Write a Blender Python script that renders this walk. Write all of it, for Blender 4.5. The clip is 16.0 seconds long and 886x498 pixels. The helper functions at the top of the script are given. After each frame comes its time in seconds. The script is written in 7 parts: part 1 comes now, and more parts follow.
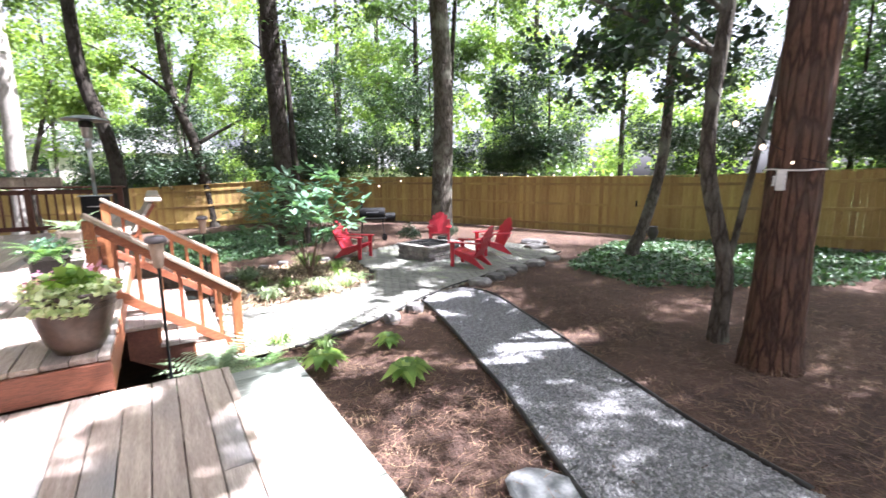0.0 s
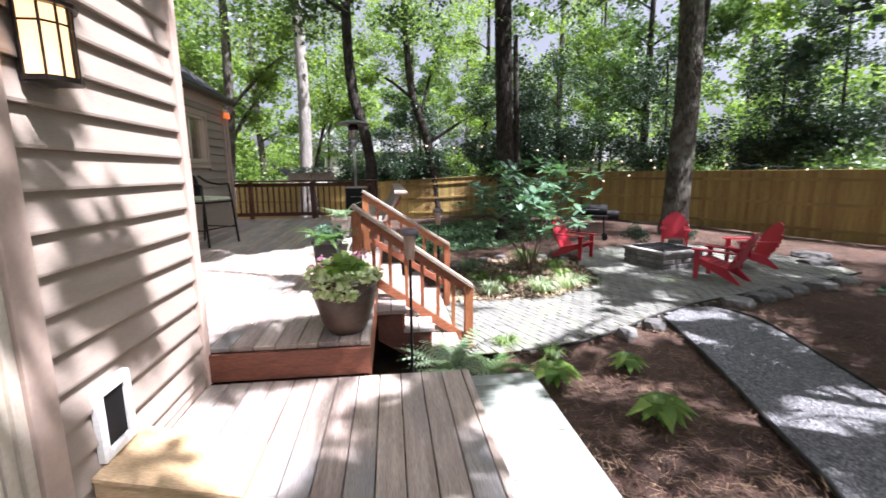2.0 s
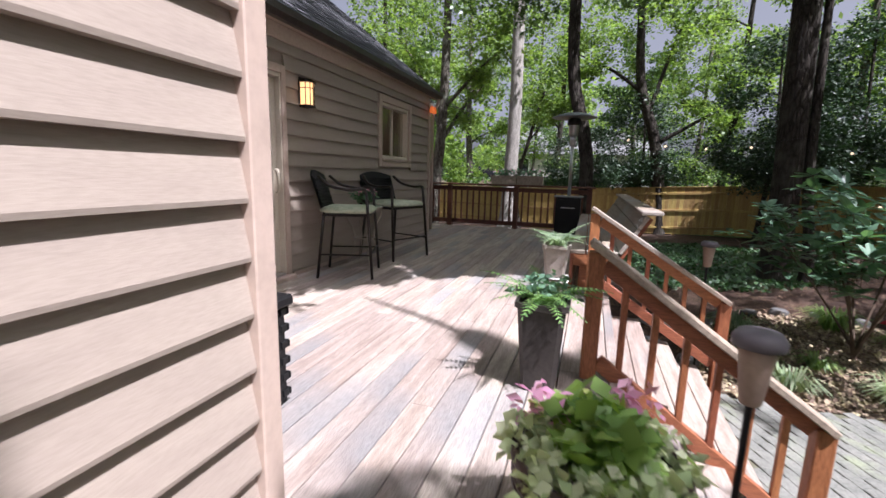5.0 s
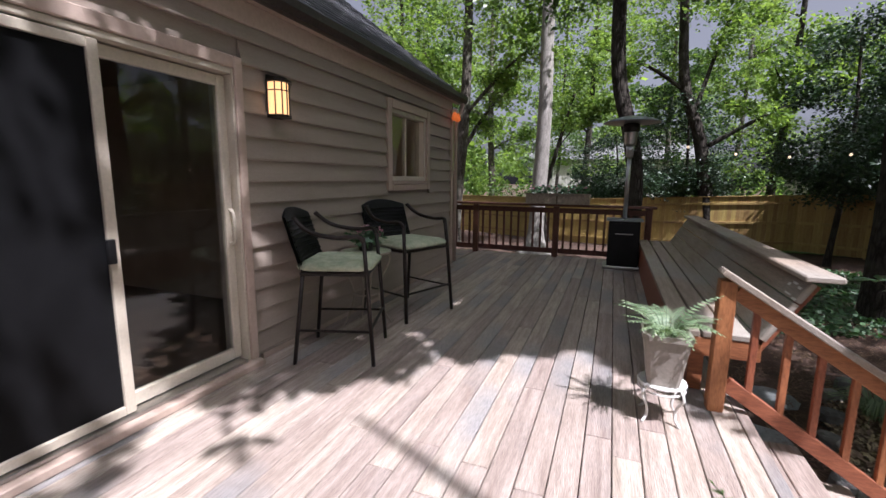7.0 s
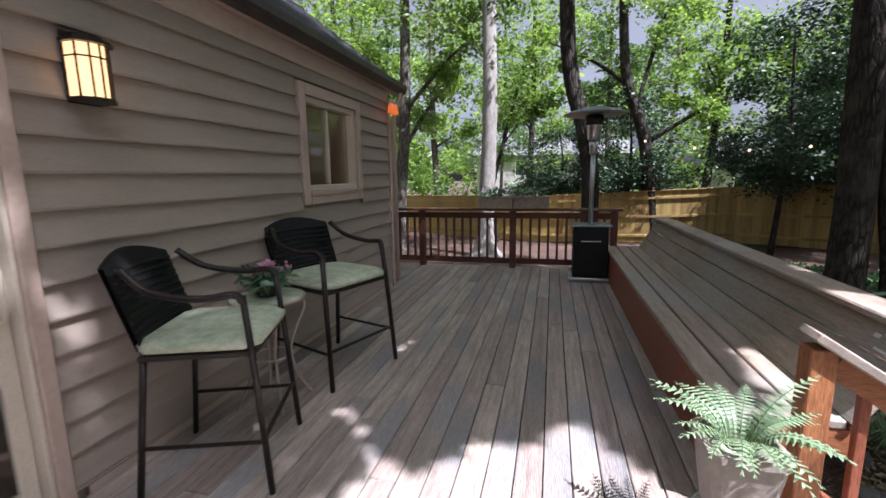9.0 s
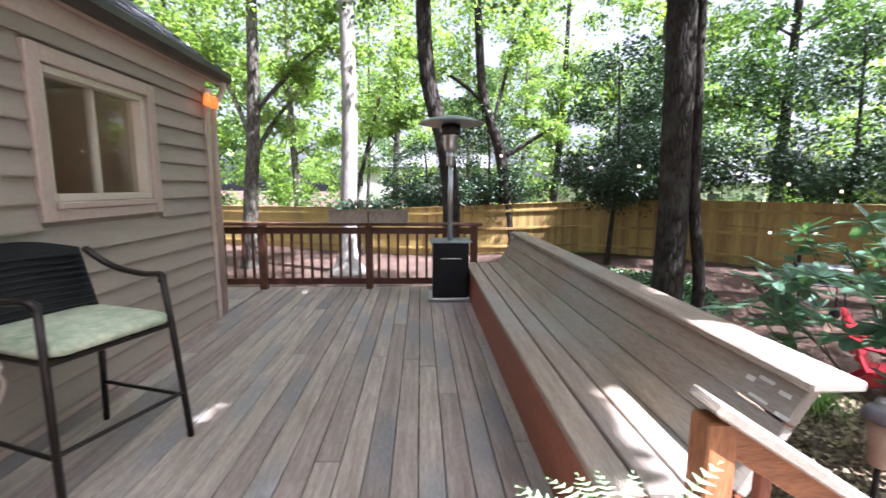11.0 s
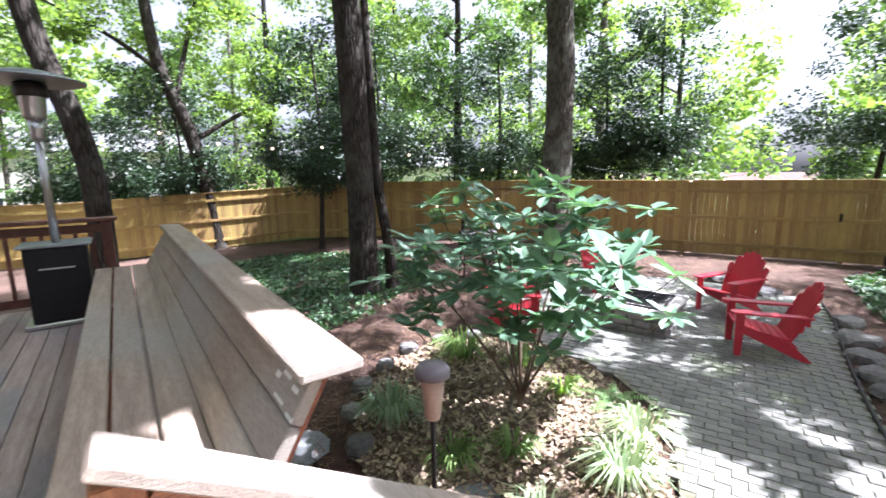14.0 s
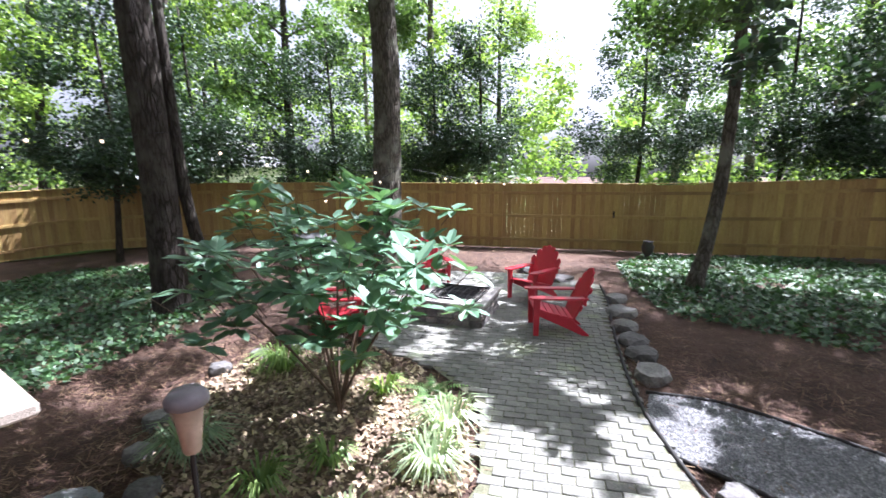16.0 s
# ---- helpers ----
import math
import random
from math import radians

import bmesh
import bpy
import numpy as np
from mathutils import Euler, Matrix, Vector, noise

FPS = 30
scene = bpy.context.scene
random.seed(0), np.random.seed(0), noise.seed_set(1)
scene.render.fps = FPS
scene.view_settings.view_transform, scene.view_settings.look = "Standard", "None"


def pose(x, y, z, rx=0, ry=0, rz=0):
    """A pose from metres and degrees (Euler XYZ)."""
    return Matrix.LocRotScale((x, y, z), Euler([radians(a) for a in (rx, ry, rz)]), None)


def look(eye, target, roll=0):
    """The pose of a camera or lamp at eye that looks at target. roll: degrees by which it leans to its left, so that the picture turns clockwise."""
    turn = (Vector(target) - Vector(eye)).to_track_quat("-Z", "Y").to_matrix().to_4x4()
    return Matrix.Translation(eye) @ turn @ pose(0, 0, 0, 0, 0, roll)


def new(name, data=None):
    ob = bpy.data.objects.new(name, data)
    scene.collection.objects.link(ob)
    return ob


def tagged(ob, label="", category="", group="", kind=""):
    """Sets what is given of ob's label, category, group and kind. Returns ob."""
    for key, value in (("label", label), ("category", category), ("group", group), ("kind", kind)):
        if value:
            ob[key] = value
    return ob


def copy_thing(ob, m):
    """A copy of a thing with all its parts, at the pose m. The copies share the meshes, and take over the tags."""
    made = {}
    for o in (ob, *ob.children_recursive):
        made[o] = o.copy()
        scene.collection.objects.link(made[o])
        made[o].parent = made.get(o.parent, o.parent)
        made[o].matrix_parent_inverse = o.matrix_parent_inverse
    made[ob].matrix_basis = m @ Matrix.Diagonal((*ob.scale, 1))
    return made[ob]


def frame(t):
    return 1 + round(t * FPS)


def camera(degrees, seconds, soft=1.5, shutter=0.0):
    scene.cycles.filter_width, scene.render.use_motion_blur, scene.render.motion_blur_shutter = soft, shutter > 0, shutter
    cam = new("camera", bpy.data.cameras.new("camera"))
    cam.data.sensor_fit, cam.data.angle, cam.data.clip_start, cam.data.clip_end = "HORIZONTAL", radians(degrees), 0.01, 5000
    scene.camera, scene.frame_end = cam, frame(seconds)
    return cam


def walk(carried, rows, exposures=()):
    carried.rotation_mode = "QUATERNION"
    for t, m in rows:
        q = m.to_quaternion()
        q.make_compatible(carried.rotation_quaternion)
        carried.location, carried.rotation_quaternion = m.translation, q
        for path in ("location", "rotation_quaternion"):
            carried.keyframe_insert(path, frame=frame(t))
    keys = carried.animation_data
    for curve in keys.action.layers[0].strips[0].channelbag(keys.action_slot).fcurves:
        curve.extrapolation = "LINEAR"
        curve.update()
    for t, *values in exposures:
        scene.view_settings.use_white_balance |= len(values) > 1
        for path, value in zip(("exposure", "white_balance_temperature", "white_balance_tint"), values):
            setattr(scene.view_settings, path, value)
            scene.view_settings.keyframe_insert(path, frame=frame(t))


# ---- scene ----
cam = camera(90.8, 16.0, shutter=0.4)
PATH = [
    (0, (0.013, -0.096, 1.131), (1.099, 1.551, 0.802), -0.3),
    (0.5, (-0.025, 0.004, 1.116), (0.877, 1.752, 0.753), -0.1),
    (1, (-0.077, 0.14, 1.131), (0.617, 1.976, 0.749), 0.4),
    (1.5, (-0.142, 0.272, 1.124), (0.326, 2.182, 0.763), 0.3),
    (2, (-0.15, 0.46, 1.127), (0.084, 2.415, 0.781), -0.5),
    (2.5, (-0.187, 0.707, 1.106), (-0.149, 2.678, 0.767), -0.0),
    (3, (-0.247, 1.011, 1.093), (-0.375, 2.973, 0.726), 1.8),
    (3.5, (-0.303, 1.315, 1.041), (-0.597, 3.263, 0.696), 1.9),
    (4, (-0.339, 1.643, 1.098), (-0.803, 3.556, 0.742), 1.5),
    (6.5, (-1.044, 3.525, 1.25), (-1.729, 5.378, 0.938), 1.2),
    (7, (-1.166, 3.852, 1.388), (-1.875, 5.695, 1.07), 0.6),
    (7.5, (-1.334, 4.153, 1.462), (-2.02, 5.999, 1.115), 0.9),
    (8, (-1.497, 4.431, 1.488), (-2.117, 6.296, 1.117), 0.6),
    (10.5, (-1.423, 5.529, 1.446), (-1.529, 7.508, 1.18), -0.9),
    (11, (-1.351, 5.657, 1.47), (-1.249, 7.635, 1.189), 0.4),
    (11.5, (-1.193, 5.73, 1.449), (-0.899, 7.686, 1.153), 1.1),
    (12, (-1.027, 5.76, 1.44), (-0.547, 7.674, 1.114), 0.4),
    (12.5, (-0.864, 5.765, 1.44), (-0.216, 7.624, 1.087), 0.1),
    (13, (-0.706, 5.787, 1.415), (0.122, 7.569, 1.044), 0.0),
    (13.5, (-0.547, 5.807, 1.404), (0.454, 7.497, 1.025), -0.4),
    (14, (-0.434, 5.787, 1.394), (0.734, 7.373, 1.05), -0.8),
    (14.5, (-0.31, 5.731, 1.382), (1.004, 7.207, 1.074), -1.9),
    (15, (-0.229, 5.662, 1.384), (1.208, 7.021, 1.089), -2.1),
    (15.5, (-0.189, 5.616, 1.386), (1.357, 6.847, 1.079), -1.0),
    (16, (-0.169, 5.576, 1.393), (1.473, 6.665, 1.053), -0.0),
]
walk(cam, [(t, look(eye, target, roll)) for t, eye, target, roll in PATH],
     exposures=[(t, e, 5800 if t < 9 else 5600, 21) for t, e in ((0.0, 2.85), (1.0, 2.7), (1.5, 2.3), (2.0, 1.9), (3.0, 1.45), (4.0, 1.25), (5.5, 1.25), (6.5, 1.15), (8.0, 0.95), (9.2, 1.75), (10.5, 2.75), (11.0, 2.75), (12.0, 2.95), (13.5, 2.75), (16.0, 2.4))])

# ---- world and sun ----
SUN_DIR = Vector((0.42, -0.25, 0.87)).normalized()
world = bpy.data.worlds.new("sky")
scene.world = world
world.use_nodes = True
wn = world.node_tree
wn.nodes.clear()
sky = wn.nodes.new("ShaderNodeTexSky")
sky.sky_type, sky.sun_disc = "NISHITA", False
sky.sun_elevation = math.asin(SUN_DIR.z)
sky.sun_rotation = math.atan2(SUN_DIR.x, SUN_DIR.y)
sky.air_density, sky.dust_density, sky.ozone_density = 0.6, 5.5, 0.5
bgn = wn.nodes.new("ShaderNodeBackground")
bgn.inputs["Strength"].default_value = 0.075
wo = wn.nodes.new("ShaderNodeOutputWorld")
haze = wn.nodes.new("ShaderNodeHueSaturation")
haze.inputs["Saturation"].default_value = 0.25
wn.links.new(sky.outputs[0], haze.inputs["Color"])
wn.links.new(haze.outputs[0], bgn.inputs[0])
wn.links.new(bgn.outputs[0], wo.inputs[0])
sun = new("sun", bpy.data.lights.new("sun", "SUN"))
sun.data.energy, sun.data.angle, sun.data.color = 5.0, radians(0.53), (1.0, 0.97, 0.92)
sun.matrix_world = look(SUN_DIR * 40, (0, 0, 0))


# ---- materials ----
def mat(name, col, rough=0.7, dark=None, scale=6.0, stretch=(1, 1, 1), fine=40.0, bump=0.3, metal=0.0, per=0.0, island=False,
        amount=0.6, spec=0.4, coat=0.0, bumpdist=0.01, third=None, thirdscale=1.2):
    """A surface with two scales of variation: broad (dark <-> col) and fine grain in bump, with a per-piece shift of value."""
    m = bpy.data.materials.new(name)
    m.use_nodes = True
    n, l = m.node_tree.nodes, m.node_tree.links
    b = n["Principled BSDF"]
    tc = n.new("ShaderNodeTexCoord")
    mp = n.new("ShaderNodeMapping")
    mp.inputs["Scale"].default_value = stretch
    l.new(tc.outputs["Object"], mp.inputs["Vector"])
    vec = mp.outputs["Vector"]
    oi = None
    if per > 0:
        oi = n.new("ShaderNodeNewGeometry").outputs["Random Per Island"] if island else n.new("ShaderNodeObjectInfo").outputs["Random"]
        if not island:
            add = n.new("ShaderNodeVectorMath")
            add.operation = "MULTIPLY_ADD"
            cmb = n.new("ShaderNodeCombineXYZ")
            for k in range(3):
                l.new(oi, cmb.inputs[k])
            l.new(cmb.outputs[0], add.inputs[0])
            add.inputs[1].default_value = (37.0, 23.0, 11.0)
            l.new(vec, add.inputs[2])
            vec = add.outputs[0]
    n1 = n.new("ShaderNodeTexNoise")
    n1.inputs["Scale"].default_value, n1.inputs["Detail"].default_value, n1.inputs["Roughness"].default_value = scale, 6, 0.62
    l.new(vec, n1.inputs["Vector"])
    n2 = n.new("ShaderNodeTexNoise")
    n2.inputs["Scale"].default_value, n2.inputs["Detail"].default_value = fine, 5
    l.new(vec, n2.inputs["Vector"])
    ramp = n.new("ShaderNodeValToRGB")
    d = dark or tuple(c * 0.6 for c in col)
    ramp.color_ramp.elements[0].position, ramp.color_ramp.elements[1].position = 0.5 - 0.2, 0.5 + 0.2
    ramp.color_ramp.elements[0].color, ramp.color_ramp.elements[1].color = (*d, 1), (*col, 1)
    l.new(n1.outputs["Fac"], ramp.inputs["Fac"])
    out = ramp.outputs["Color"]
    if third:
        n3 = n.new("ShaderNodeTexNoise")
        n3.inputs["Scale"].default_value, n3.inputs["Detail"].default_value = thirdscale, 4
        l.new(tc.outputs["Object"], n3.inputs["Vector"])
        r3 = n.new("ShaderNodeValToRGB")
        r3.color_ramp.elements[0].position, r3.color_ramp.elements[1].position = 0.52, 0.66
        l.new(n3.outputs["Fac"], r3.inputs["Fac"])
        mx3 = n.new("ShaderNodeMix")
        mx3.data_type = "RGBA"
        l.new(r3.outputs["Color"], mx3.inputs["Factor"])
        l.new(out, mx3.inputs["A"])
        mx3.inputs["B"].default_value = (*third, 1)
        out = mx3.outputs["Result"]
    mx = n.new("ShaderNodeMix")
    mx.data_type, mx.blend_type = "RGBA", "MULTIPLY"
    mx.inputs["Factor"].default_value = amount
    r2 = n.new("ShaderNodeValToRGB")
    r2.color_ramp.elements[0].position, r2.color_ramp.elements[1].position = 0.3, 0.62
    r2.color_ramp.elements[0].color = (0.45, 0.45, 0.45, 1)
    l.new(n2.outputs["Fac"], r2.inputs["Fac"])
    l.new(out, mx.inputs["A"])
    l.new(r2.outputs["Color"], mx.inputs["B"])
    out = mx.outputs["Result"]
    if per > 0:
        hs = n.new("ShaderNodeHueSaturation")
        mr = n.new("ShaderNodeMapRange")
        mr.inputs["To Min"].default_value, mr.inputs["To Max"].default_value = 1 - per, 1 + per
        l.new(oi, mr.inputs["Value"])
        l.new(mr.outputs[0], hs.inputs["Value"])
        mr2 = n.new("ShaderNodeMapRange")
        mr2.inputs["To Min"].default_value, mr2.inputs["To Max"].default_value = 0.5 - per * 0.06, 0.5 + per * 0.06
        l.new(oi, mr2.inputs["Value"])
        l.new(mr2.outputs[0], hs.inputs["Hue"])
        l.new(out, hs.inputs["Color"])
        out = hs.outputs["Color"]
    l.new(out, b.inputs["Base Color"])
    b.inputs["Roughness"].default_value, b.inputs["Metallic"].default_value = rough, metal
    b.inputs["Specular IOR Level"].default_value = spec
    b.inputs["Coat Weight"].default_value = coat
    if bump > 0:
        bp = n.new("ShaderNodeBump")
        bp.inputs["Strength"].default_value, bp.inputs["Distance"].default_value = bump, bumpdist
        l.new(n2.outputs["Fac"], bp.inputs["Height"])
        l.new(bp.outputs[0], b.inputs["Normal"])
    return m


def bark_mat(name, col, crack, sx=7.0, sz=1.6, patch=None, depth=0.03, edge=0.22):
    """Bark: long plates parted by dark cracks, with fine grain and broad patches."""
    m = bpy.data.materials.new(name)
    m.use_nodes = True
    n, l = m.node_tree.nodes, m.node_tree.links
    b = n["Principled BSDF"]
    tc, mp = n.new("ShaderNodeTexCoord"), n.new("ShaderNodeMapping")
    mp.inputs["Scale"].default_value = (sx, sx, sz)
    l.new(tc.outputs["Object"], mp.inputs["Vector"])
    nz = n.new("ShaderNodeTexNoise")
    nz.inputs["Scale"].default_value, nz.inputs["Detail"].default_value = 1.6, 5
    l.new(mp.outputs[0], nz.inputs["Vector"])
    warp = n.new("ShaderNodeMix")
    warp.data_type = "VECTOR"
    warp.inputs["Factor"].default_value = 0.35
    l.new(mp.outputs[0], warp.inputs["A"])
    l.new(nz.outputs["Color"], warp.inputs["B"])
    vo = n.new("ShaderNodeTexVoronoi")
    vo.feature = "DISTANCE_TO_EDGE"
    vo.inputs["Scale"].default_value = 1.6
    l.new(warp.outputs["Result"], vo.inputs["Vector"])
    ramp = n.new("ShaderNodeValToRGB")
    ramp.color_ramp.elements[0].position, ramp.color_ramp.elements[1].position = 0.02, edge
    ramp.color_ramp.elements[0].color, ramp.color_ramp.elements[1].color = (*crack, 1), (*col, 1)
    l.new(vo.outputs["Distance"], ramp.inputs["Fac"])
    fine = n.new("ShaderNodeTexNoise")
    fine.inputs["Scale"].default_value, fine.inputs["Detail"].default_value = 9, 6
    l.new(mp.outputs[0], fine.inputs["Vector"])
    r2 = n.new("ShaderNodeValToRGB")
    r2.color_ramp.elements[0].position, r2.color_ramp.elements[1].position = 0.3, 0.7
    r2.color_ramp.elements[0].color, r2.color_ramp.elements[1].color = (0.4, 0.4, 0.4, 1), (1.15, 1.15, 1.15, 1)
    l.new(fine.outputs["Fac"], r2.inputs["Fac"])
    mx = n.new("ShaderNodeMix")
    mx.data_type, mx.blend_type = "RGBA", "MULTIPLY"
    mx.inputs["Factor"].default_value = 0.8
    l.new(ramp.outputs[0], mx.inputs["A"])
    l.new(r2.outputs[0], mx.inputs["B"])
    out = mx.outputs["Result"]
    if patch:
        big = n.new("ShaderNodeTexNoise")
        big.inputs["Scale"].default_value, big.inputs["Detail"].default_value = 2.2, 4
        l.new(tc.outputs["Object"], big.inputs["Vector"])
        r3 = n.new("ShaderNodeValToRGB")
        r3.color_ramp.elements[0].position, r3.color_ramp.elements[1].position = 0.5, 0.68
        l.new(big.outputs["Fac"], r3.inputs["Fac"])
        m3 = n.new("ShaderNodeMix")
        m3.data_type = "RGBA"
        l.new(r3.outputs["Color"], m3.inputs["Factor"])
        l.new(out, m3.inputs["A"])
        m3.inputs["B"].default_value = (*patch, 1)
        out = m3.outputs["Result"]
    l.new(out, b.inputs["Base Color"])
    b.inputs["Roughness"].default_value = 0.95
    b.inputs["Specular IOR Level"].default_value = 0.15
    ad = n.new("ShaderNodeMath")
    ad.operation = "MULTIPLY_ADD"
    l.new(fine.outputs["Fac"], ad.inputs[0])
    ad.inputs[1].default_value = 0.25
    l.new(ramp.outputs["Alpha"], ad.inputs[2])
    rr = n.new("ShaderNodeMapRange")
    rr.inputs["From Max"].default_value = edge
    l.new(vo.outputs["Distance"], rr.inputs["Value"])
    l.new(rr.outputs[0], ad.inputs[2])
    bp = n.new("ShaderNodeBump")
    bp.inputs["Strength"].default_value, bp.inputs["Distance"].default_value = 1.0, depth
    l.new(ad.outputs[0], bp.inputs["Height"])
    l.new(bp.outputs[0], b.inputs["Normal"])
    return m


def leaf_mat(name, col, dark, trans=0.45, rough=0.45, glow=(1.3, 1.5, 0.6)):
    m = bpy.data.materials.new(name)
    m.use_nodes = True
    n, l = m.node_tree.nodes, m.node_tree.links
    b, o = n["Principled BSDF"], n["Material Output"]
    g = n.new("ShaderNodeNewGeometry")
    ramp = n.new("ShaderNodeValToRGB")
    ramp.color_ramp.elements[0].color, ramp.color_ramp.elements[1].color = (*dark, 1), (*col, 1)
    l.new(g.outputs["Random Per Island"], ramp.inputs["Fac"])
    l.new(ramp.outputs[0], b.inputs["Base Color"])
    b.inputs["Roughness"].default_value = rough
    t = n.new("ShaderNodeBsdfTranslucent")
    mx = n.new("ShaderNodeMix")
    mx.data_type, mx.blend_type, mx.clamp_result = "RGBA", "MULTIPLY", False
    mx.inputs["Factor"].default_value = 1.0
    l.new(ramp.outputs[0], mx.inputs["A"])
    mx.inputs["B"].default_value = (*glow, 1)
    l.new(mx.outputs["Result"], t.inputs["Color"])
    ms = n.new("ShaderNodeMixShader")
    ms.inputs[0].default_value = trans
    l.new(b.outputs[0], ms.inputs[1])
    l.new(t.outputs[0], ms.inputs[2])
    l.new(ms.outputs[0], o.inputs["Surface"])
    return m


def glass_mat(name, tint=(1, 1, 1), rough=0.0):
    m = bpy.data.materials.new(name)
    m.use_nodes = True
    n, l = m.node_tree.nodes, m.node_tree.links
    o = n["Material Output"]
    n.remove(n["Principled BSDF"])
    t, g, f, ms = n.new("ShaderNodeBsdfTransparent"), n.new("ShaderNodeBsdfGlossy"), n.new("ShaderNodeLayerWeight"), n.new("ShaderNodeMixShader")
    t.inputs[0].default_value = (*tint, 1)
    g.inputs["Roughness"].default_value = rough
    pw, ma = n.new("ShaderNodeMath"), n.new("ShaderNodeMath")
    pw.operation, ma.operation = "POWER", "MULTIPLY_ADD"
    l.new(f.outputs["Facing"], pw.inputs[0])
    pw.inputs[1].default_value = 4.0
    l.new(pw.outputs[0], ma.inputs[0])
    ma.inputs[1].default_value, ma.inputs[2].default_value = 0.7, 0.045
    l.new(ma.outputs[0], ms.inputs[0])
    l.new(t.outputs[0], ms.inputs[1])
    l.new(g.outputs[0], ms.inputs[2])
    l.new(ms.outputs[0], o.inputs["Surface"])
    return m


def glow_mat(name, col, strength):
    m = bpy.data.materials.new(name)
    m.use_nodes = True
    b = m.node_tree.nodes["Principled BSDF"]
    b.inputs["Base Color"].default_value = (*col, 1)
    b.inputs["Emission Color"].default_value = (*col, 1)
    b.inputs["Emission Strength"].default_value = strength
    return m


M_DECK = mat("deck_boards", (0.51, 0.425, 0.36), 0.6, (0.28, 0.215, 0.175), 3.0, (9, 0.7, 9), 26, 0.6, per=0.2, third=(0.29, 0.272, 0.26), thirdscale=0.8)
M_BENCH = mat("weathered_bench_wood", (0.43, 0.345, 0.262), 0.7, (0.26, 0.20, 0.15), 3.0, (9, 0.7, 9), 26, 0.4, per=0.14, third=(0.36, 0.32, 0.27), thirdscale=0.7)
M_RED = mat("redwood_stain", (0.40, 0.148, 0.064), 0.5, (0.24, 0.08, 0.035), 3.0, (6, 6, 1.2), 24, 0.3, per=0.15)
M_REDX = mat("redwood_stain_rail", (0.40, 0.15, 0.067), 0.5, (0.24, 0.083, 0.038), 3.0, (1.0, 7, 7), 24, 0.3, per=0.15)
# front fascia board, darker than the side one in M_REDX
M_FASCIA = mat("front_fascia_wood", (0.22, 0.075, 0.04), 0.5, (0.12, 0.04, 0.022), 3.0, (1.0, 7, 7), 24, 0.3)
M_RAIL = mat("dark_rail_stain", (0.15, 0.055, 0.035), 0.55, (0.08, 0.03, 0.022), 3.0, (3, 3, 3), 24, 0.3, per=0.15)
M_GREENWOOD = mat("mossy_boards", (0.31, 0.33, 0.285), 0.75, (0.20, 0.225, 0.19), 2.5, (1, 6, 6), 22, 0.4, per=0.12, third=(0.30, 0.36, 0.28))
M_SIDING = mat("painted_siding", (0.365, 0.30, 0.245), 0.55, (0.32, 0.26, 0.215), 2.0, (8, 1, 8), 30, 0.05, per=0.03, amount=0.22)
M_TRIM = mat("tan_trim", (0.52, 0.40, 0.33), 0.5, (0.47, 0.36, 0.29), 2.0, (1, 1, 1), 30, 0.1, amount=0.2)
M_CREAM = mat("cream_vinyl", (0.62, 0.55, 0.44), 0.4, (0.56, 0.49, 0.39), 3.0, (1, 1, 1), 60, 0.05, amount=0.2)
M_WHITE = mat("white_paint", (0.78, 0.77, 0.74), 0.4, (0.66, 0.64, 0.6), 4.0, (1, 1, 1), 60, 0.08, amount=0.25)
M_SHINGLE = mat("shingles", (0.10, 0.10, 0.11), 0.9, (0.05, 0.05, 0.055), 5.0, (1, 1, 1), 90, 0.6, per=0.3)
M_GUTTER = mat("gutter_metal", (0.07, 0.055, 0.05), 0.4, None, 4.0, (1, 1, 1), 40, 0.1)
M_FENCE = mat("fence_pine", (0.46, 0.325, 0.115), 0.65, (0.335, 0.215, 0.07), 2.2, (7, 7, 0.8), 22, 0.35, per=0.2, third=(0.28, 0.19, 0.075), thirdscale=0.6)
M_BARK = bark_mat("oak_bark", (0.145, 0.128, 0.103), (0.065, 0.055, 0.045), 13.0, 3.2, (0.19, 0.19, 0.15), 0.018)
M_BARKP = bark_mat("pine_bark", (0.15, 0.085, 0.06), (0.07, 0.043, 0.034), 15.0, 2.1, (0.10, 0.07, 0.056), 0.022, 0.16)
M_BARKW = mat("pale_bark", (0.40, 0.37, 0.33), 0.9, (0.22, 0.20, 0.175), 4.0, (3, 3, 0.8), 18, 0.7, bumpdist=0.02)
M_BARKD = bark_mat("dark_bark", (0.062, 0.052, 0.043), (0.028, 0.023, 0.019), 14.0, 3.2, (0.075, 0.068, 0.055), 0.015)
M_STRAW = mat("pine_straw", (0.115, 0.068, 0.046), 0.95, (0.05, 0.028, 0.021), 2.2, (1, 1, 1), 55, 0.9, bumpdist=0.03, third=(0.12, 0.07, 0.05), thirdscale=0.6, amount=0.8)
M_NEEDLE = mat("straw_needles", (0.23, 0.138, 0.088), 0.9, (0.075, 0.04, 0.028), 3.0, (1, 1, 1), 40, 0.0, per=0.45, island=True)
M_LITTER = mat("leaf_litter", (0.50, 0.40, 0.27), 0.85, (0.22, 0.15, 0.095), 3.0, (1, 1, 1), 40, 0.0, per=0.5, island=True)
M_SOIL = mat("bed_soil", (0.20, 0.145, 0.095), 0.95, (0.10, 0.07, 0.045), 4.0, (1, 1, 1), 50, 0.8, bumpdist=0.02)
M_GRAVEL = mat("gravel_bed", (0.24, 0.24, 0.24), 0.9, (0.11, 0.11, 0.11), 30.0, (1, 1, 1), 90, 0.9, bumpdist=0.02, amount=0.9)
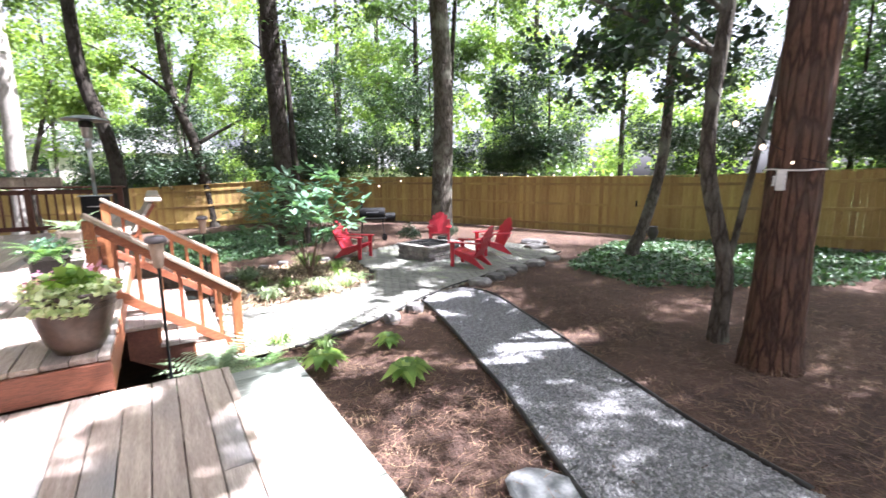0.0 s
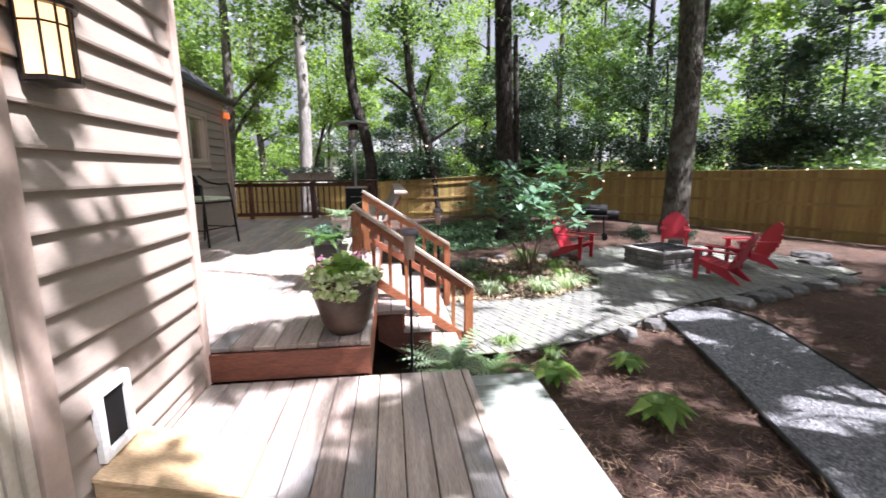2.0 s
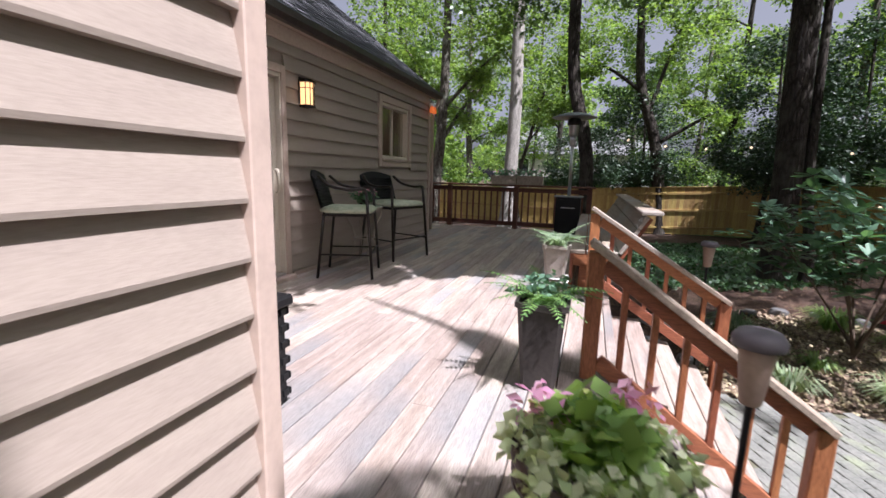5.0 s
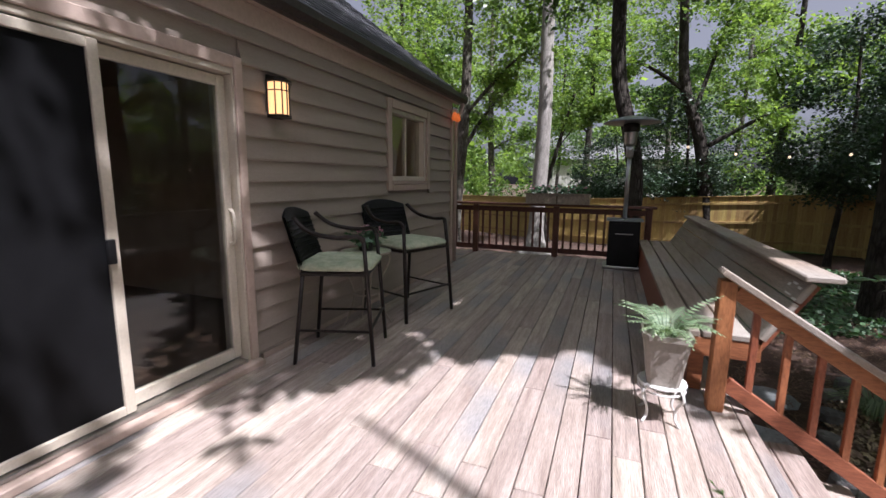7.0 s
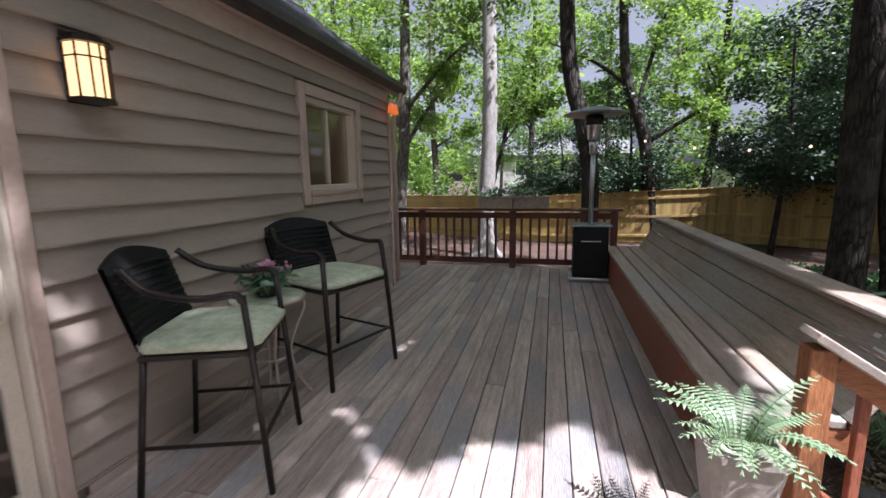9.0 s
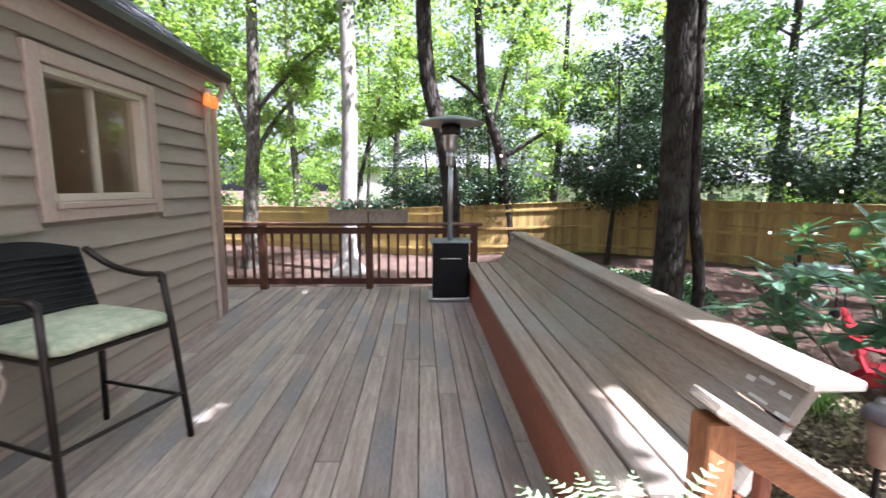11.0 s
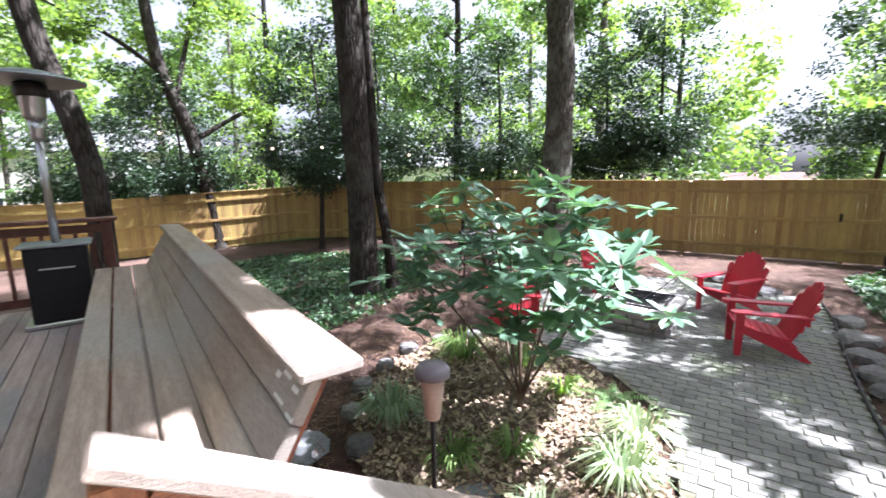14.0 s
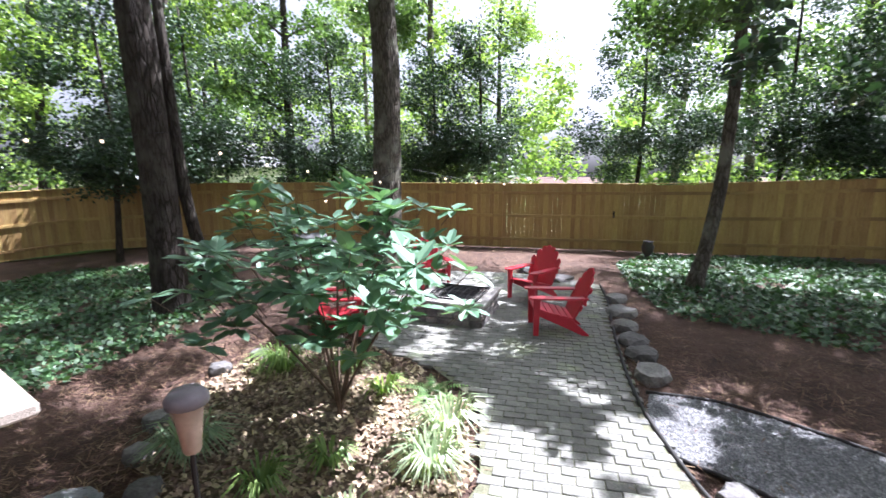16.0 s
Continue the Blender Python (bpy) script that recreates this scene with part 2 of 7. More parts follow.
M_CHIP = mat("gravel_stones", (0.33, 0.33, 0.33), 0.85, (0.21, 0.21, 0.215), 20.0, (1, 1, 1), 80, 0.2, per=0.4, island=True)
M_EDGE = mat("black_edging", (0.025, 0.022, 0.02), 0.6, None, 4.0, (1, 1, 1), 40, 0.1)
M_PAVER = mat("brick_pavers", (0.215, 0.208, 0.185), 0.85, (0.13, 0.132, 0.115), 6.0, (1, 1, 1), 60, 0.5, per=0.2, third=(0.22, 0.235, 0.16), thirdscale=3.0)
M_JOINT = mat("paver_joint_sand", (0.17, 0.16, 0.11), 0.95, (0.10, 0.105, 0.06), 6.0, (1, 1, 1), 80, 0.6)
M_PITSTONE = mat("fire_pit_stone", (0.33, 0.30, 0.28), 0.9, (0.17, 0.155, 0.15), 5.0, (1, 1, 1), 30, 0.9, bumpdist=0.02, per=0.28)
M_CAP = mat("fire_pit_cap", (0.43, 0.40, 0.37), 0.85, (0.30, 0.28, 0.26), 5.0, (1, 1, 1), 40, 0.5, per=0.12)
M_FLAG = mat("flagstone", (0.23, 0.235, 0.23), 0.8, (0.14, 0.15, 0.15), 3.0, (1, 1, 1), 40, 0.5, per=0.2)
M_CHAIRRED = mat("red_plastic", (0.52, 0.035, 0.055), 0.38, (0.44, 0.025, 0.04), 5.0, (1, 1, 1), 90, 0.05, amount=0.15)
M_BLACK = mat("black_metal", (0.014, 0.014, 0.015), 0.45, None, 5.0, (1, 1, 1), 60, 0.08, spec=0.25)
M_BRONZE = mat("bronze_metal", (0.045, 0.035, 0.03), 0.4, None, 5.0, (1, 1, 1), 60, 0.08, metal=0.5)
M_STEEL = mat("brushed_steel", (0.55, 0.54, 0.52), 0.28, (0.45, 0.44, 0.43), 3.0, (1, 1, 1), 60, 0.05, metal=1.0, amount=0.2)
M_HOOD = mat("heater_hood_aluminium", (0.33, 0.36, 0.37), 0.4, (0.26, 0.28, 0.29), 3.0, (1, 1, 1), 60, 0.05, metal=0.7, amount=0.2)
M_CUSHION = mat("patterned_cushion", (0.60, 0.62, 0.44), 0.9, (0.33, 0.40, 0.27), 14.0, (1, 1, 1), 60, 0.25, amount=0.3)
M_WICKER = mat("black_wicker", (0.015, 0.0145, 0.015), 0.5, None, 5.0, (1, 1, 1), 60, 0.2, spec=0.25)
M_SAND = mat("sand_metal", (0.42, 0.36, 0.29), 0.5, (0.35, 0.29, 0.23), 5.0, (1, 1, 1), 60, 0.08, amount=0.3)
M_POTBROWN = mat("glazed_brown_pot", (0.10, 0.062, 0.045), 0.35, (0.055, 0.035, 0.028), 3.0, (1, 1, 1), 30, 0.3, third=(0.17, 0.12, 0.09))
M_POTGREY = mat("grey_square_pot", (0.33, 0.29, 0.25), 0.6, (0.26, 0.23, 0.20), 4.0, (1, 1, 1), 50, 0.15, amount=0.3)
M_POTDARK = mat("dark_square_pot", (0.05, 0.042, 0.038), 0.5, None, 4.0, (1, 1, 1), 50, 0.15)
M_PLASTIC = mat("tan_solar_body", (0.46, 0.33, 0.25), 0.5, None, 4.0, (1, 1, 1), 50, 0.05, amount=0.2)
M_PLASTICG = mat("grey_solar_cap", (0.16, 0.14, 0.15), 0.45, None, 4.0, (1, 1, 1), 50, 0.05, amount=0.2)
M_ROOM = mat("room_wall", (0.30, 0.22, 0.15), 0.8, None, 2.0, (1, 1, 1), 40, 0.05, amount=0.2)
M_ROOMFLOOR = mat("room_floor", (0.10, 0.06, 0.04), 0.45, None, 3.0, (5, 1, 5), 40, 0.1)
M_SCREEN = mat("insect_screen", (0.010, 0.010, 0.011), 0.6, None, 4.0, (1, 1, 1), 300, 0.1, spec=0.12)
M_CURTAIN = mat("tan_curtain", (0.55, 0.42, 0.27), 0.9, (0.42, 0.31, 0.19), 4.0, (1, 6, 0.5), 40, 0.2)
M_PLY = mat("plywood", (0.62, 0.45, 0.26), 0.6, (0.5, 0.34, 0.18), 2.5, (1, 7, 7), 24, 0.2)
M_ROCK = mat("border_rock", (0.23, 0.22, 0.205), 0.9, (0.12, 0.115, 0.11), 5.0, (1, 1, 1), 25, 0.8, bumpdist=0.02, per=0.3)
M_STEM = mat("green_stem", (0.10, 0.16, 0.05), 0.6, None, 5.0, (1, 1, 1), 40, 0.1)
M_TWIG = mat("brown_twig", (0.16, 0.11, 0.075), 0.85, None, 6.0, (1, 1, 1), 40, 0.4)
M_FACADE = mat("far_house_paint", (0.48, 0.46, 0.42), 0.7, (0.40, 0.38, 0.35), 2.0, (1, 1, 8), 20, 0.2)
M_FARROOF = mat("far_roof", (0.20, 0.20, 0.20), 0.9, (0.13, 0.13, 0.13), 3.0, (1, 1, 1), 30, 0.3)
M_DARKWIN = mat("far_window_glass", (0.03, 0.035, 0.04), 0.1, None, 3.0, (1, 1, 1), 30, 0.0)
M_LAWN = mat("lawn", (0.16, 0.24, 0.07), 0.9, (0.09, 0.15, 0.04), 1.0, (1, 1, 1), 40, 0.8, bumpdist=0.03, third=(0.30, 0.27, 0.16), thirdscale=0.2)
M_PANE = glass_mat("window_glass", (0.85, 0.87, 0.85))
M_LAMPGLASS = glow_mat("amber_lamp_glass", (1.0, 0.57, 0.22), 0.7)
M_BULB = glow_mat("warm_bulb", (1.0, 0.74, 0.45), 0.5)
M_ORANGE = glow_mat("orange_plastic_bulb", (0.8, 0.17, 0.03), 0.25)
L_LIGHT = leaf_mat("sunny_leaves", (0.20, 0.29, 0.075), (0.08, 0.145, 0.035), 0.52, 0.5, (1.5, 1.5, 0.75))
L_MID = leaf_mat("oak_leaves", (0.10, 0.17, 0.052), (0.035, 0.07, 0.024), 0.40, 0.42, (1.5, 1.55, 0.75))
L_DARK = leaf_mat("holly_leaves", (0.042, 0.078, 0.036), (0.014, 0.031, 0.017), 0.16, 0.5, (1.4, 1.7, 0.7))
L_RHODO = leaf_mat("shrub_leaves", (0.15, 0.25, 0.16), (0.07, 0.145, 0.09), 0.25, 0.38)
L_IVY = leaf_mat("ivy_leaves", (0.075, 0.15, 0.055), (0.025, 0.062, 0.028), 0.2, 0.5)
L_LIME = leaf_mat("lime_leaves", (0.30, 0.42, 0.09), (0.10, 0.20, 0.04), 0.35, 0.45)
L_CREAM = leaf_mat("variegated_leaves", (0.62, 0.62, 0.42), (0.30, 0.38, 0.18), 0.3, 0.5)
L_FERN = leaf_mat("fern_fronds", (0.20, 0.33, 0.10), (0.09, 0.19, 0.06), 0.35, 0.5)
L_PALE = leaf_mat("silvery_fern", (0.30, 0.38, 0.24), (0.16, 0.24, 0.14), 0.3, 0.5)
L_GRASS = leaf_mat("grass_blades", (0.24, 0.33, 0.10), (0.10, 0.18, 0.05), 0.3, 0.5)
L_STRIPE = leaf_mat("striped_grass", (0.50, 0.55, 0.38), (0.19, 0.27, 0.14), 0.3, 0.5)
L_FLOWER = leaf_mat("pink_flowers", (0.75, 0.45, 0.60), (0.55, 0.2, 0.4), 0.3, 0.6)


# ---- mesh helpers ----
class Shape:
    """Vertices and faces of one mesh."""

    def __init__(self):
        self.v, self.f = [], []

    def add(self, verts, faces):
        o = len(self.v)
        self.v += [tuple(p) for p in verts]
        self.f += [tuple(i + o for i in f) for f in faces]
        return self

    def box(self, lo, hi, c=0.004, m=None):
        """A box with chamfered edges from corner lo to corner hi, or turned by the pose m."""
        lo, hi = Vector(lo), Vector(hi)
        mid, h = (lo + hi) / 2, (hi - lo) / 2
        c = min(c, min(h) * 0.45)
        vs, idx = [], {}
        for i in (-1, 1):
            for j in (-1, 1):
                for k in (-1, 1):
                    for a in range(3):
                        d = [h.x - c, h.y - c, h.z - c]
                        d[a] += c
                        idx[i, j, k, a] = len(vs)
                        vs.append(Vector((i * d[0], j * d[1], k * d[2])))
        fs = []
        S = (-1, 1)
        for s in S:
            fs.append([idx[s, j, k, 0] for j, k in ((-1, -1), (1, -1), (1, 1), (-1, 1))])
            fs.append([idx[i, s, k, 1] for i, k in ((-1, -1), (1, -1), (1, 1), (-1, 1))])
            fs.append([idx[i, j, s, 2] for i, j in ((-1, -1), (1, -1), (1, 1), (-1, 1))])
            for q in S:
                fs.append([idx[s, q, -1, 0], idx[s, q, 1, 0], idx[s, q, 1, 1], idx[s, q, -1, 1]])
                fs.append([idx[s, -1, q, 0], idx[s, 1, q, 0], idx[s, 1, q, 2], idx[s, -1, q, 2]])
                fs.append([idx[-1, s, q, 1], idx[1, s, q, 1], idx[1, s, q, 2], idx[-1, s, q, 2]])
                for r in S:
                    fs.append([idx[s, q, r, 0], idx[s, q, r, 1], idx[s, q, r, 2]])
        out = []
        for f in fs:
            a, b, d = vs[f[0]], vs[f[1]], vs[f[2]]
            cen = sum((vs[i] for i in f), Vector()) / len(f)
            out.append(f if (b - a).cross(d - a).dot(cen) > 0 else f[::-1])
        vs = [p + mid for p in vs]
        if m is not None:
            vs = [m @ p for p in vs]
        return self.add(vs, out)

    def tube(self, pts, rad, n=8, caps=True, wob=0.0, seed=0):
        """A tube through pts with radius rad (one or one for each point)."""
        pts = [Vector(p) for p in pts]
        rad = [rad] * len(pts) if isinstance(rad, (int, float)) else list(rad)
        o, ref = len(self.v), None
        rng = random.Random(seed)
        lob = [1 + wob * rng.uniform(-1, 1) for _ in range(n)]
        for i, p in enumerate(pts):
            d = (pts[min(i + 1, len(pts) - 1)] - pts[max(i - 1, 0)]).normalized()
            if ref is None:
                ref = d.orthogonal().normalized()
            ref = (ref - d * ref.dot(d)).normalized()
            s = d.cross(ref)
            for k in range(n):
                a = 2 * math.pi * k / n
                r = rad[i] * lob[k] * (1 + wob * 0.6 * rng.uniform(-1, 1))
                self.v.append(tuple(p + (ref * math.cos(a) + s * math.sin(a)) * r))
        for i in range(len(pts) - 1):
            for k in range(n):
                a, b = o + i * n + k, o + i * n + (k + 1) % n
                self.f.append((a, b, b + n, a + n))
        if caps:
            self.f.append(tuple(o + k for k in reversed(range(n))))
            self.f.append(tuple(o + (len(pts) - 1) * n + k for k in range(n)))
        return self

    def lathe(self, prof, at=(0, 0, 0), n=24, square=False):
        """A turned (or four-sided) body from a profile of (radius, z)."""
        o = len(self.v)
        for r, z in prof:
            for k in range(n):
                a = 2 * math.pi * (k + 0.5) / n
                x, y = math.cos(a), math.sin(a)
                if square:
                    q = 1 / max(abs(x), abs(y))
                    q = min(q, 1.34)
                    x, y = x * q, y * q
                self.v.append((at[0] + r * x, at[1] + r * y, at[2] + z))
        for i in range(len(prof) - 1):
            for k in range(n):
                a, b = o + i * n + k, o + i * n + (k + 1) % n
                self.f.append((a, b, b + n, a + n))
        self.f.append(tuple(o + k for k in reversed(range(n))))
        self.f.append(tuple(o + (len(prof) - 1) * n + k for k in range(n)))
        return self

    def prism(self, poly, axis, lo, hi):
        """A polygon in the plane across axis (0, 1, 2), drawn out from lo to hi."""
        def put(p, w):
            q = list(p)
            q.insert(axis, w)
            return q
        n = len(poly)
        vs = [put(p, lo) for p in poly] + [put(p, hi) for p in poly]
        fs = [tuple(range(n)), tuple(range(2 * n - 1, n - 1, -1))] + [(i, i + n, (i + 1) % n + n, (i + 1) % n) for i in range(n)]
        return self.add(vs, fs)

    def mesh(self, name, material, smooth=False, fix=False):
        me = bpy.data.meshes.new(name)
        me.from_pydata(self.v, [], self.f)
        if fix:
            bm = bmesh.new()
            bm.from_mesh(me)
            bmesh.ops.recalc_face_normals(bm, faces=bm.faces)
            bm.to_mesh(me)
            bm.free()
        me.materials.append(material)
        if smooth:
            me.polygons.foreach_set("use_smooth", [True] * len(me.polygons))
        return me


def quads(name, v, material, k=4):
    """A mesh of loose k-cornered faces from an array of shape (n, k, 3)."""
    v = np.asarray(v, dtype=np.float32)
    n = len(v)
    me = bpy.data.meshes.new(name)
    me.vertices.add(n * k)
    me.vertices.foreach_set("co", v.reshape(-1))
    me.loops.add(n * k)
    me.loops.foreach_set("vertex_index", np.arange(n * k, dtype=np.int32))
    me.polygons.add(n)
    me.polygons.foreach_set("loop_start", np.arange(0, n * k, k, dtype=np.int32))
    me.update(calc_edges=True)
    me.materials.append(material)
    return me


def part(name, shape, material, parent, label="", smooth=False, fix=False):
    me = shape if isinstance(shape, bpy.types.Mesh) else shape.mesh(name, material, smooth, fix)
    ob = new(name, me)
    ob.parent = parent
    if label:
        ob["label"] = label
    return ob


def thing(name, label, category, group="", at=(0, 0, 0), rz=0, kind=""):
    ob = new(name)
    ob.empty_display_size = 0.2
    ob.matrix_world = pose(*at, 0, 0, rz)
    return tagged(ob, label, category, group, kind)


def solo(name, shape, material, label, category, kind="", group="", smooth=False, fix=False):
    me = shape if isinstance(shape, bpy.types.Mesh) else shape.mesh(name, material, smooth, fix)
    return tagged(new(name, me), label, category, group, kind)


RNG = np.random.default_rng(7)


def leaves(pts, size, aspect=0.55, up=0.3, rng=RNG, vary=0.4):
    """Pointed, slightly folded leaves at pts, each a four-cornered face."""
    n = len(pts)
    d = rng.normal(size=(n, 3))
    d[:, 2] *= 0.6
    d /= np.linalg.norm(d, axis=1)[:, None]
    nrm = rng.normal(size=(n, 3))
    nrm[:, 2] = np.abs(nrm[:, 2]) + up
    s = np.cross(d, nrm)
    s /= np.linalg.norm(s, axis=1)[:, None] + 1e-9
    w = np.cross(s, d)
    L = (size * (1 + vary * rng.uniform(-1, 1, n)))[:, None]
    p = np.asarray(pts)
    return np.stack([p, p + d * L * 0.45 + s * L * aspect * 0.5 + w * L * 0.08, p + d * L, p + d * L * 0.45 - s * L * aspect * 0.5 + w * L * 0.08], axis=1)


def clumps(centres, radii, per, rng=RNG, flat=0.7):
    """Points scattered round clump centres, denser towards each clump's outside."""
    out = []
    for c, r in zip(centres, radii):
        q = rng.normal(size=(per, 3))
        q /= np.linalg.norm(q, axis=1)[:, None]
        q *= (rng.uniform(0.25, 1.0, per) ** 0.6)[:, None] * r
        q[:, 2] *= flat
        out.append(q + np.asarray(c))
    return np.concatenate(out)


def ground_z(x, y):
    k = 0.03 * min(1.0, max(0.0, (8.0 - x) / 10.0))
    return -0.62 - 0.04 * min(max(y, -3.0), 7.0) - k * max(0.0, min(y, 40.0) - 7.0)


def inside(x, y, poly):
    c, n = False, len(poly)
    for i in range(n):
        (x1, y1), (x2, y2) = poly[i], poly[i - 1]
        if (y1 > y) != (y2 > y) and x < (x2 - x1) * (y - y1) / (y2 - y1) + x1:
            c = not c
    return c


def scatter(poly, n, rng=RNG):
    a = np.array(poly)
    lo, hi = a.min(0), a.max(0)
    out = []
    while len(out) < n:
        for x, y in rng.uniform(lo, hi, (n, 2)):
            if inside(x, y, poly):
                out.append((x, y))
                if len(out) >= n:
                    break
    return out


def draped(poly, step, lift, skirt=0.05):
    """A sheet that lies on the ground within poly."""
    a = np.array(poly)
    lo, hi = a.min(0), a.max(0)
    bm = bmesh.new()
    vs = [bm.verts.new((x, y, 0)) for x, y in poly]
    bm.faces.new(vs)
    for ax in range(2):
        w = lo[ax] + step
        while w < hi[ax]:
            co, no = [0, 0, 0], [0, 0, 0]
            co[ax], no[ax] = w, 1
            bmesh.ops.bisect_plane(bm, geom=bm.verts[:] + bm.edges[:] + bm.faces[:], plane_co=co, plane_no=no)
            w += step
    for v in bm.verts:
        v.co.z = ground_z(v.co.x, v.co.y) + lift
    bmesh.ops.recalc_face_normals(bm, faces=bm.faces)
    if bm.faces[:] and bm.faces[:][0].normal.z < 0:
        bmesh.ops.reverse_faces(bm, faces=bm.faces)
    me = bpy.data.meshes.new("sheet")
    bm.to_mesh(me)
    bm.free()
    return me


def smooth_line(pts, n=8):
    """A smooth curve through pts."""
    pts = [Vector(p) for p in pts]
    out = []
    for i in range(len(pts) - 1):
        p0, p1, p2, p3 = pts[max(i - 1, 0)], pts[i], pts[i + 1], pts[min(i + 2, len(pts) - 1)]
        for k in range(n):
            t = k / n
            out.append(0.5 * ((2 * p1) + (p2 - p0) * t + (2 * p0 - 5 * p1 + 4 * p2 - p3) * t * t + (3 * p1 - p0 - 3 * p2 + p3) * t ** 3))
    return out + [pts[-1]]


# ---- ground and surfaces ----
def build_ground():
    xs = np.concatenate([np.linspace(-300, -30, 10), np.linspace(-28, 30, 59), np.linspace(32, 300, 10)])
    ys = np.concatenate([np.linspace(-300, -12, 10), np.linspace(-10, 42, 53), np.linspace(44, 300, 10)])
    sh = Shape()
    for y in ys:
        for x in xs:
            n = 0.03 * noise.noise(Vector((x * 0.7, y * 0.7, 0)))
            if -4.5 < x < 1.5 and y < 12:
                n = -0.05
            sh.v.append((x, y, ground_z(x, y) - 0.02 + n))
    w = len(xs)
    for j in range(len(ys) - 1):
        for i in range(w - 1):
            sh.f.append((j * w + i, j * w + i + 1, (j + 1) * w + i + 1, (j + 1) * w + i))
    solo("ground", sh, M_STRAW, "brown pine straw mulch over gently sloping ground", "ground", "structure", smooth=True)


GRAVEL = [(1.75, 1.0), (2.05, 1.75), (2.35, 2.45), (2.62, 3.2), (2.95, 4.1), (3.25, 5.0), (3.5, 5.75), (3.95, 6.05), (4.5, 6.12), (4.62, 5.55), (4.45, 4.85),
          (4.2, 4.2), (3.95, 3.5), (3.7, 2.85), (3.4, 2.0), (3.15, 1.35), (2.95, 0.6), (2.8, -0.5), (2.7, -3.0), (1.3, -3.0), (1.45, -0.5)]
PATIO = [(0.62, 4.75), (1.2, 4.78), (1.9, 4.95), (2.7, 5.35), (3.4, 5.78), (4.2, 6.2), (5.3, 6.6), (6.6, 7.0), (7.8, 7.35), (8.9, 7.75), (9.0, 9.2), (8.4, 10.8),
         (7.2, 11.7), (5.6, 11.4), (4.4, 10.6), (4.0, 9.6), (3.85, 8.4), (3.4, 7.5), (2.4, 6.95), (1.4, 6.9), (0.62, 6.9)]
BED = [(0.75, 6.98), (1.5, 6.98), (2.4, 7.02), (3.3, 7.6), (3.75, 8.5), (3.95, 9.7), (3.3, 10.3), (2.6, 10.5), (1.8, 10.15), (1.2, 9.5), (0.85, 8.6), (0.6, 7.6)]


def build_surfaces():
    me = draped(GRAVEL, 0.5, 0.02)
    me.materials.append(M_GRAVEL)
    tagged(new("gravel_path", me), "winding grey gravel garden path with black edging", "path", kind="structure")
    pts = scatter(GRAVEL, 30000)
    pts = np.array([(x, y, ground_z(x, y) + 0.022) for x, y in pts if y > -1.0])
    n = len(pts)
    r = RNG.uniform(0.008, 0.02, n)[:, None]
    a = RNG.uniform(0, 6.28, n)
    u = np.stack([np.cos(a), np.sin(a), RNG.uniform(-0.3, 0.3, n)], 1)
    w = np.stack([-np.sin(a), np.cos(a), RNG.uniform(-0.3, 0.3, n)], 1) * RNG.uniform(0.6, 1.0, n)[:, None]
    top = pts + np.stack([np.zeros(n), np.zeros(n), RNG.uniform(0.006, 0.016, n)], 1)
    ring = [pts + u * r, pts + w * r, pts - u * r, pts - w * r]
    v = np.concatenate([np.stack([ring[k], ring[(k + 1) % 4], top], 1) for k in range(4)])
    solo("gravel_stones", quads("gravel_stones", v, M_CHIP, 3), M_CHIP, "loose crushed grey gravel stones on the path", "gravel", "stuff")
    me = draped(PATIO, 0.5, 0.034)
    me.materials.append(M_JOINT)
    tagged(new("patio", me), "weathered mossy brick paver patio with sandy joints", "patio", kind="structure")
    me = draped(BED, 0.4, 0.015)
    me.materials.append(M_SOIL)
    tagged(new("planting_bed", me), "soil of a planting bed covered with dry leaf litter", "garden bed", kind="structure")
    pts = scatter(BED, 9000)
    P = np.array([(x, y, ground_z(x, y) + 0.02 + 0.03 * RNG.random()) for x, y in pts])
    solo("leaf_litter", quads("leaf_litter", leaves(P, 0.06, 0.6, 1.6), M_LITTER), M_LITTER, "dry tan leaf litter lying in the planting bed", "leaf litter", "stuff")
    # pine needles over the mulch
    area = [(0.9, 0.6), (9, -3), (13.5, 2), (12, 11), (10, 15), (6, 17.5), (1, 20), (-1, 12.3), (0.6, 7.2), (1.0, 4.7)]
    P = []
    for x, y in scatter(area, 100000):
        near = math.hypot(x, y - 3)
        if inside(x, y, GRAVEL) or inside(x, y, PATIO) or inside(x, y, BED):
            if RNG.random() > 0.02:
                continue
        if near > 9 and RNG.random() < 0.5:
            continue
        P.append((x, y, ground_z(x, y) + 0.0 + 0.035 * RNG.random()))
    P = np.array(P)
    n = len(P)
    a = RNG.uniform(0, 6.28, n)
    L = RNG.uniform(0.05, 0.14, n)[:, None]
    d = np.stack([np.cos(a), np.sin(a), RNG.uniform(-0.15, 0.35, n)], 1)
    s = np.stack([-np.sin(a), np.cos(a), np.zeros(n)], 1) * 0.0027 * (1 + np.linalg.norm(P[:, :2], axis=1) / 8)[:, None]
    solo("pine_needles", quads("pine_needles", np.stack([P - s, P + s, P + d * L + s * 0.4, P + d * L - s * 0.4], 1), M_NEEDLE), M_NEEDLE,
         "loose reddish brown pine needles on the mulch", "pine straw", "stuff")


def edging(name, line, label, h=0.05):
    pts = smooth_line([(x, y, 0) for x, y in line], 6)
    sh = Shape()
    sh.tube([(p.x, p.y, ground_z(p.x, p.y) + h * 0.6) for p in pts], 0.019, 6)
    solo(name, sh, M_EDGE, label, "edging", "structure", smooth=True)


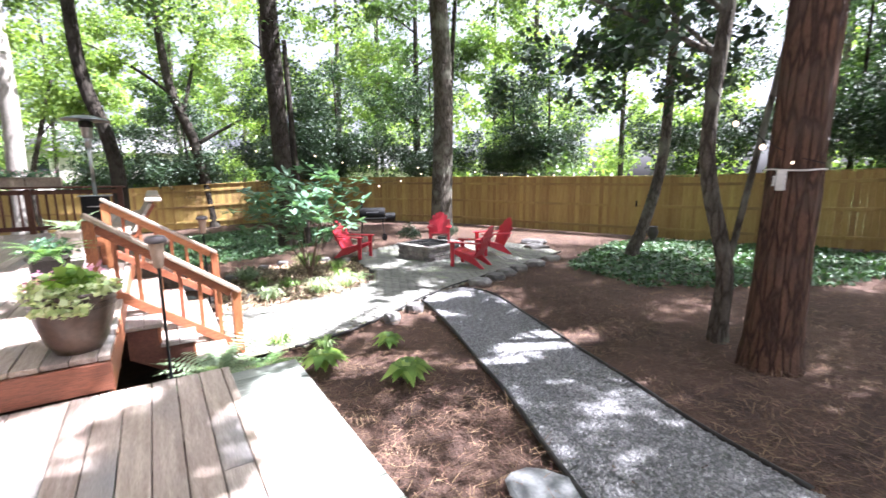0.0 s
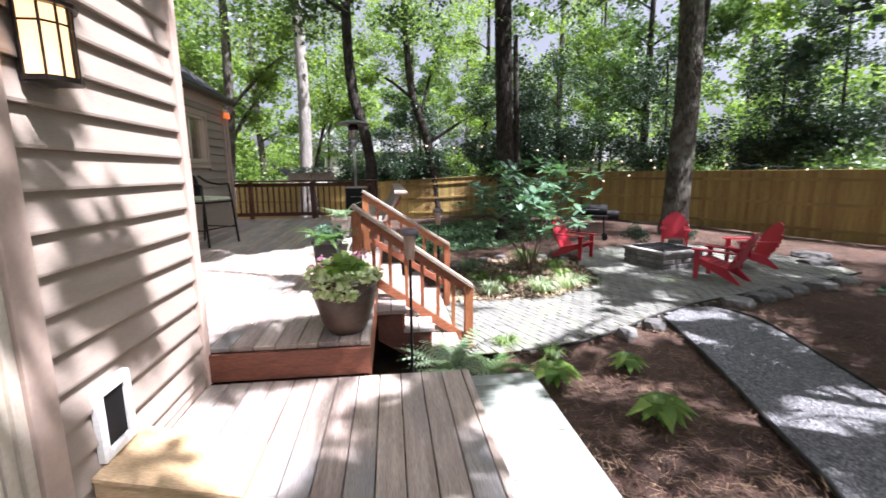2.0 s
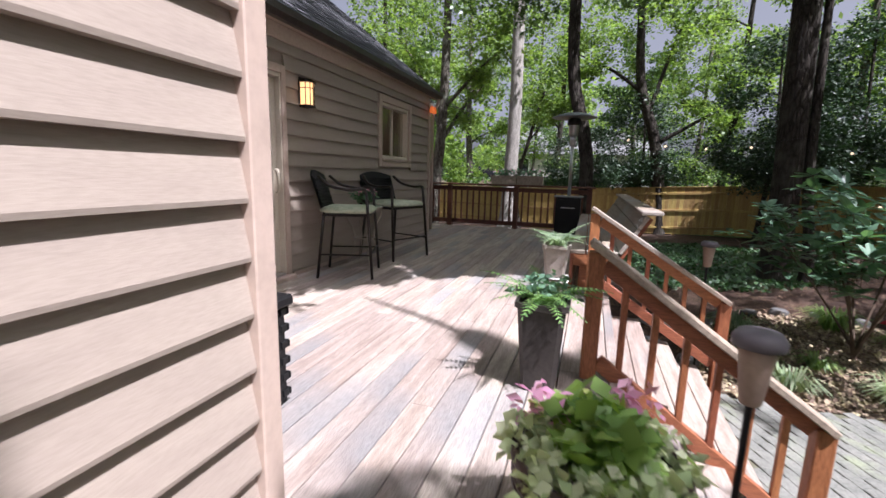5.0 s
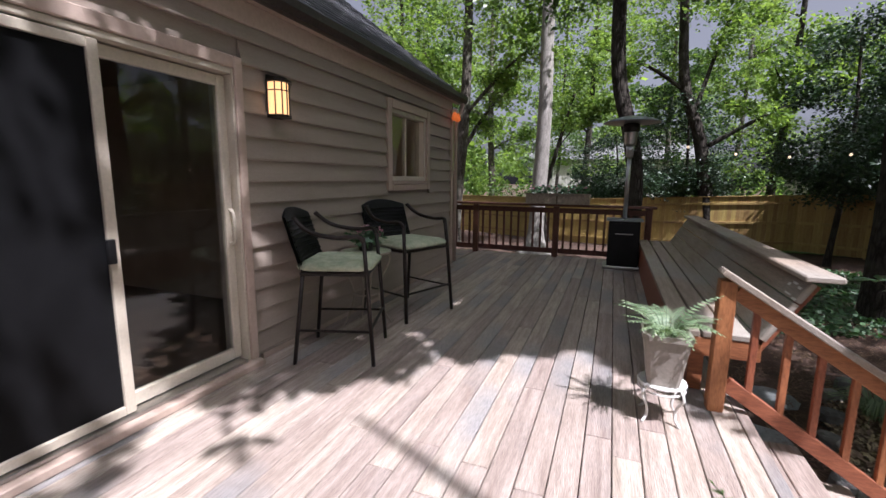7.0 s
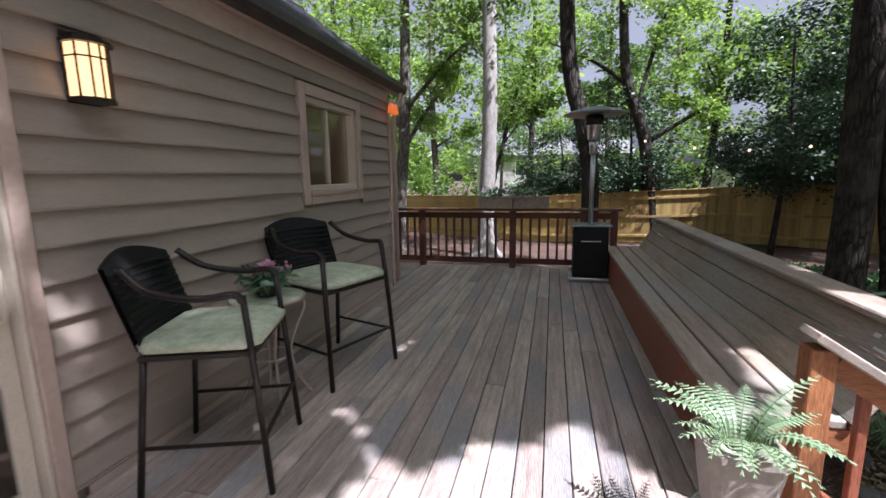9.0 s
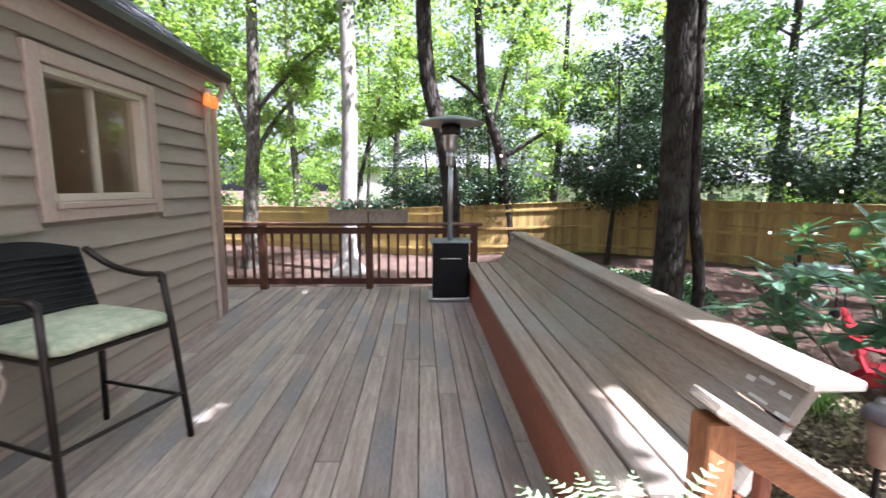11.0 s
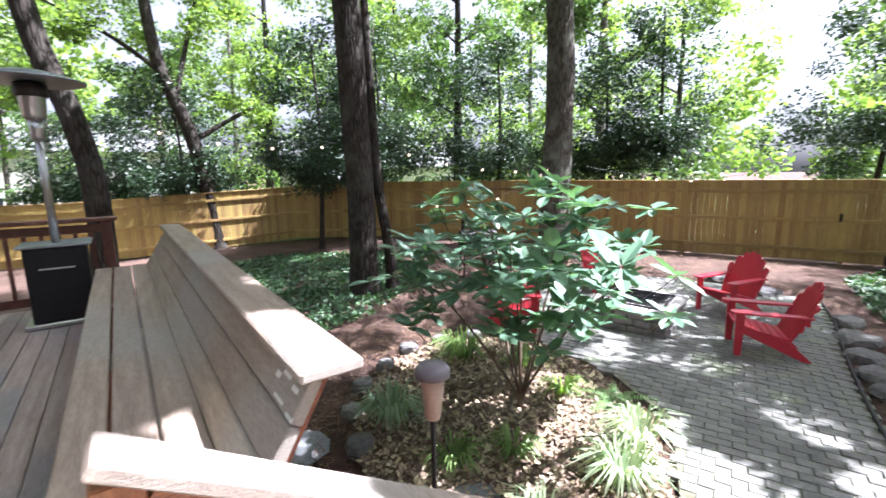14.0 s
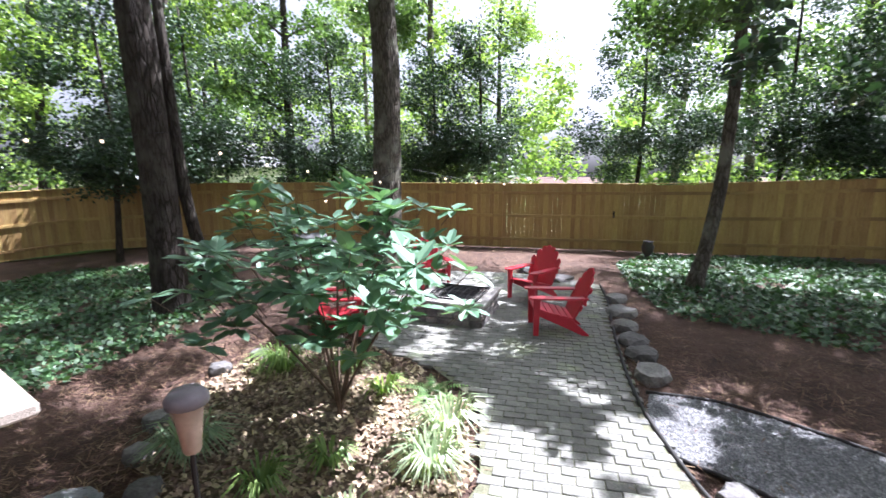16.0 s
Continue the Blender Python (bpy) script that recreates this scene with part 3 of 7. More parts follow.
# ---- decks ----
def boards(parent, x0, x1, y0, y1, z, mat_, w=0.14, gap=0.006, th=0.035, seed=1, along="y", lens=(2.4, 4.8)):
    """Deck boards as pieces of their own, butted at random lengths."""
    rng = random.Random(seed)
    cache = {}
    a0, a1, b0, b1 = (x0, x1, y0, y1) if along == "y" else (y0, y1, x0, x1)
    a = a0
    while a < a1 - 0.02:
        ww = min(w, a1 - a) - gap
        b = b0
        while b < b1 - 0.01:
            L = rng.choice([lens[0], lens[1], (lens[0] + lens[1]) / 2])
            if b == b0:
                L *= rng.uniform(0.35, 1.0)
            L = min(L, b1 - b)
            if b1 - b - L < 0.4:
                L = b1 - b
            L = round(L, 2) if b + L < b1 - 0.01 else b1 - b
            key = (round(ww, 3), round(L, 3))
            if key not in cache:
                sh = Shape()
                if along == "y":
                    sh.box((-ww / 2, -L / 2 + 0.0015, -th), (ww / 2, L / 2 - 0.0015, 0), 0.004)
                else:
                    sh.box((-L / 2 + 0.0015, -ww / 2, -th), (L / 2 - 0.0015, ww / 2, 0), 0.004)
                cache[key] = sh.mesh("board", mat_)
            ob = new("board", cache[key])
            c, d = a + ww / 2, b + L / 2
            zz = z + rng.uniform(-0.0015, 0.0015)
            ob.location = (c, d, zz) if along == "y" else (d, c, zz)
            ob.parent = parent
            b += L
        a += w


LOW = -0.235   # lower deck


def build_decks():
    up = thing("upper_deck", "brown stained wooden deck of long weathered boards", "deck", kind="structure")
    sh = Shape()
    for y in np.arange(3.45, 12.0, 0.6):
        sh.box((-3.45, y - 0.02, -0.22), (-0.36, y + 0.02, -0.04), 0.003)
    part("joists", sh, M_RAIL, up)
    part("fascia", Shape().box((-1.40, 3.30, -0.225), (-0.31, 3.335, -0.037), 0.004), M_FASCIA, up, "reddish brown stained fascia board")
    part("fascia", Shape().box((-0.345, 3.336, -0.26), (-0.31, 12.05, -0.037), 0.004), M_REDX, up, "reddish brown stained fascia board")
    part("fascia", Shape().box((-6.9, 12.052, -0.26), (-0.31, 12.09, -0.037), 0.004), M_RAIL, up)
    for x, y in ((-0.5, 5.6), (-0.5, 8.2), (-0.5, 11.0), (-3.3, 11.9), (-0.42, 3.5)):
        part("post", Shape().box((x - 0.05, y - 0.05, ground_z(x, y) - 0.1), (x + 0.05, y + 0.05, -0.26), 0.004), M_RAIL, up)
    lo = thing("lower_deck", "lower platform of wide sun-bleached brown boards", "deck", kind="structure")
    part("fascia", Shape().box((0.335, -2.5, LOW - 0.2), (0.365, 3.36, LOW - 0.037), 0.004), M_REDX, lo)
    sh = Shape()
    for y in np.arange(-2.3, 3.3, 0.6):
        sh.box((-1.38, y - 0.02, LOW - 0.2), (0.33, y + 0.02, LOW - 0.04), 0.003)
    part("joists", sh, M_RAIL, lo)
    wk = thing("boardwalk", "low edge walkway of pale mossy cross boards", "walkway", kind="structure")
    part("bearer", Shape().box((0.40, -1.5, -0.72), (0.47, 3.4, -0.385), 0.004), M_GREENWOOD, wk)
    part("bearer", Shape().box((0.72, -1.5, -0.72), (0.79, 3.4, -0.385), 0.004), M_GREENWOOD, wk)
    return up, lo, wk


# ---- house ----
W1, W2 = -1.40, -3.62     # outer faces of the two walls
YC, YE = 3.32, 10.5      # the inner corner and the far end of the house
DOOR = (4.42, 6.205, 0.05, 2.10)
WIN = (8.455, 9.47, 1.36, 2.185)
EAVE = 2.64


def lap(parent, face, spans, z, h, cache, axis="y"):
    for a, b in spans:
        if b - a < 0.03:
            continue
        key = (round(b - a, 3), round(h, 3), axis)
        if key not in cache:
            L = b - a
            prof = [(0.0, 0.0), (0.036, 0.0), (0.038, 0.012), (0.006, h + 0.015), (0.0, h + 0.015)]
            sh = Shape()
            sh.prism(prof, 1, 0.0, L)
            cache[key] = sh.mesh("siding_board", M_SIDING, fix=True)
        ob = new("siding_board", cache[key])
        ob.location = (face, a, z)
        ob.parent = parent


def build_house():
    w1 = thing("wall_1", "tan painted lap siding wall beside the lower deck", "house wall", kind="structure")
    sh = Shape().box((W1 - 0.2, -6.0, -0.7), (W1 - 0.004, YC, 3.6), 0.003)
    part("core", sh, M_SIDING, w1)
    w2 = thing("wall_2", "shaded tan lap siding wall along the upper deck", "house wall", kind="structure")
    t = 0.2
    y0, y1, z0, z1 = DOOR
    wy0, wy1, wz0, wz1 = WIN
    core = Shape()
    for a, b, c, d in ((YC, y0, -0.8, EAVE), (y0, y1, -0.8, z0), (y0, y1, z1, EAVE), (y1, wy0, -0.8, EAVE), (wy0, wy1, -0.8, wz0), (wy0, wy1, wz1, EAVE), (wy1, YE, -0.8, EAVE)):
        core.box((W2 - t, a, c), (W2 - 0.004, b, d), 0.0005)
    part("core", core, M_SIDING, w2)
    w3 = thing("wall_3", "tan side wall at the inner corner", "house wall", kind="structure")
    part("core", Shape().box((W2 - 0.2, YC - 0.2, -0.7), (W1 - 0.2, YC - 0.001, 3.6), 0.003), M_SIDING, w3)
    w4 = thing("wall_4", "far gable end wall of the house", "house wall", kind="structure")
    part("core", Shape().prism([(W2, -0.8), (W2, EAVE), (-8.4, 6.39), (-13.0, EAVE), (-13.0, -0.8)], 1, YE - 0.2, YE), M_SIDING, w4, fix=True)
    # corner boards
    for nm, lo, hi in (("corner_trim", (W1 - 0.02, YC - 0.055, LOW), (W1 + 0.05, YC + 0.02, 3.6)), ("corner_trim", (W2 - 0.03, YE - 0.06, 0.0), (W2 + 0.05, YE + 0.02, 2.42))):
        solo(nm, Shape().box(lo, hi, 0.004), M_TRIM, "tan painted vertical corner board", "trim", "structure")
    # trim of a doorway beside the pet door
    solo("door_trim", Shape().box((W1, 1.95, LOW + 0.01), (W1 + 0.05, 2.07, 2.0), 0.004), M_TRIM, "tan painted vertical door casing", "trim", "structure")
    d2 = thing("door_2", "cream framed glass storm door beside the siding", "door", kind="structure")
    for ya, yb, xo in ((1.905, 1.949, 0.034), (1.872, 1.904, 0.018), (1.84, 1.871, 0.03), (0.975, 1.02, 0.034)):
        part("frame", Shape().box((W1 - 0.003, ya, LOW + 0.03), (W1 + xo, yb, 1.96), 0.004), M_CREAM, d2)
    part("stile", Shape().box((W1 - 0.003, 1.73, LOW + 0.06), (W1 + 0.022, 1.838, 1.95), 0.005), M_CREAM, d2)
    part("stile", Shape().box((W1 - 0.003, 1.022, LOW + 0.06), (W1 + 0.022, 1.13, 1.95), 0.005), M_CREAM, d2)
    for za, zb in ((LOW + 0.06, LOW + 0.28), (1.82, 1.95)):
        part("rail", Shape().box((W1 - 0.003, 1.131, za), (W1 + 0.022, 1.729, zb), 0.005), M_CREAM, d2)
    part("pane", Shape().box((W1 - 0.002, 1.131, LOW + 0.281), (W1 + 0.008, 1.729, 1.819), 0.001), M_DARKWIN, d2, "dark reflecting glass")
    part("head_casing", Shape().box((W1, 0.955, 2.001), (W1 + 0.05, 2.07, 2.11), 0.005), M_TRIM, d2)
    part("casing", Shape().box((W1, 0.955, LOW + 0.01), (W1 + 0.05, 0.974, 2.0), 0.004), M_TRIM, d2)
    solo("base_trim", Shape().box((W1, 2.071, LOW + 0.002), (W1 + 0.032, YC - 0.06, LOW + 0.05), 0.004), M_TRIM, "tan painted base board on the deck", "trim", "structure")
    solo("baseboard", Shape().box((W2, DOOR[1] + 0.13, 0.002), (W2 + 0.03, YE - 0.07, 0.05), 0.004), M_TRIM, "tan painted base board on the deck", "trim", "structure")
    # roof over wall 2: slopes up away from the deck
    rf = thing("roof", "dark grey asphalt shingle roof with a deep eave", "roof", kind="structure")
    ex, ez, run, rise = W2 + 0.09, EAVE + 0.02, 4.87, 3.8
    sl = Shape()
    sl.prism([(ex, ez), (ex, ez + 0.05), (ex - run, ez + rise + 0.05), (ex - run, ez + rise)], 1, YC - 0.05, YE + 0.3)
    part("roof_deck", sl, M_GUTTER, rf, fix=True)
    ang = math.degrees(math.atan2(rise, run))
    cache = {}
    rng = random.Random(5)
    for r in range(30):
        for k in range(18):
            w = 0.40
            yy = YC - 0.05 + k * w + (r % 2) * 0.2
            if yy + w > YE + 0.32:
                continue
            if "s" not in cache:
                cache["s"] = Shape().box((-0.30, 0.004, 0), (0.0, w - 0.004, 0.012), 0.002).mesh("shingle", M_SHINGLE)
            ob = new("shingle", cache["s"])
            d = 0.02 + r * 0.145
            ob.matrix_world = pose(ex - d * math.cos(radians(ang)), yy, ez + 0.055 + d * math.sin(radians(ang)), 0, ang - 2.5, 0)
            ob.parent = rf
    part("roof_vent", Shape().tube([(-4.6, 8.0, 3.2), (-4.6, 8.0, 3.75)], 0.045, 10), M_BLACK, rf)
    solo("soffit", Shape().box((W2, YC, EAVE - 0.07), (ex - 0.006, YE + 0.28, EAVE - 0.045), 0.003), M_TRIM, "tan painted soffit under the eave", "soffit", "structure")
    solo("frieze_board", Shape().box((W2, YC, 2.42), (W2 + 0.032, YE, EAVE - 0.073), 0.004), M_TRIM, "tan painted frieze board under the eave", "trim", "structure")
    g = thing("gutter", "dark brown rain gutter along the eave", "gutter", kind="structure")
    prof = [(ex + dx, EAVE + dz) for dx, dz in ((-0.005, -0.07), (0.06, -0.07), (0.09, -0.02), (0.09, 0.04), (0.08, 0.04), (0.08, -0.015), (0.055, -0.058), (0.005, -0.058), (0.005, 0.04), (-0.005, 0.04))]
    part("trough", Shape().prism(prof, 1, YC, YE + 0.32), M_GUTTER, g, fix=True)
    part("downspout", Shape().tube(smooth_line([(W2 + 0.12, YE + 0.22, EAVE - 0.06), (W2 + 0.12, YE + 0.2, EAVE - 0.16), (W2 + 0.08, YE + 0.08, EAVE - 0.34), (W2 + 0.07, YE + 0.06, 2.1)], 4) + [Vector((W2 + 0.07, YE + 0.06, 0.05))], 0.032, 8), M_TRIM, g, "tan downspout", smooth=True)
    # orange eave light at the corner
    fl = thing("flood_light", "twin eave flood light with orange bulbs", "outdoor light", at=(W2 + 0.10, YE - 0.10, 2.40))
    part("base", Shape().lathe([(0.05, 0.04), (0.05, 0.0), (0.035, -0.02)], n=16), M_WHITE, fl)
    for s in (-1, 1):
        part("bulb", Shape().lathe([(0.02, 0), (0.03, -0.02), (0.045, -0.08), (0.04, -0.11), (0.015, -0.125)], at=(0.03, s * 0.07, -0.015), n=14), M_ORANGE, fl, "orange bulb", smooth=True)
    # other house volumes that close the place behind
    solo("roof_2", Shape().prism([(W1 + 0.35, 3.6), (W1 + 0.35, 3.7), (-6.0, 6.4), (-6.0, 6.3)], 1, -6.2, YC + 0.25), M_SHINGLE, "dark shingle roof above the tall wall", "roof", "structure", fix=True)
    solo("wall_back", Shape().box((-6.2, -6.2, -0.7), (W1 - 0.2, -6.0, 3.6), 0.003), M_SIDING, "tan back wall of the house", "house wall", "structure")
    return w1, w2


def siding(w1, w2):
    cache = {}
    h = 0.148
    z = -0.11
    lap(w1, W1, [(2.075, YC - 0.056)], LOW + 0.052, z - LOW - 0.052, cache)
    while z < 3.4:
        spans = [(2.075, YC - 0.056)] if z < 2.05 else [(-1.5, YC - 0.056)]
        lap(w1, W1, spans, z, h, cache)
        if z < 2.05:
            lap(w1, W1, [(-3.0, 0.95)], z, h, cache)
        z += h
    z = 0.07
    y0, y1, z0, z1 = DOOR[0] - 0.085, DOOR[1] + 0.075, -0.1, DOOR[3] + 0.085
    wy0, wy1, wz0, wz1 = WIN[0] - 0.105, WIN[1] + 0.105, WIN[2] - 0.13, WIN[3] + 0.105
    h = 0.16
    lap(w2, W2, [(YC, y0), (y1, YE - 0.061)], 0.052, 0.015, cache)
    while z < 2.40:
        hh = min(h, 2.417 - z)
        cuts = []
        if z < z1 - 0.02 and z + h > z0:
            cuts.append((y0, y1))
        if z + h > wz0 + 0.04 and z < wz1 - 0.04:
            cuts.append((wy0, wy1))
        a, spans = YC, []
        for c, d in cuts:
            spans.append((a, c))
            a = d
        spans.append((a, YE - 0.061))
        lap(w2, W2, spans, z, hh, cache)
        z += h


def build_sliding_door():
    y0, y1, z0, z1 = DOOR
    d = thing("door_1", "cream framed sliding glass patio door with insect screen", "sliding door", kind="structure")
    x = W2
    for nm, lo, hi in (("casing", (x, y0 - 0.08, 0.0), (x + 0.03, y0, z1 + 0.08)), ("casing", (x, y1, 0.0), (x + 0.03, y1 + 0.07, z1 + 0.08)), ("casing", (x, y0 + 0.001, z1), (x + 0.03, y1 - 0.001, z1 + 0.08))):
        part(nm, Shape().box(lo, (hi[0] + 0.018, hi[1], hi[2]), 0.006), M_TRIM, d)
    for nm, lo, hi in (("frame", (x - 0.14, y0 + 0.001, z0), (x + 0.035, y0 + 0.03, z1 - 0.001)), ("frame", (x - 0.14, y1 - 0.02, z0), (x + 0.035, y1 - 0.001, z1 - 0.001)),
                       ("frame", (x - 0.14, y0 + 0.031, z1 - 0.04), (x + 0.035, y1 - 0.021, z1 - 0.002))):
        part(nm, Shape().box(lo, hi, 0.005), M_CREAM, d)
    part("sill", Shape().box((x - 0.14, y0 - 0.05, 0.004), (x + 0.12, y1 + 0.06, 0.05), 0.005), M_TRIM, d, "tan painted wooden sill")
    part("track", Shape().box((x - 0.12, y0 + 0.046, 0.052), (x + 0.06, y1 - 0.046, 0.075), 0.004), M_STEEL, d, "metal threshold track")
    ym = 5.35

    def panel(name, a, b, xx, label):
        p = part(name, Shape().box((xx - 0.02, a, 0.08), (xx + 0.02, a + 0.065, z1 - 0.052), 0.005), M_CREAM, d, label)
        for lo, hi in (((xx - 0.02, b - 0.065, 0.08), (xx + 0.02, b, z1 - 0.052)), ((xx - 0.02, a + 0.066, 0.08), (xx + 0.02, b - 0.066, 0.16)), ((xx - 0.02, a + 0.066, z1 - 0.12), (xx + 0.02, b - 0.066, z1 - 0.052))):
            part("rail", Shape().box(lo, hi, 0.005), M_CREAM, p)
        g = part("pane", Shape().box((xx - 0.004, a + 0.066, 0.161), (xx + 0.004, b - 0.066, z1 - 0.121), 0.001), M_PANE, p)
        g.visible_shadow = False
        return p
    fx = panel("panel", ym - 0.04, y1 - 0.022, x - 0.045, "fixed glass door panel")
    panel("panel", y0 + 0.05, ym + 0.03, x - 0.095, "sliding glass door panel")
    sc = part("screen", Shape().box((x + 0.012, y0 + 0.05, 0.085), (x + 0.016, ym + 0.0, z1 - 0.055), 0.001), M_SCREEN, d, "dark insect screen panel")
    for lo, hi in (((x + 0.008, ym - 0.035, 0.08), (x + 0.035, ym + 0.02, z1 - 0.052)), ((x + 0.008, y0 + 0.046, 0.08), (x + 0.035, y0 + 0.09, z1 - 0.052)), ((x + 0.008, y0 + 0.091, 0.08), (x + 0.035, ym - 0.036, 0.13)), ((x + 0.008, y0 + 0.091, z1 - 0.10), (x + 0.035, ym - 0.036, z1 - 0.052))):
        part("screen_frame", Shape().box(lo, hi, 0.004), M_CREAM, sc)
    part("latch", Shape().box((x + 0.036, ym - 0.055, 0.93), (x + 0.06, ym - 0.01, 1.06), 0.008), M_BLACK, sc, "black plastic latch")
    part("handle", Shape().tube(smooth_line([(x - 0.024, y1 - 0.055, 0.92), (x + 0.012, y1 - 0.055, 0.95), (x + 0.012, y1 - 0.055, 1.13), (x - 0.024, y1 - 0.055, 1.16)], 4), 0.012, 8), M_CREAM, fx, "cream pull handle", smooth=True)
    # the dim room behind
    solo("room_floor", Shape().box((-9.0, YC, -0.02), (W2 - 0.2, YE - 0.21, 0.03), 0.002), M_ROOMFLOOR, "dark wooden floor of the room inside", "floor", "structure")
    solo("room_ceiling", Shape().box((-9.0, YC, 2.40), (W2 - 0.2, YE - 0.21, 2.43), 0.002), M_ROOM, "ceiling of the room inside", "ceiling", "structure")
    solo("room_wall", Shape().box((-9.1, YC, 0.0), (-9.0, YE - 0.21, 2.40), 0.002), M_ROOM, "brown back wall of the room inside", "wall", "structure")
    solo("room_partition", Shape().box((-9.0, 7.4, 0.03), (W2 - 0.2, 7.5, 2.40), 0.002), M_ROOM, "brown partition wall inside", "wall", "structure")
    ch = thing("chandelier", "small lit chandelier hanging in the dim room", "chandelier", at=(-6.2, 6.4, 1.85))
    part("stem", Shape().tube([(0, 0, 0), (0, 0, 0.5)], 0.01, 6), M_BRONZE, ch)
    part("ring", Shape().tube([(0.22 * math.cos(a), 0.22 * math.sin(a), -0.02) for a in np.linspace(0, 6.283, 17)], 0.012, 6), M_BRONZE, ch)
    for k in range(5):
        a = k * 1.2566
        part("bulb", Shape().lathe([(0.008, 0), (0.018, 0.02), (0.012, 0.05), (0.003, 0.07)], at=(0.22 * math.cos(a), 0.22 * math.sin(a), 0), n=8), M_BULB, ch, "lit candle bulb")


def build_window():
    y0, y1, z0, z1 = WIN
    w = thing("window_1", "cream framed double pane window with tan casing", "window", kind="structure")
    x = W2
    for lo, hi in (((x, y0 - 0.10, z0 - 0.12), (x + 0.05, y0 - 0.001, z1 + 0.10)), ((x, y1 + 0.001, z0 - 0.12), (x + 0.05, y1 + 0.10, z1 + 0.10)), ((x, y0, z1 + 0.001), (x + 0.05, y1, z1 + 0.10)), ((x, y0, z0 - 0.12), (x + 0.05, y1, z0 - 0.045))):
        part("casing", Shape().box(lo, hi, 0.006), M_TRIM, w)
    part("sill", Shape().box((x, y0 - 0.001, z0 - 0.044), (x + 0.06, y1 + 0.001, z0 - 0.001), 0.006), M_TRIM, w)
    for lo, hi in (((x - 0.1, y0, z0), (x + 0.02, y0 + 0.05, z1)), ((x - 0.1, y1 - 0.05, z0), (x + 0.02, y1, z1)), ((x - 0.1, y0 + 0.051, z0), (x + 0.02, y1 - 0.051, z0 + 0.05)), ((x - 0.1, y0 + 0.051, z1 - 0.05), (x + 0.02, y1 - 0.051, z1)), ((x - 0.08, (y0 + y1) / 2 - 0.018, z0 + 0.051), (x - 0.03, (y0 + y1) / 2 + 0.018, z1 - 0.051))):
        part("frame", Shape().box(lo, hi, 0.005), M_CREAM, w)
    for a, b in ((y0 + 0.051, (y0 + y1) / 2 - 0.019), ((y0 + y1) / 2 + 0.019, y1 - 0.051)):
        p = part("pane", Shape().box((x - 0.06, a, z0 + 0.052), (x - 0.053, b, z1 - 0.052), 0.001), M_PANE, w)
        p.visible_shadow = False
    lamp = thing("ceiling_lamp", "lit ceiling lamp in the bedroom", "ceiling lamp", at=(-4.6, 8.95, 2.395))
    part("shade", Shape().lathe([(0.16, 0.0), (0.16, -0.03), (0.10, -0.08), (0.01, -0.09)], n=24), M_BULB, lamp, smooth=True)
    pl = new("bedroom_light", bpy.data.lights.new("bedroom_light", "POINT"))
    pl.data.energy, pl.data.color, pl.data.shadow_soft_size = 2.0, (1.0, 0.78, 0.5), 0.15
    pl.location = (-4.6, 8.95, 2.2)
    cu = thing("curtain", "tan fabric curtain hanging inside the window", "curtain")
    sh = Shape()
    n = 60
    ys = np.linspace(7.9, 10.1, n)
    top, bot = [], []
    for i, y in enumerate(ys):
        xx = W2 - 1.6 + 0.025 * math.sin(i * 1.1)
        sh.v += [(xx, y, 0.1), (xx, y, 2.3), (xx - 0.008, y, 2.3), (xx - 0.008, y, 0.1)]
    for i in range(n - 1):
        for k in range(4):
            a, b = i * 4 + k, i * 4 + (k + 1) % 4
            sh.f.append((a, a + 4, b + 4, b))
    part("fabric", sh, M_CURTAIN, cu, smooth=True)
    part("rod", Shape().tube([(W2 - 1.6, 7.85, 2.31), (W2 - 1.6, 10.15, 2.31)], 0.014, 8), M_BRONZE, cu)


def wall_lamp(at):
    """A lantern whose front bows out, with bars across amber panes."""
    l = thing("wall_lantern", "lit bronze craftsman wall lantern with amber glass", "wall lamp", "wall lanterns", at=at)
    part("back_plate", Shape().box((0.034, -0.075, -0.135), (0.05, 0.075, 0.17), 0.006), M_BRONZE, l)

    def outline(w, d):
        return [(0.05, -w), (0.05 + d * 0.62, -w), (0.05 + d * 0.9, -w * 0.5), (0.05 + d, 0.0), (0.05 + d * 0.9, w * 0.5), (0.05 + d * 0.62, w), (0.05, w)]
    part("cap", Shape().prism(outline(0.092, 0.135), 2, 0.118, 0.132), M_BRONZE, l, fix=True)
    part("cap_top", Shape().prism(outline(0.07, 0.10), 2, 0.133, 0.155), M_BRONZE, l, fix=True)
    part("base", Shape().prism(outline(0.085, 0.125), 2, -0.13, -0.112), M_BRONZE, l, fix=True)
    part("glass", Shape().prism(outline(0.072, 0.105), 2, -0.111, 0.117), M_LAMPGLASS, l, "glowing amber glass", fix=True)
    for x, y in outline(0.077, 0.112):
        part("bar", Shape().tube([(x, y, -0.112), (x, y, 0.118)], 0.0048, 6), M_BRONZE, l)
    ring = [(x, y, 0.06) for x, y in outline(0.077, 0.112)]
    part("cross_bar", Shape().tube(ring, 0.004, 6), M_BRONZE, l)
    return l


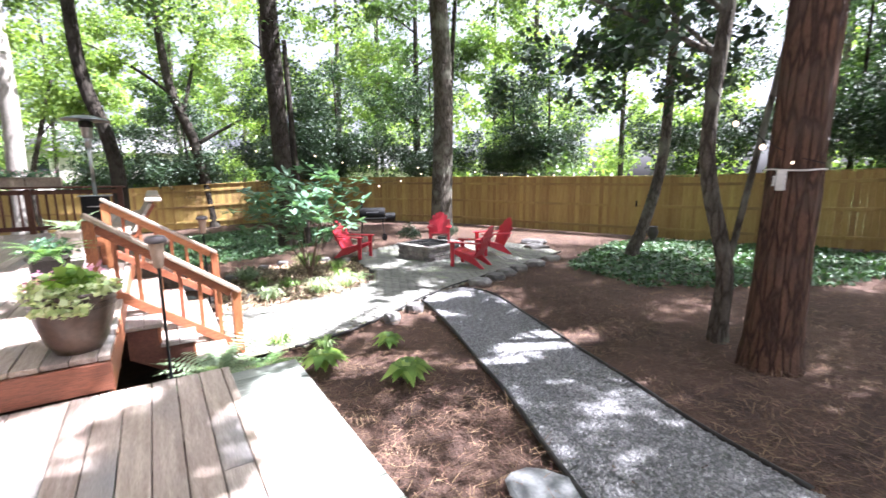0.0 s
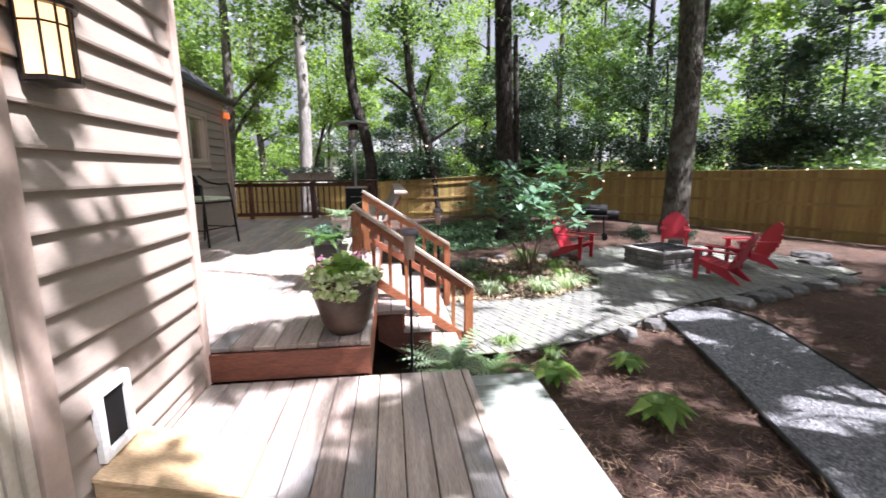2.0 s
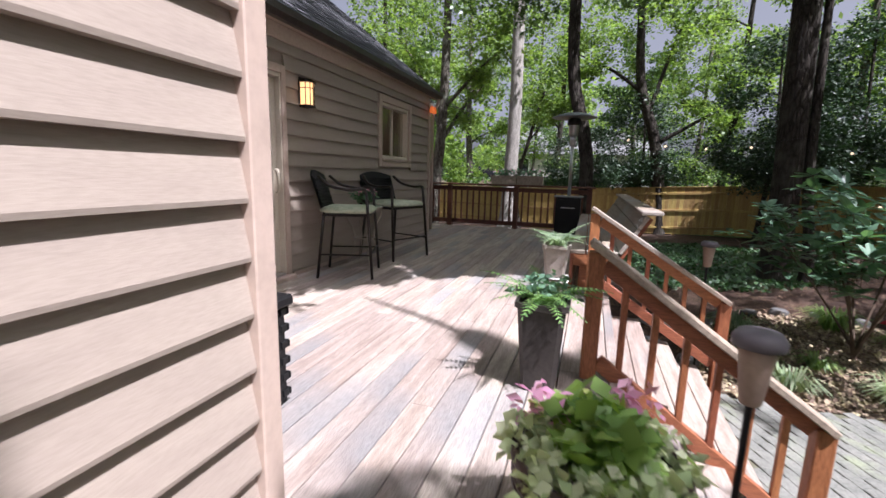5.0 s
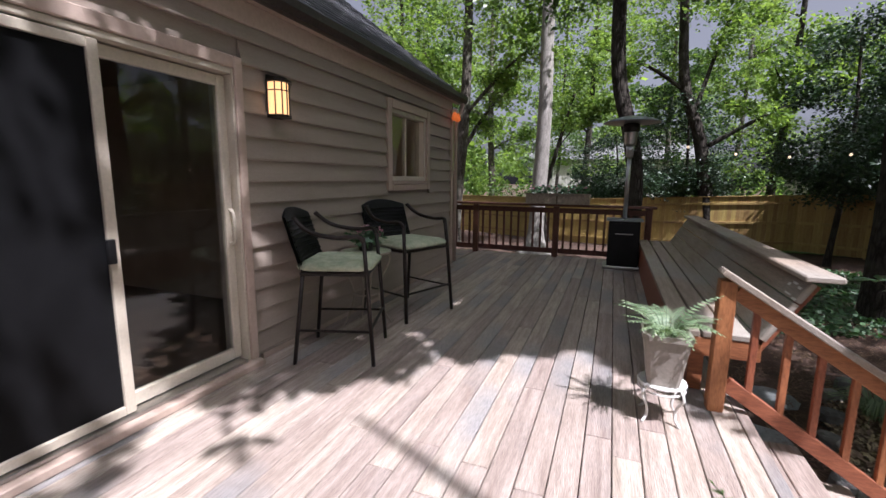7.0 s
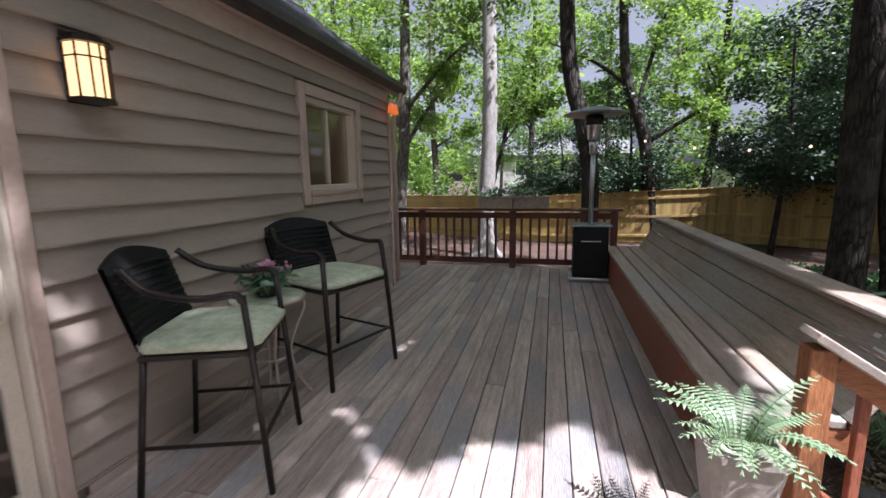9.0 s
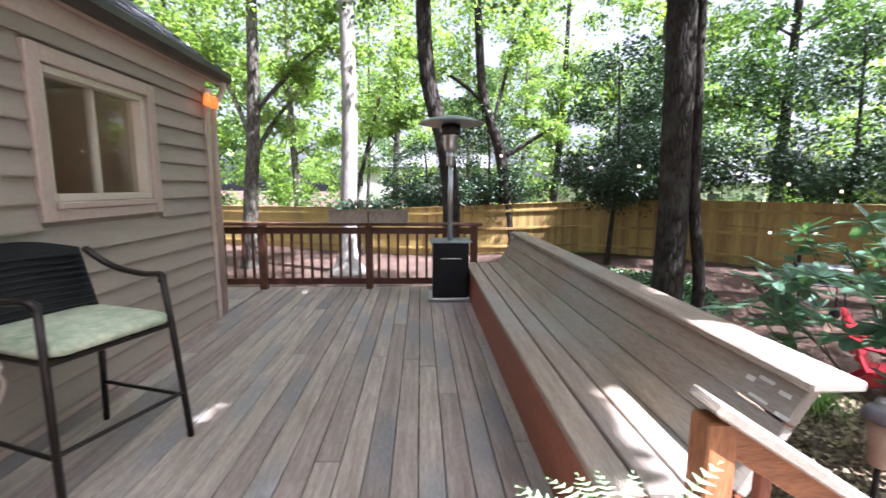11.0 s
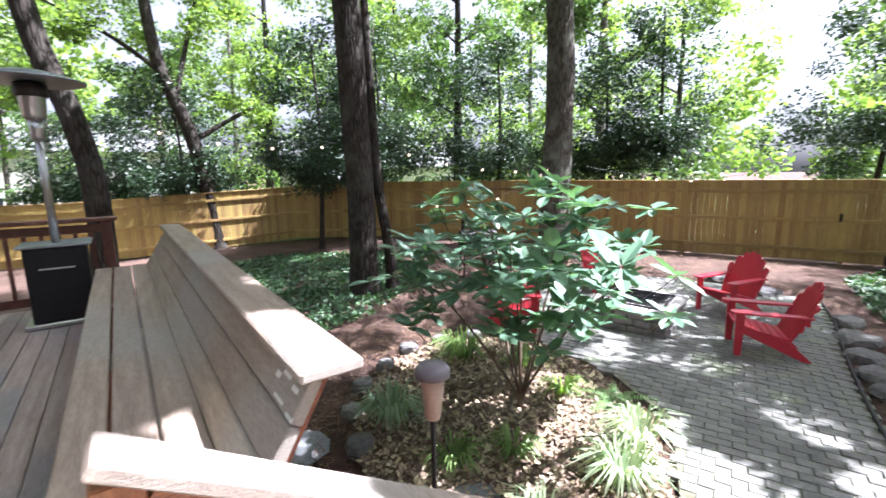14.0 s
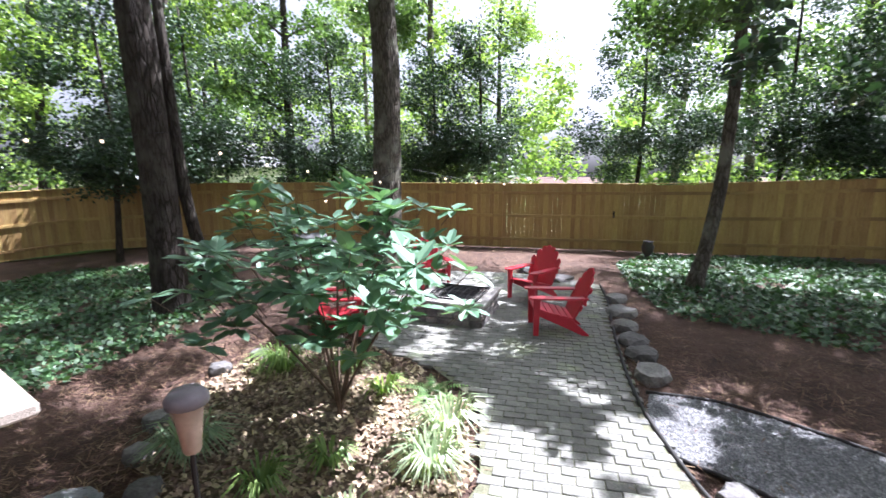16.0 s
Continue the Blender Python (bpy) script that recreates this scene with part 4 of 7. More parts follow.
def build_pet_door():
    p = thing("pet_door", "white framed pet door with a grey flap", "pet door", at=(W1, 2.357, 0.11))
    for lo, hi in (((0.02, -0.115, -0.165), (0.06, -0.075, 0.165)), ((0.02, 0.075, -0.165), (0.06, 0.115, 0.165)), ((0.02, -0.074, 0.115), (0.06, 0.074, 0.165)), ((0.02, -0.074, -0.165), (0.06, 0.074, -0.12))):
        part("frame", Shape().box(lo, hi, 0.008), M_WHITE, p)
    part("flap", Shape().box((0.035, -0.073, -0.119), (0.042, 0.073, 0.114), 0.003), M_SCREEN, p, "grey translucent flap")
    r = thing("pet_ramp", "small plywood ramp below the pet door", "ramp", at=(W1 + 0.04, 2.357, LOW))
    part("ramp_top", Shape().prism([(0.0, 0.155), (0.0, 0.175), (0.56, 0.035), (0.56, 0.015)], 1, -0.19, 0.19), M_PLY, r, fix=True)
    for y in (-0.185, 0.165):
        part("side_panel", Shape().prism([(0.003, 0.003), (0.003, 0.153), (0.55, 0.014), (0.55, 0.003)], 1, y, y + 0.02), M_PLY, r, fix=True)


# ---- stairs and rails ----
def build_stairs():
    st = thing("stairs", "sun-bleached wooden deck stairs down to the patio", "stairs", kind="structure")
    g0 = 0.27
    drop = 0.195
    for k in range(3):
        z = -drop * (k + 1)
        x = -0.305 + g0 * k
        y0 = 4.57
        part("tread", Shape().box((x - 0.02, y0, z - 0.04), (x + 0.13, 6.90, z), 0.005), M_DECK, st)
        part("tread", Shape().box((x + 0.136, y0, z - 0.04), (x + 0.285, 6.90, z), 0.005), M_DECK, st)
        part("riser", Shape().box((x + 0.24, y0 + 0.01, z - drop), (x + 0.262, 6.89, z - 0.041), 0.003), M_REDX, st)
    for y in (4.585, 5.6, 6.85):
        poly = [(-0.30, -0.24), (-0.04, -0.24), (-0.04, -0.435), (0.22, -0.435), (0.22, -0.63), (0.48, -0.63), (0.48, -0.83), (0.25, -0.85), (-0.30, -0.5)]
        part("stringer", Shape().prism(poly, 1, y, y + 0.04), M_RAIL, st, "dark stained stair stringer", fix=True)
    for y in (4.95, 6.80):
        r = thing("stair_rail", "red-brown stained wooden stair handrail with square balusters", "handrail", "stair rails")
        zt = 0.80 if y < 5 else 0.87
        x0, x1 = -0.50, 0.66
        z1 = -0.03 if y < 5 else 0.12
        y1 = y
        for lo, hi in (((x0 - 0.045, y - 0.045, 0.002), (x0 + 0.045, y + 0.045, zt - 0.05)), ((x1 - 0.045, y1 - 0.045, ground_z(x1, y) - 0.03), (x1 + 0.045, y1 + 0.045, z1 - 0.04))):
            part("newel_post", Shape().box(lo, hi, 0.006), M_RED, r)
        ang = math.degrees(math.atan2(zt - z1, x1 - x0))
        L = math.hypot(zt - z1, x1 - x0) + 0.09
        m4 = pose((x0 + x1) / 2, y, (zt + z1) / 2 - 0.02, 0, ang, 0)
        part("cap_rail", Shape().box((-L / 2, -0.07, -0.019), (L / 2, 0.07, 0.019), 0.006, m4), M_BENCH, r, "weathered sloping cap rail")
        m4 = pose((x0 + x1) / 2, y, (zt + z1) / 2 - 0.085, 0, ang, 0)
        part("top_rail", Shape().box((-L / 2 + 0.1, -0.02, -0.045), (L / 2 - 0.1, 0.02, 0.045), 0.005, m4), M_REDX, r)
        m4 = pose((x0 + x1) / 2, y, (zt + z1) / 2 - 0.66, 0, ang, 0)
        part("bottom_rail", Shape().box((-L / 2 + 0.1, -0.02, -0.045), (L / 2 - 0.1, 0.02, 0.045), 0.005, m4), M_REDX, r)
        for k in range(1, 7):
            x = x0 + (x1 - x0) * k / 7
            zz = zt + (z1 - zt) * k / 7
            part("baluster", Shape().box((x - 0.018, y - 0.018, zz - 0.66), (x + 0.018, y + 0.018, zz - 0.1), 0.003), M_RED, r)


def build_railing():
    r = thing("deck_railing", "dark brown stained deck railing with square balusters", "railing", kind="structure")
    y = 11.92
    xs = [-6.5, -5.05, -3.59, -2.09, -0.58]
    for x in xs:
        part("post", Shape().box((x - 0.05, y - 0.05, 0.002), (x + 0.05, y + 0.05, 0.915), 0.005), M_RAIL, r)
    part("cap_rail", Shape().box((-6.6, y - 0.09, 0.92), (-0.47, y + 0.09, 0.96), 0.006), M_RAIL, r)
    for a, b in zip(xs, xs[1:]):
        part("top_rail", Shape().box((a + 0.051, y - 0.02, 0.80), (b - 0.051, y + 0.02, 0.89), 0.004), M_RAIL, r)
        part("bottom_rail", Shape().box((a + 0.051, y - 0.02, 0.07), (b - 0.051, y + 0.02, 0.16), 0.004), M_RAIL, r)
        n = int((b - a) / 0.13)
        for k in range(1, n):
            x = a + (b - a) * k / n
            part("baluster", Shape().box((x - 0.018, y - 0.018, 0.161), (x + 0.018, y + 0.018, 0.799), 0.003), M_RAIL, r)
    b = thing("rail_planter", "long brown wooden planter box resting on the railing", "planter box", at=(-2.085, y, 0.961))
    for lo, hi in (((-0.55, -0.11, 0.0), (-0.01, -0.09, 0.17)), ((0.01, -0.11, 0.0), (0.55, -0.09, 0.17)), ((-0.55, 0.09, 0.0), (0.55, 0.11, 0.17)), ((-0.55, -0.089, 0.0), (-0.53, 0.089, 0.17)), ((0.53, -0.089, 0.0), (0.55, 0.089, 0.17))):
        part("board", Shape().box(lo, hi, 0.004), M_BENCH, b)
    part("rim", Shape().box((-0.57, -0.125, 0.171), (0.57, -0.085, 0.19), 0.004), M_BENCH, b)
    part("soil", Shape().box((-0.529, -0.088, 0.01), (0.529, 0.088, 0.15), 0.003), M_SOIL, b)
    P = np.stack([RNG.uniform(-0.5, 0.5, 420), RNG.uniform(-0.1, 0.1, 420), 0.15 + RNG.uniform(0, 0.16, 420) ** 1.0], 1)
    part("greenery", quads("greenery", leaves(P, 0.07), L_RHODO), L_RHODO, b, "low green trailing plants")
    P = np.stack([RNG.uniform(-0.5, 0.5, 60), RNG.uniform(-0.1, 0.1, 60), 0.24 + RNG.uniform(0, 0.08, 60)], 1)
    tagged(part("blossom_cluster", quads("blossom_cluster", leaves(P, 0.04, 0.9), L_FLOWER), L_FLOWER, b, "small pink flowers"), kind="stuff")


def build_bench():
    b = thing("bench", "long built-in wooden deck bench with slanted plank back", "bench", kind="")
    ya, yb = 7.0, 11.7
    for k in range(3):
        x = -0.72 + k * 0.16
        part("seat_board", Shape().box((x, ya, 0.385), (x + 0.146, yb, 0.425), 0.006), M_BENCH, b)
    part("seat_apron", Shape().box((-0.715, ya + 0.005, 0.003), (-0.68, yb - 0.005, 0.384), 0.004), M_REDX, b, "red-brown seat apron")
    part("seat_end", Shape().box((-0.679, ya + 0.005, 0.26), (-0.23, ya + 0.04, 0.384), 0.004), M_REDX, b, "red-brown seat end board")
    lean = 30
    m4 = pose(-0.235, 0, 0.425, 0, lean, 0)
    for k in range(3):
        part("back_board", Shape().box((-0.02, ya - 0.02, -0.012 + k * 0.149), (0.02, yb, -0.012 + k * 0.149 + 0.142), 0.006, m4), M_BENCH, b)
    q = m4 @ Vector((0, 0, 0.435))
    part("cap_board", Shape().box((q.x - 0.07, ya - 0.07, q.z + 0.012), (q.x + 0.125, yb + 0.02, q.z + 0.05), 0.012), M_BENCH, b, "flat cap board along the bench back")
    for y in (ya + 0.03, ya + 1.5, ya + 3.0, yb - 0.1):
        part("back_support", Shape().box((0.021, y, -0.18), (0.06, y + 0.09, 0.43), 0.004, m4), M_REDX, b)
        part("leg", Shape().box((-0.62, y + 0.02, 0.002), (-0.53, y + 0.11, 0.384), 0.004), M_REDX, b)
    # worn white paint marks on the back
    for k, (y, z, w, h) in enumerate(((7.02, 0.36, 0.05, 0.016), (7.10, 0.375, 0.07, 0.014), (7.18, 0.35, 0.04, 0.02), (6.98, 0.29, 0.06, 0.014), (7.08, 0.30, 0.09, 0.012))):
        part("paint_mark", Shape().box((-0.0225, y, z), (-0.0203, y + w, z + h), 0.0005, m4), M_WHITE, b, "worn white paint mark")


# ---- things on the deck ----
def build_heater():
    h = thing("patio_heater", "tall black and steel mushroom patio heater", "patio heater", at=(-0.965, 11.35, 0.002))
    part("base", Shape().box((-0.29, -0.23, 0), (0.29, 0.23, 0.05), 0.01), M_STEEL, h, "steel base plate")
    part("cabinet", Shape().box((-0.23, -0.19, 0.051), (0.23, 0.19, 0.76), 0.008), M_BLACK, h, "black tank cabinet")
    part("door", Shape().box((-0.19, -0.198, 0.09), (0.19, -0.191, 0.72), 0.004), M_BLACK, h)
    part("handle", Shape().box((-0.13, -0.215, 0.555), (0.13, -0.199, 0.57), 0.004), M_STEEL, h, "steel pull bar")
    part("shelf", Shape().box((-0.27, -0.22, 0.761), (0.27, 0.22, 0.785), 0.006), M_HOOD, h, "grey metal top")
    part("pole", Shape().tube([(0, 0, 0.785), (0, 0, 1.9)], 0.032, 14), M_STEEL, h, "steel pole", smooth=True)
    part("collar", Shape().lathe([(0.05, 1.74), (0.055, 1.76), (0.055, 1.84), (0.065, 1.92)], n=18), M_STEEL, h, smooth=True)
    part("burner", Shape().lathe([(0.07, 1.92), (0.085, 1.95), (0.10, 2.12), (0.105, 2.21), (0.06, 2.22)], n=24), M_STEEL, h, "perforated burner screen", smooth=True)
    part("burner_top", Shape().lathe([(0.115, 2.12), (0.125, 2.14), (0.12, 2.24), (0.05, 2.26)], n=24), M_BRONZE, h, smooth=True)
    part("hood", Shape().lathe([(0.40, 2.255), (0.415, 2.26), (0.41, 2.27), (0.30, 2.31), (0.16, 2.345), (0.05, 2.36), (0.0, 2.36), (0.0, 2.35), (0.16, 2.33), (0.30, 2.295)], n=32), M_HOOD, h, "domed aluminium reflector hood", smooth=True)


def bar_chair():
    c = thing("bar_chair", "black wicker bar stool with arms and pale green cushion", "bar chair", "bar chairs")
    # chair faces +x; seat at 0.72
    for i in (-1, 1):
        part("leg", Shape().tube([(0.20, i * 0.23, 0.96), (0.22, i * 0.24, 0.70), (0.26, i * 0.26, 0.0)], 0.014, 8), M_BRONZE, c, smooth=True)
        part("leg", Shape().tube([(-0.20, i * 0.22, 0.72), (-0.27, i * 0.25, 0.0)], 0.014, 8), M_BRONZE, c, smooth=True)
        part("arm", Shape().tube(smooth_line([(-0.25, i * 0.22, 1.10), (-0.14, i * 0.25, 1.0), (0.04, i * 0.26, 0.96), (0.17, i * 0.245, 0.97), (0.20, i * 0.23, 0.93)], 5), 0.017, 8), M_BRONZE, c, smooth=True)
    sh = Shape()
    prof = []
    for k in range(11):
        u = k / 10
        y = -0.23 + 0.46 * u
        hgt = 1.10 + 0.06 * math.sin(math.pi * u)
        prof.append((y, hgt))
    n = len(prof)
    for x in (-0.02, 0.0):
        for y, hgt in prof:
            sh.v.append((-0.20 + x - 0.03 * math.cos((y / 0.23) * 1.57), y, 0.72))
        for y, hgt in prof:
            sh.v.append((-0.30 + x - 0.04 * math.cos((y / 0.23) * 1.57), y, hgt))
    for s in (0, 2 * n):
        for k in range(n - 1):
            f = (s + k, s + k + 1, s + n + k + 1, s + n + k)
            sh.f.append(f)
    for k in range(n - 1):
        sh.f.append((n + k, n + k + 1, 3 * n + k + 1, 3 * n + k))
    part("backrest", sh, M_WICKER, c, "woven black backrest", smooth=True, fix=True)
    for k in range(1, 10):
        z = 0.74 + k * 0.036
        part("weave", Shape().tube([(-0.205 - 0.1 * (z - 0.72) / 0.38 - 0.035 * math.cos(y / 0.23 * 1.57) + 0.012, y, z) for y in np.linspace(-0.22, 0.22, 7)], 0.008, 5), M_WICKER, c)
    part("seat_frame", Shape().box((-0.22, -0.24, 0.675), (0.23, 0.24, 0.70), 0.008), M_BRONZE, c)
    part("cushion", Shape().lathe([(0.20, 0.701), (0.245, 0.715), (0.25, 0.745), (0.21, 0.772), (0.05, 0.78)], n=24, square=True), M_CUSHION, c, "pale green patterned seat cushion", smooth=True)
    part("footrest", Shape().tube([(0.245, -0.25, 0.28), (0.245, 0.25, 0.28)], 0.011, 8), M_BRONZE, c)
    for i in (-1, 1):
        part("stretcher", Shape().tube([(0.245, i * 0.25, 0.26), (-0.245, i * 0.24, 0.26)], 0.010, 8), M_BRONZE, c)
    return c


def build_bar_set():
    c = bar_chair()
    broad = Matrix.Diagonal((1.12, 1.14, 1.0, 1.0))
    c.matrix_world = pose(-3.12, 6.72, 0.002, 0, 0, 20) @ broad
    copy_thing(c, pose(-3.13, 7.93, 0.002, 0, 0, -20) @ broad)
    t = thing("bistro_table", "tall bistro table with scrolled sand-coloured metal legs", "table", at=(-3.27, 7.33, 0.002))
    part("tabletop", Shape().lathe([(0.21, 0.70), (0.225, 0.705), (0.225, 0.72), (0.20, 0.725)], n=32), M_CUSHION, t, "round pale mosaic top", smooth=False)
    part("rim", Shape().tube([(0.225 * math.cos(a), 0.225 * math.sin(a), 0.71) for a in np.linspace(0, 6.283, 33)], 0.012, 6), M_SAND, t)
    for k in range(4):
        a = radians(45 + 90 * k)
        q = [(0.20, 0.70), (0.23, 0.62), (0.15, 0.45), (0.12, 0.3), (0.17, 0.12), (0.24, 0.0)]
        part("leg", Shape().tube(smooth_line([(r * math.cos(a), r * math.sin(a), z) for r, z in q], 5), 0.010, 8), M_SAND, t, smooth=True)
    part("ring", Shape().tube([(0.125 * math.cos(a), 0.125 * math.sin(a), 0.32) for a in np.linspace(0, 6.283, 25)], 0.008, 6), M_SAND, t)
    f = thing("flower_pot", "small potted plant with pink flowers on the table", "potted plant", at=(-3.27, 7.33, 0.727))
    part("pot", Shape().lathe([(0.06, 0.0), (0.085, 0.09), (0.09, 0.10), (0.08, 0.10), (0.05, 0.09)], n=20), M_POTDARK, f, smooth=True)
    P = clumps([(0, 0, 0.13), (0.07, 0.03, 0.12), (-0.06, -0.04, 0.12), (0.02, -0.09, 0.11), (0.0, 0.09, 0.1)], [0.10] * 5, 70)
    part("foliage", quads("foliage", leaves(P, 0.055), L_RHODO), L_RHODO, f)
    P = clumps([(0.03, 0, 0.2), (0.1, 0.08, 0.17), (-0.06, 0.1, 0.18), (0.0, -0.1, 0.17)], [0.045] * 4, 24)
    tagged(part("blossom_cluster", quads("blossom_cluster", leaves(P, 0.035, 0.9), L_FLOWER), L_FLOWER, f, "pink blossoms"), kind="stuff")


def frond(sh, base, az, L, droop, w=0.055, rise=0.75, n=16, rng=RNG):
    """One fern frond: a bowed midrib with pairs of narrow leaflets; returns leaflet faces."""
    out = []
    d = np.array([math.cos(az), math.sin(az), 0])
    s = np.array([-math.sin(az), math.cos(az), 0])
    pts = []
    for i in range(n + 1):
        u = i / n
        pts.append(np.array(base) + d * L * (0.25 * u + 0.7 * u * u) + np.array([0, 0, L * (rise * u - droop * u * u)]))
    for i in range(1, n + 1):
        u = i / n
        wl = w * L / 0.35 * math.sin(math.pi * min(1, 0.12 + 0.88 * u)) ** 0.7 + 0.006
        t = pts[i] - pts[i - 1]
        for sg in (-1, 1):
            a, b = pts[i - 1], pts[i - 1] * 0.35 + pts[i] * 0.65
            tip = (a + b) / 2 + s * sg * wl + t * 0.6 - np.array([0, 0, 0.15 * wl])
            out.append([a, b, tip * 0.6 + b * 0.4 + t * 0.05, tip])
    sh.tube([tuple(p) for p in pts[::2]], [0.003 * (1 - 0.7 * k / (n // 2)) for k in range(len(pts[::2]))], 4, False)
    return out


def fern(name, label, at, L, count, parent=None, mat_=L_FERN, droop=(0.5, 1.0), seed=1, rise=0.8):
    rng = np.random.default_rng(seed)
    t = parent or thing(name, label, "fern", at=at)
    stems = Shape()
    faces = []
    for k in range(count):
        az = k * 2.399 + rng.uniform(-0.3, 0.3)
        b = (0.03 * math.cos(az), 0.03 * math.sin(az), 0.0) if parent is None else (0.05 * math.cos(az), 0.05 * math.sin(az), at[2])
        faces += frond(stems, b, az, L * rng.uniform(0.65, 1.1), rng.uniform(*droop), rise=rise * rng.uniform(0.8, 1.2))
    part("fronds", quads("fronds", np.array(faces), mat_), mat_, t)
    part("stem", stems, M_STEM, t)
    return t


def pot_plants():
    p = thing("plant_pot", "large round brown glazed pot with lime and variegated plants", "potted plant", at=(-0.49, 3.57, 0.002))
    part("pot", Shape().lathe([(0.125, 0.0), (0.17, 0.08), (0.21, 0.22), (0.228, 0.33), (0.234, 0.385), (0.24, 0.395), (0.234, 0.41), (0.215, 0.405), (0.205, 0.36), (0.05, 0.355)], n=40), M_POTBROWN, p, "brown glazed pot with ribbed rim", smooth=True)
    for z in (0.30, 0.335, 0.37):
        part("rib", Shape().tube([(0.226 * math.cos(a) * (1 + (z - 0.3) * 0.25), 0.226 * math.sin(a) * (1 + (z - 0.3) * 0.25), z) for a in np.linspace(0, 6.283, 33)], 0.006, 6, False), M_POTBROWN, p)
    P = clumps([(0.02, 0.03, 0.47), (-0.05, 0.07, 0.46), (0.07, -0.02, 0.46), (0, -0.06, 0.44)], [0.10, 0.09, 0.09, 0.09], 70)
    part("lime_foliage", quads("lime_foliage", leaves(P, 0.075, 0.8, 1.0), L_LIME), L_LIME, p, "bright lime green leaves")
    cs = [(0.19 * math.cos(a), 0.19 * math.sin(a), 0.41) for a in np.linspace(0, 6.283, 9)[:-1]] + [(-0.1, -0.24, 0.36), (0.03, -0.25, 0.33)]
    P = clumps(cs, [0.085] * 10, 90)
    part("trailing_foliage", quads("trailing_foliage", leaves(P, 0.045, 0.85, 0.8), L_CREAM), L_CREAM, p, "cream and green variegated trailing leaves")
    P = clumps([(-0.16, 0.1, 0.47), (0.1, 0.17, 0.48)], [0.09] * 2, 40)
    part("dark_foliage", quads("dark_foliage", leaves(P, 0.05, 0.5, 0.5), L_FLOWER), L_FLOWER, p, "reddish leaves")
    q = thing("fern_pot", "tall dark square pot with a bushy fern", "potted plant", at=(-0.76, 4.74, 0.002))
    part("pot", Shape().lathe([(0.09, 0.0), (0.125, 0.46), (0.14, 0.47), (0.14, 0.50), (0.122, 0.50), (0.118, 0.46), (0.03, 0.455)], n=24, square=True), M_POTDARK, q)
    fern("", "", (0, 0, 0.48), 0.30, 26, parent=q, mat_=L_FERN, droop=(0.35, 0.9), seed=5, rise=0.8)
    P = clumps([(0.0, 0.02, 0.58), (0.08, 0.06, 0.54), (-0.06, 0.03, 0.54)], [0.11] * 3, 60)
    part("foliage", quads("foliage", leaves(P, 0.05), L_RHODO), L_RHODO, q)
    st = thing("plant_stand", "white painted metal plant stand with scrolled legs", "plant stand", at=(-0.825, 6.57, 0.002))
    part("ring", Shape().tube([(0.125 * math.cos(a), 0.125 * math.sin(a), 0.225) for a in np.linspace(0, 6.283, 29)], 0.009, 6), M_WHITE, st)
    part("ring", Shape().tube([(0.125 * math.cos(a), 0.125 * math.sin(a), 0.19) for a in np.linspace(0, 6.283, 29)], 0.006, 6), M_WHITE, st)
    part("plate", Shape().lathe([(0.118, 0.218), (0.118, 0.226), (0.02, 0.227)], n=24), M_WHITE, st)
    for k in range(4):
        a = radians(45 + 90 * k)
        part("leg", Shape().tube(smooth_line([(r * math.cos(a), r * math.sin(a), z) for r, z in ((0.125, 0.22), (0.15, 0.17), (0.11, 0.10), (0.105, 0.04), (0.14, 0.0))], 4), 0.008, 6), M_WHITE, st, smooth=True)
    gp = thing("square_pot", "grey tapered square pot holding a pale fern", "potted plant", at=(-0.825, 6.57, 0.231))
    part("pot", Shape().lathe([(0.085, 0.0), (0.12, 0.27), (0.13, 0.275), (0.13, 0.305), (0.112, 0.305), (0.108, 0.27), (0.02, 0.265)], n=24, square=True), M_POTGREY, gp)
    fern("", "", (0, 0, 0.28), 0.27, 30, parent=gp, mat_=L_PALE, droop=(0.4, 0.9), seed=9, rise=1.05)


def build_ottoman():
    b = thing("storage_box", "black wicker storage box with a woven lid", "storage box", at=(-2.48, 3.765, 0.002))
    part("body", Shape().box((-0.55, -0.335, 0), (0.55, 0.335, 0.50), 0.02), M_WICKER, b)
    part("lid", Shape().box((-0.58, -0.36, 0.505), (0.58, 0.36, 0.56), 0.025), M_WICKER, b, "dark woven lid")
    sh = Shape()
    for i in range(24):
        for j in range(13):
            if (i + j) % 2 == 0:
                x, y = -0.53 + i * 0.0455, -0.325 + j * 0.05
                sh.box((x, y, 0.559), (x + 0.04, y + 0.042, 0.567), 0.004)
    part("weave", sh, M_WICKER, b)
    sh = Shape()
    for k in range(11):
        z = 0.04 + k * 0.042
        for i in range(24):
            if (i + k) % 2:
                x = -0.53 + i * 0.0455
                sh.box((x, 0.333, z), (x + 0.042, 0.343, z + 0.036), 0.003)
        for j in range(14):
            if (j + k) % 2:
                y = -0.325 + j * 0.047
                sh.box((0.548, y, z), (0.558, y + 0.042, z + 0.036), 0.003)
    part("side_weave", sh, M_WICKER, b)


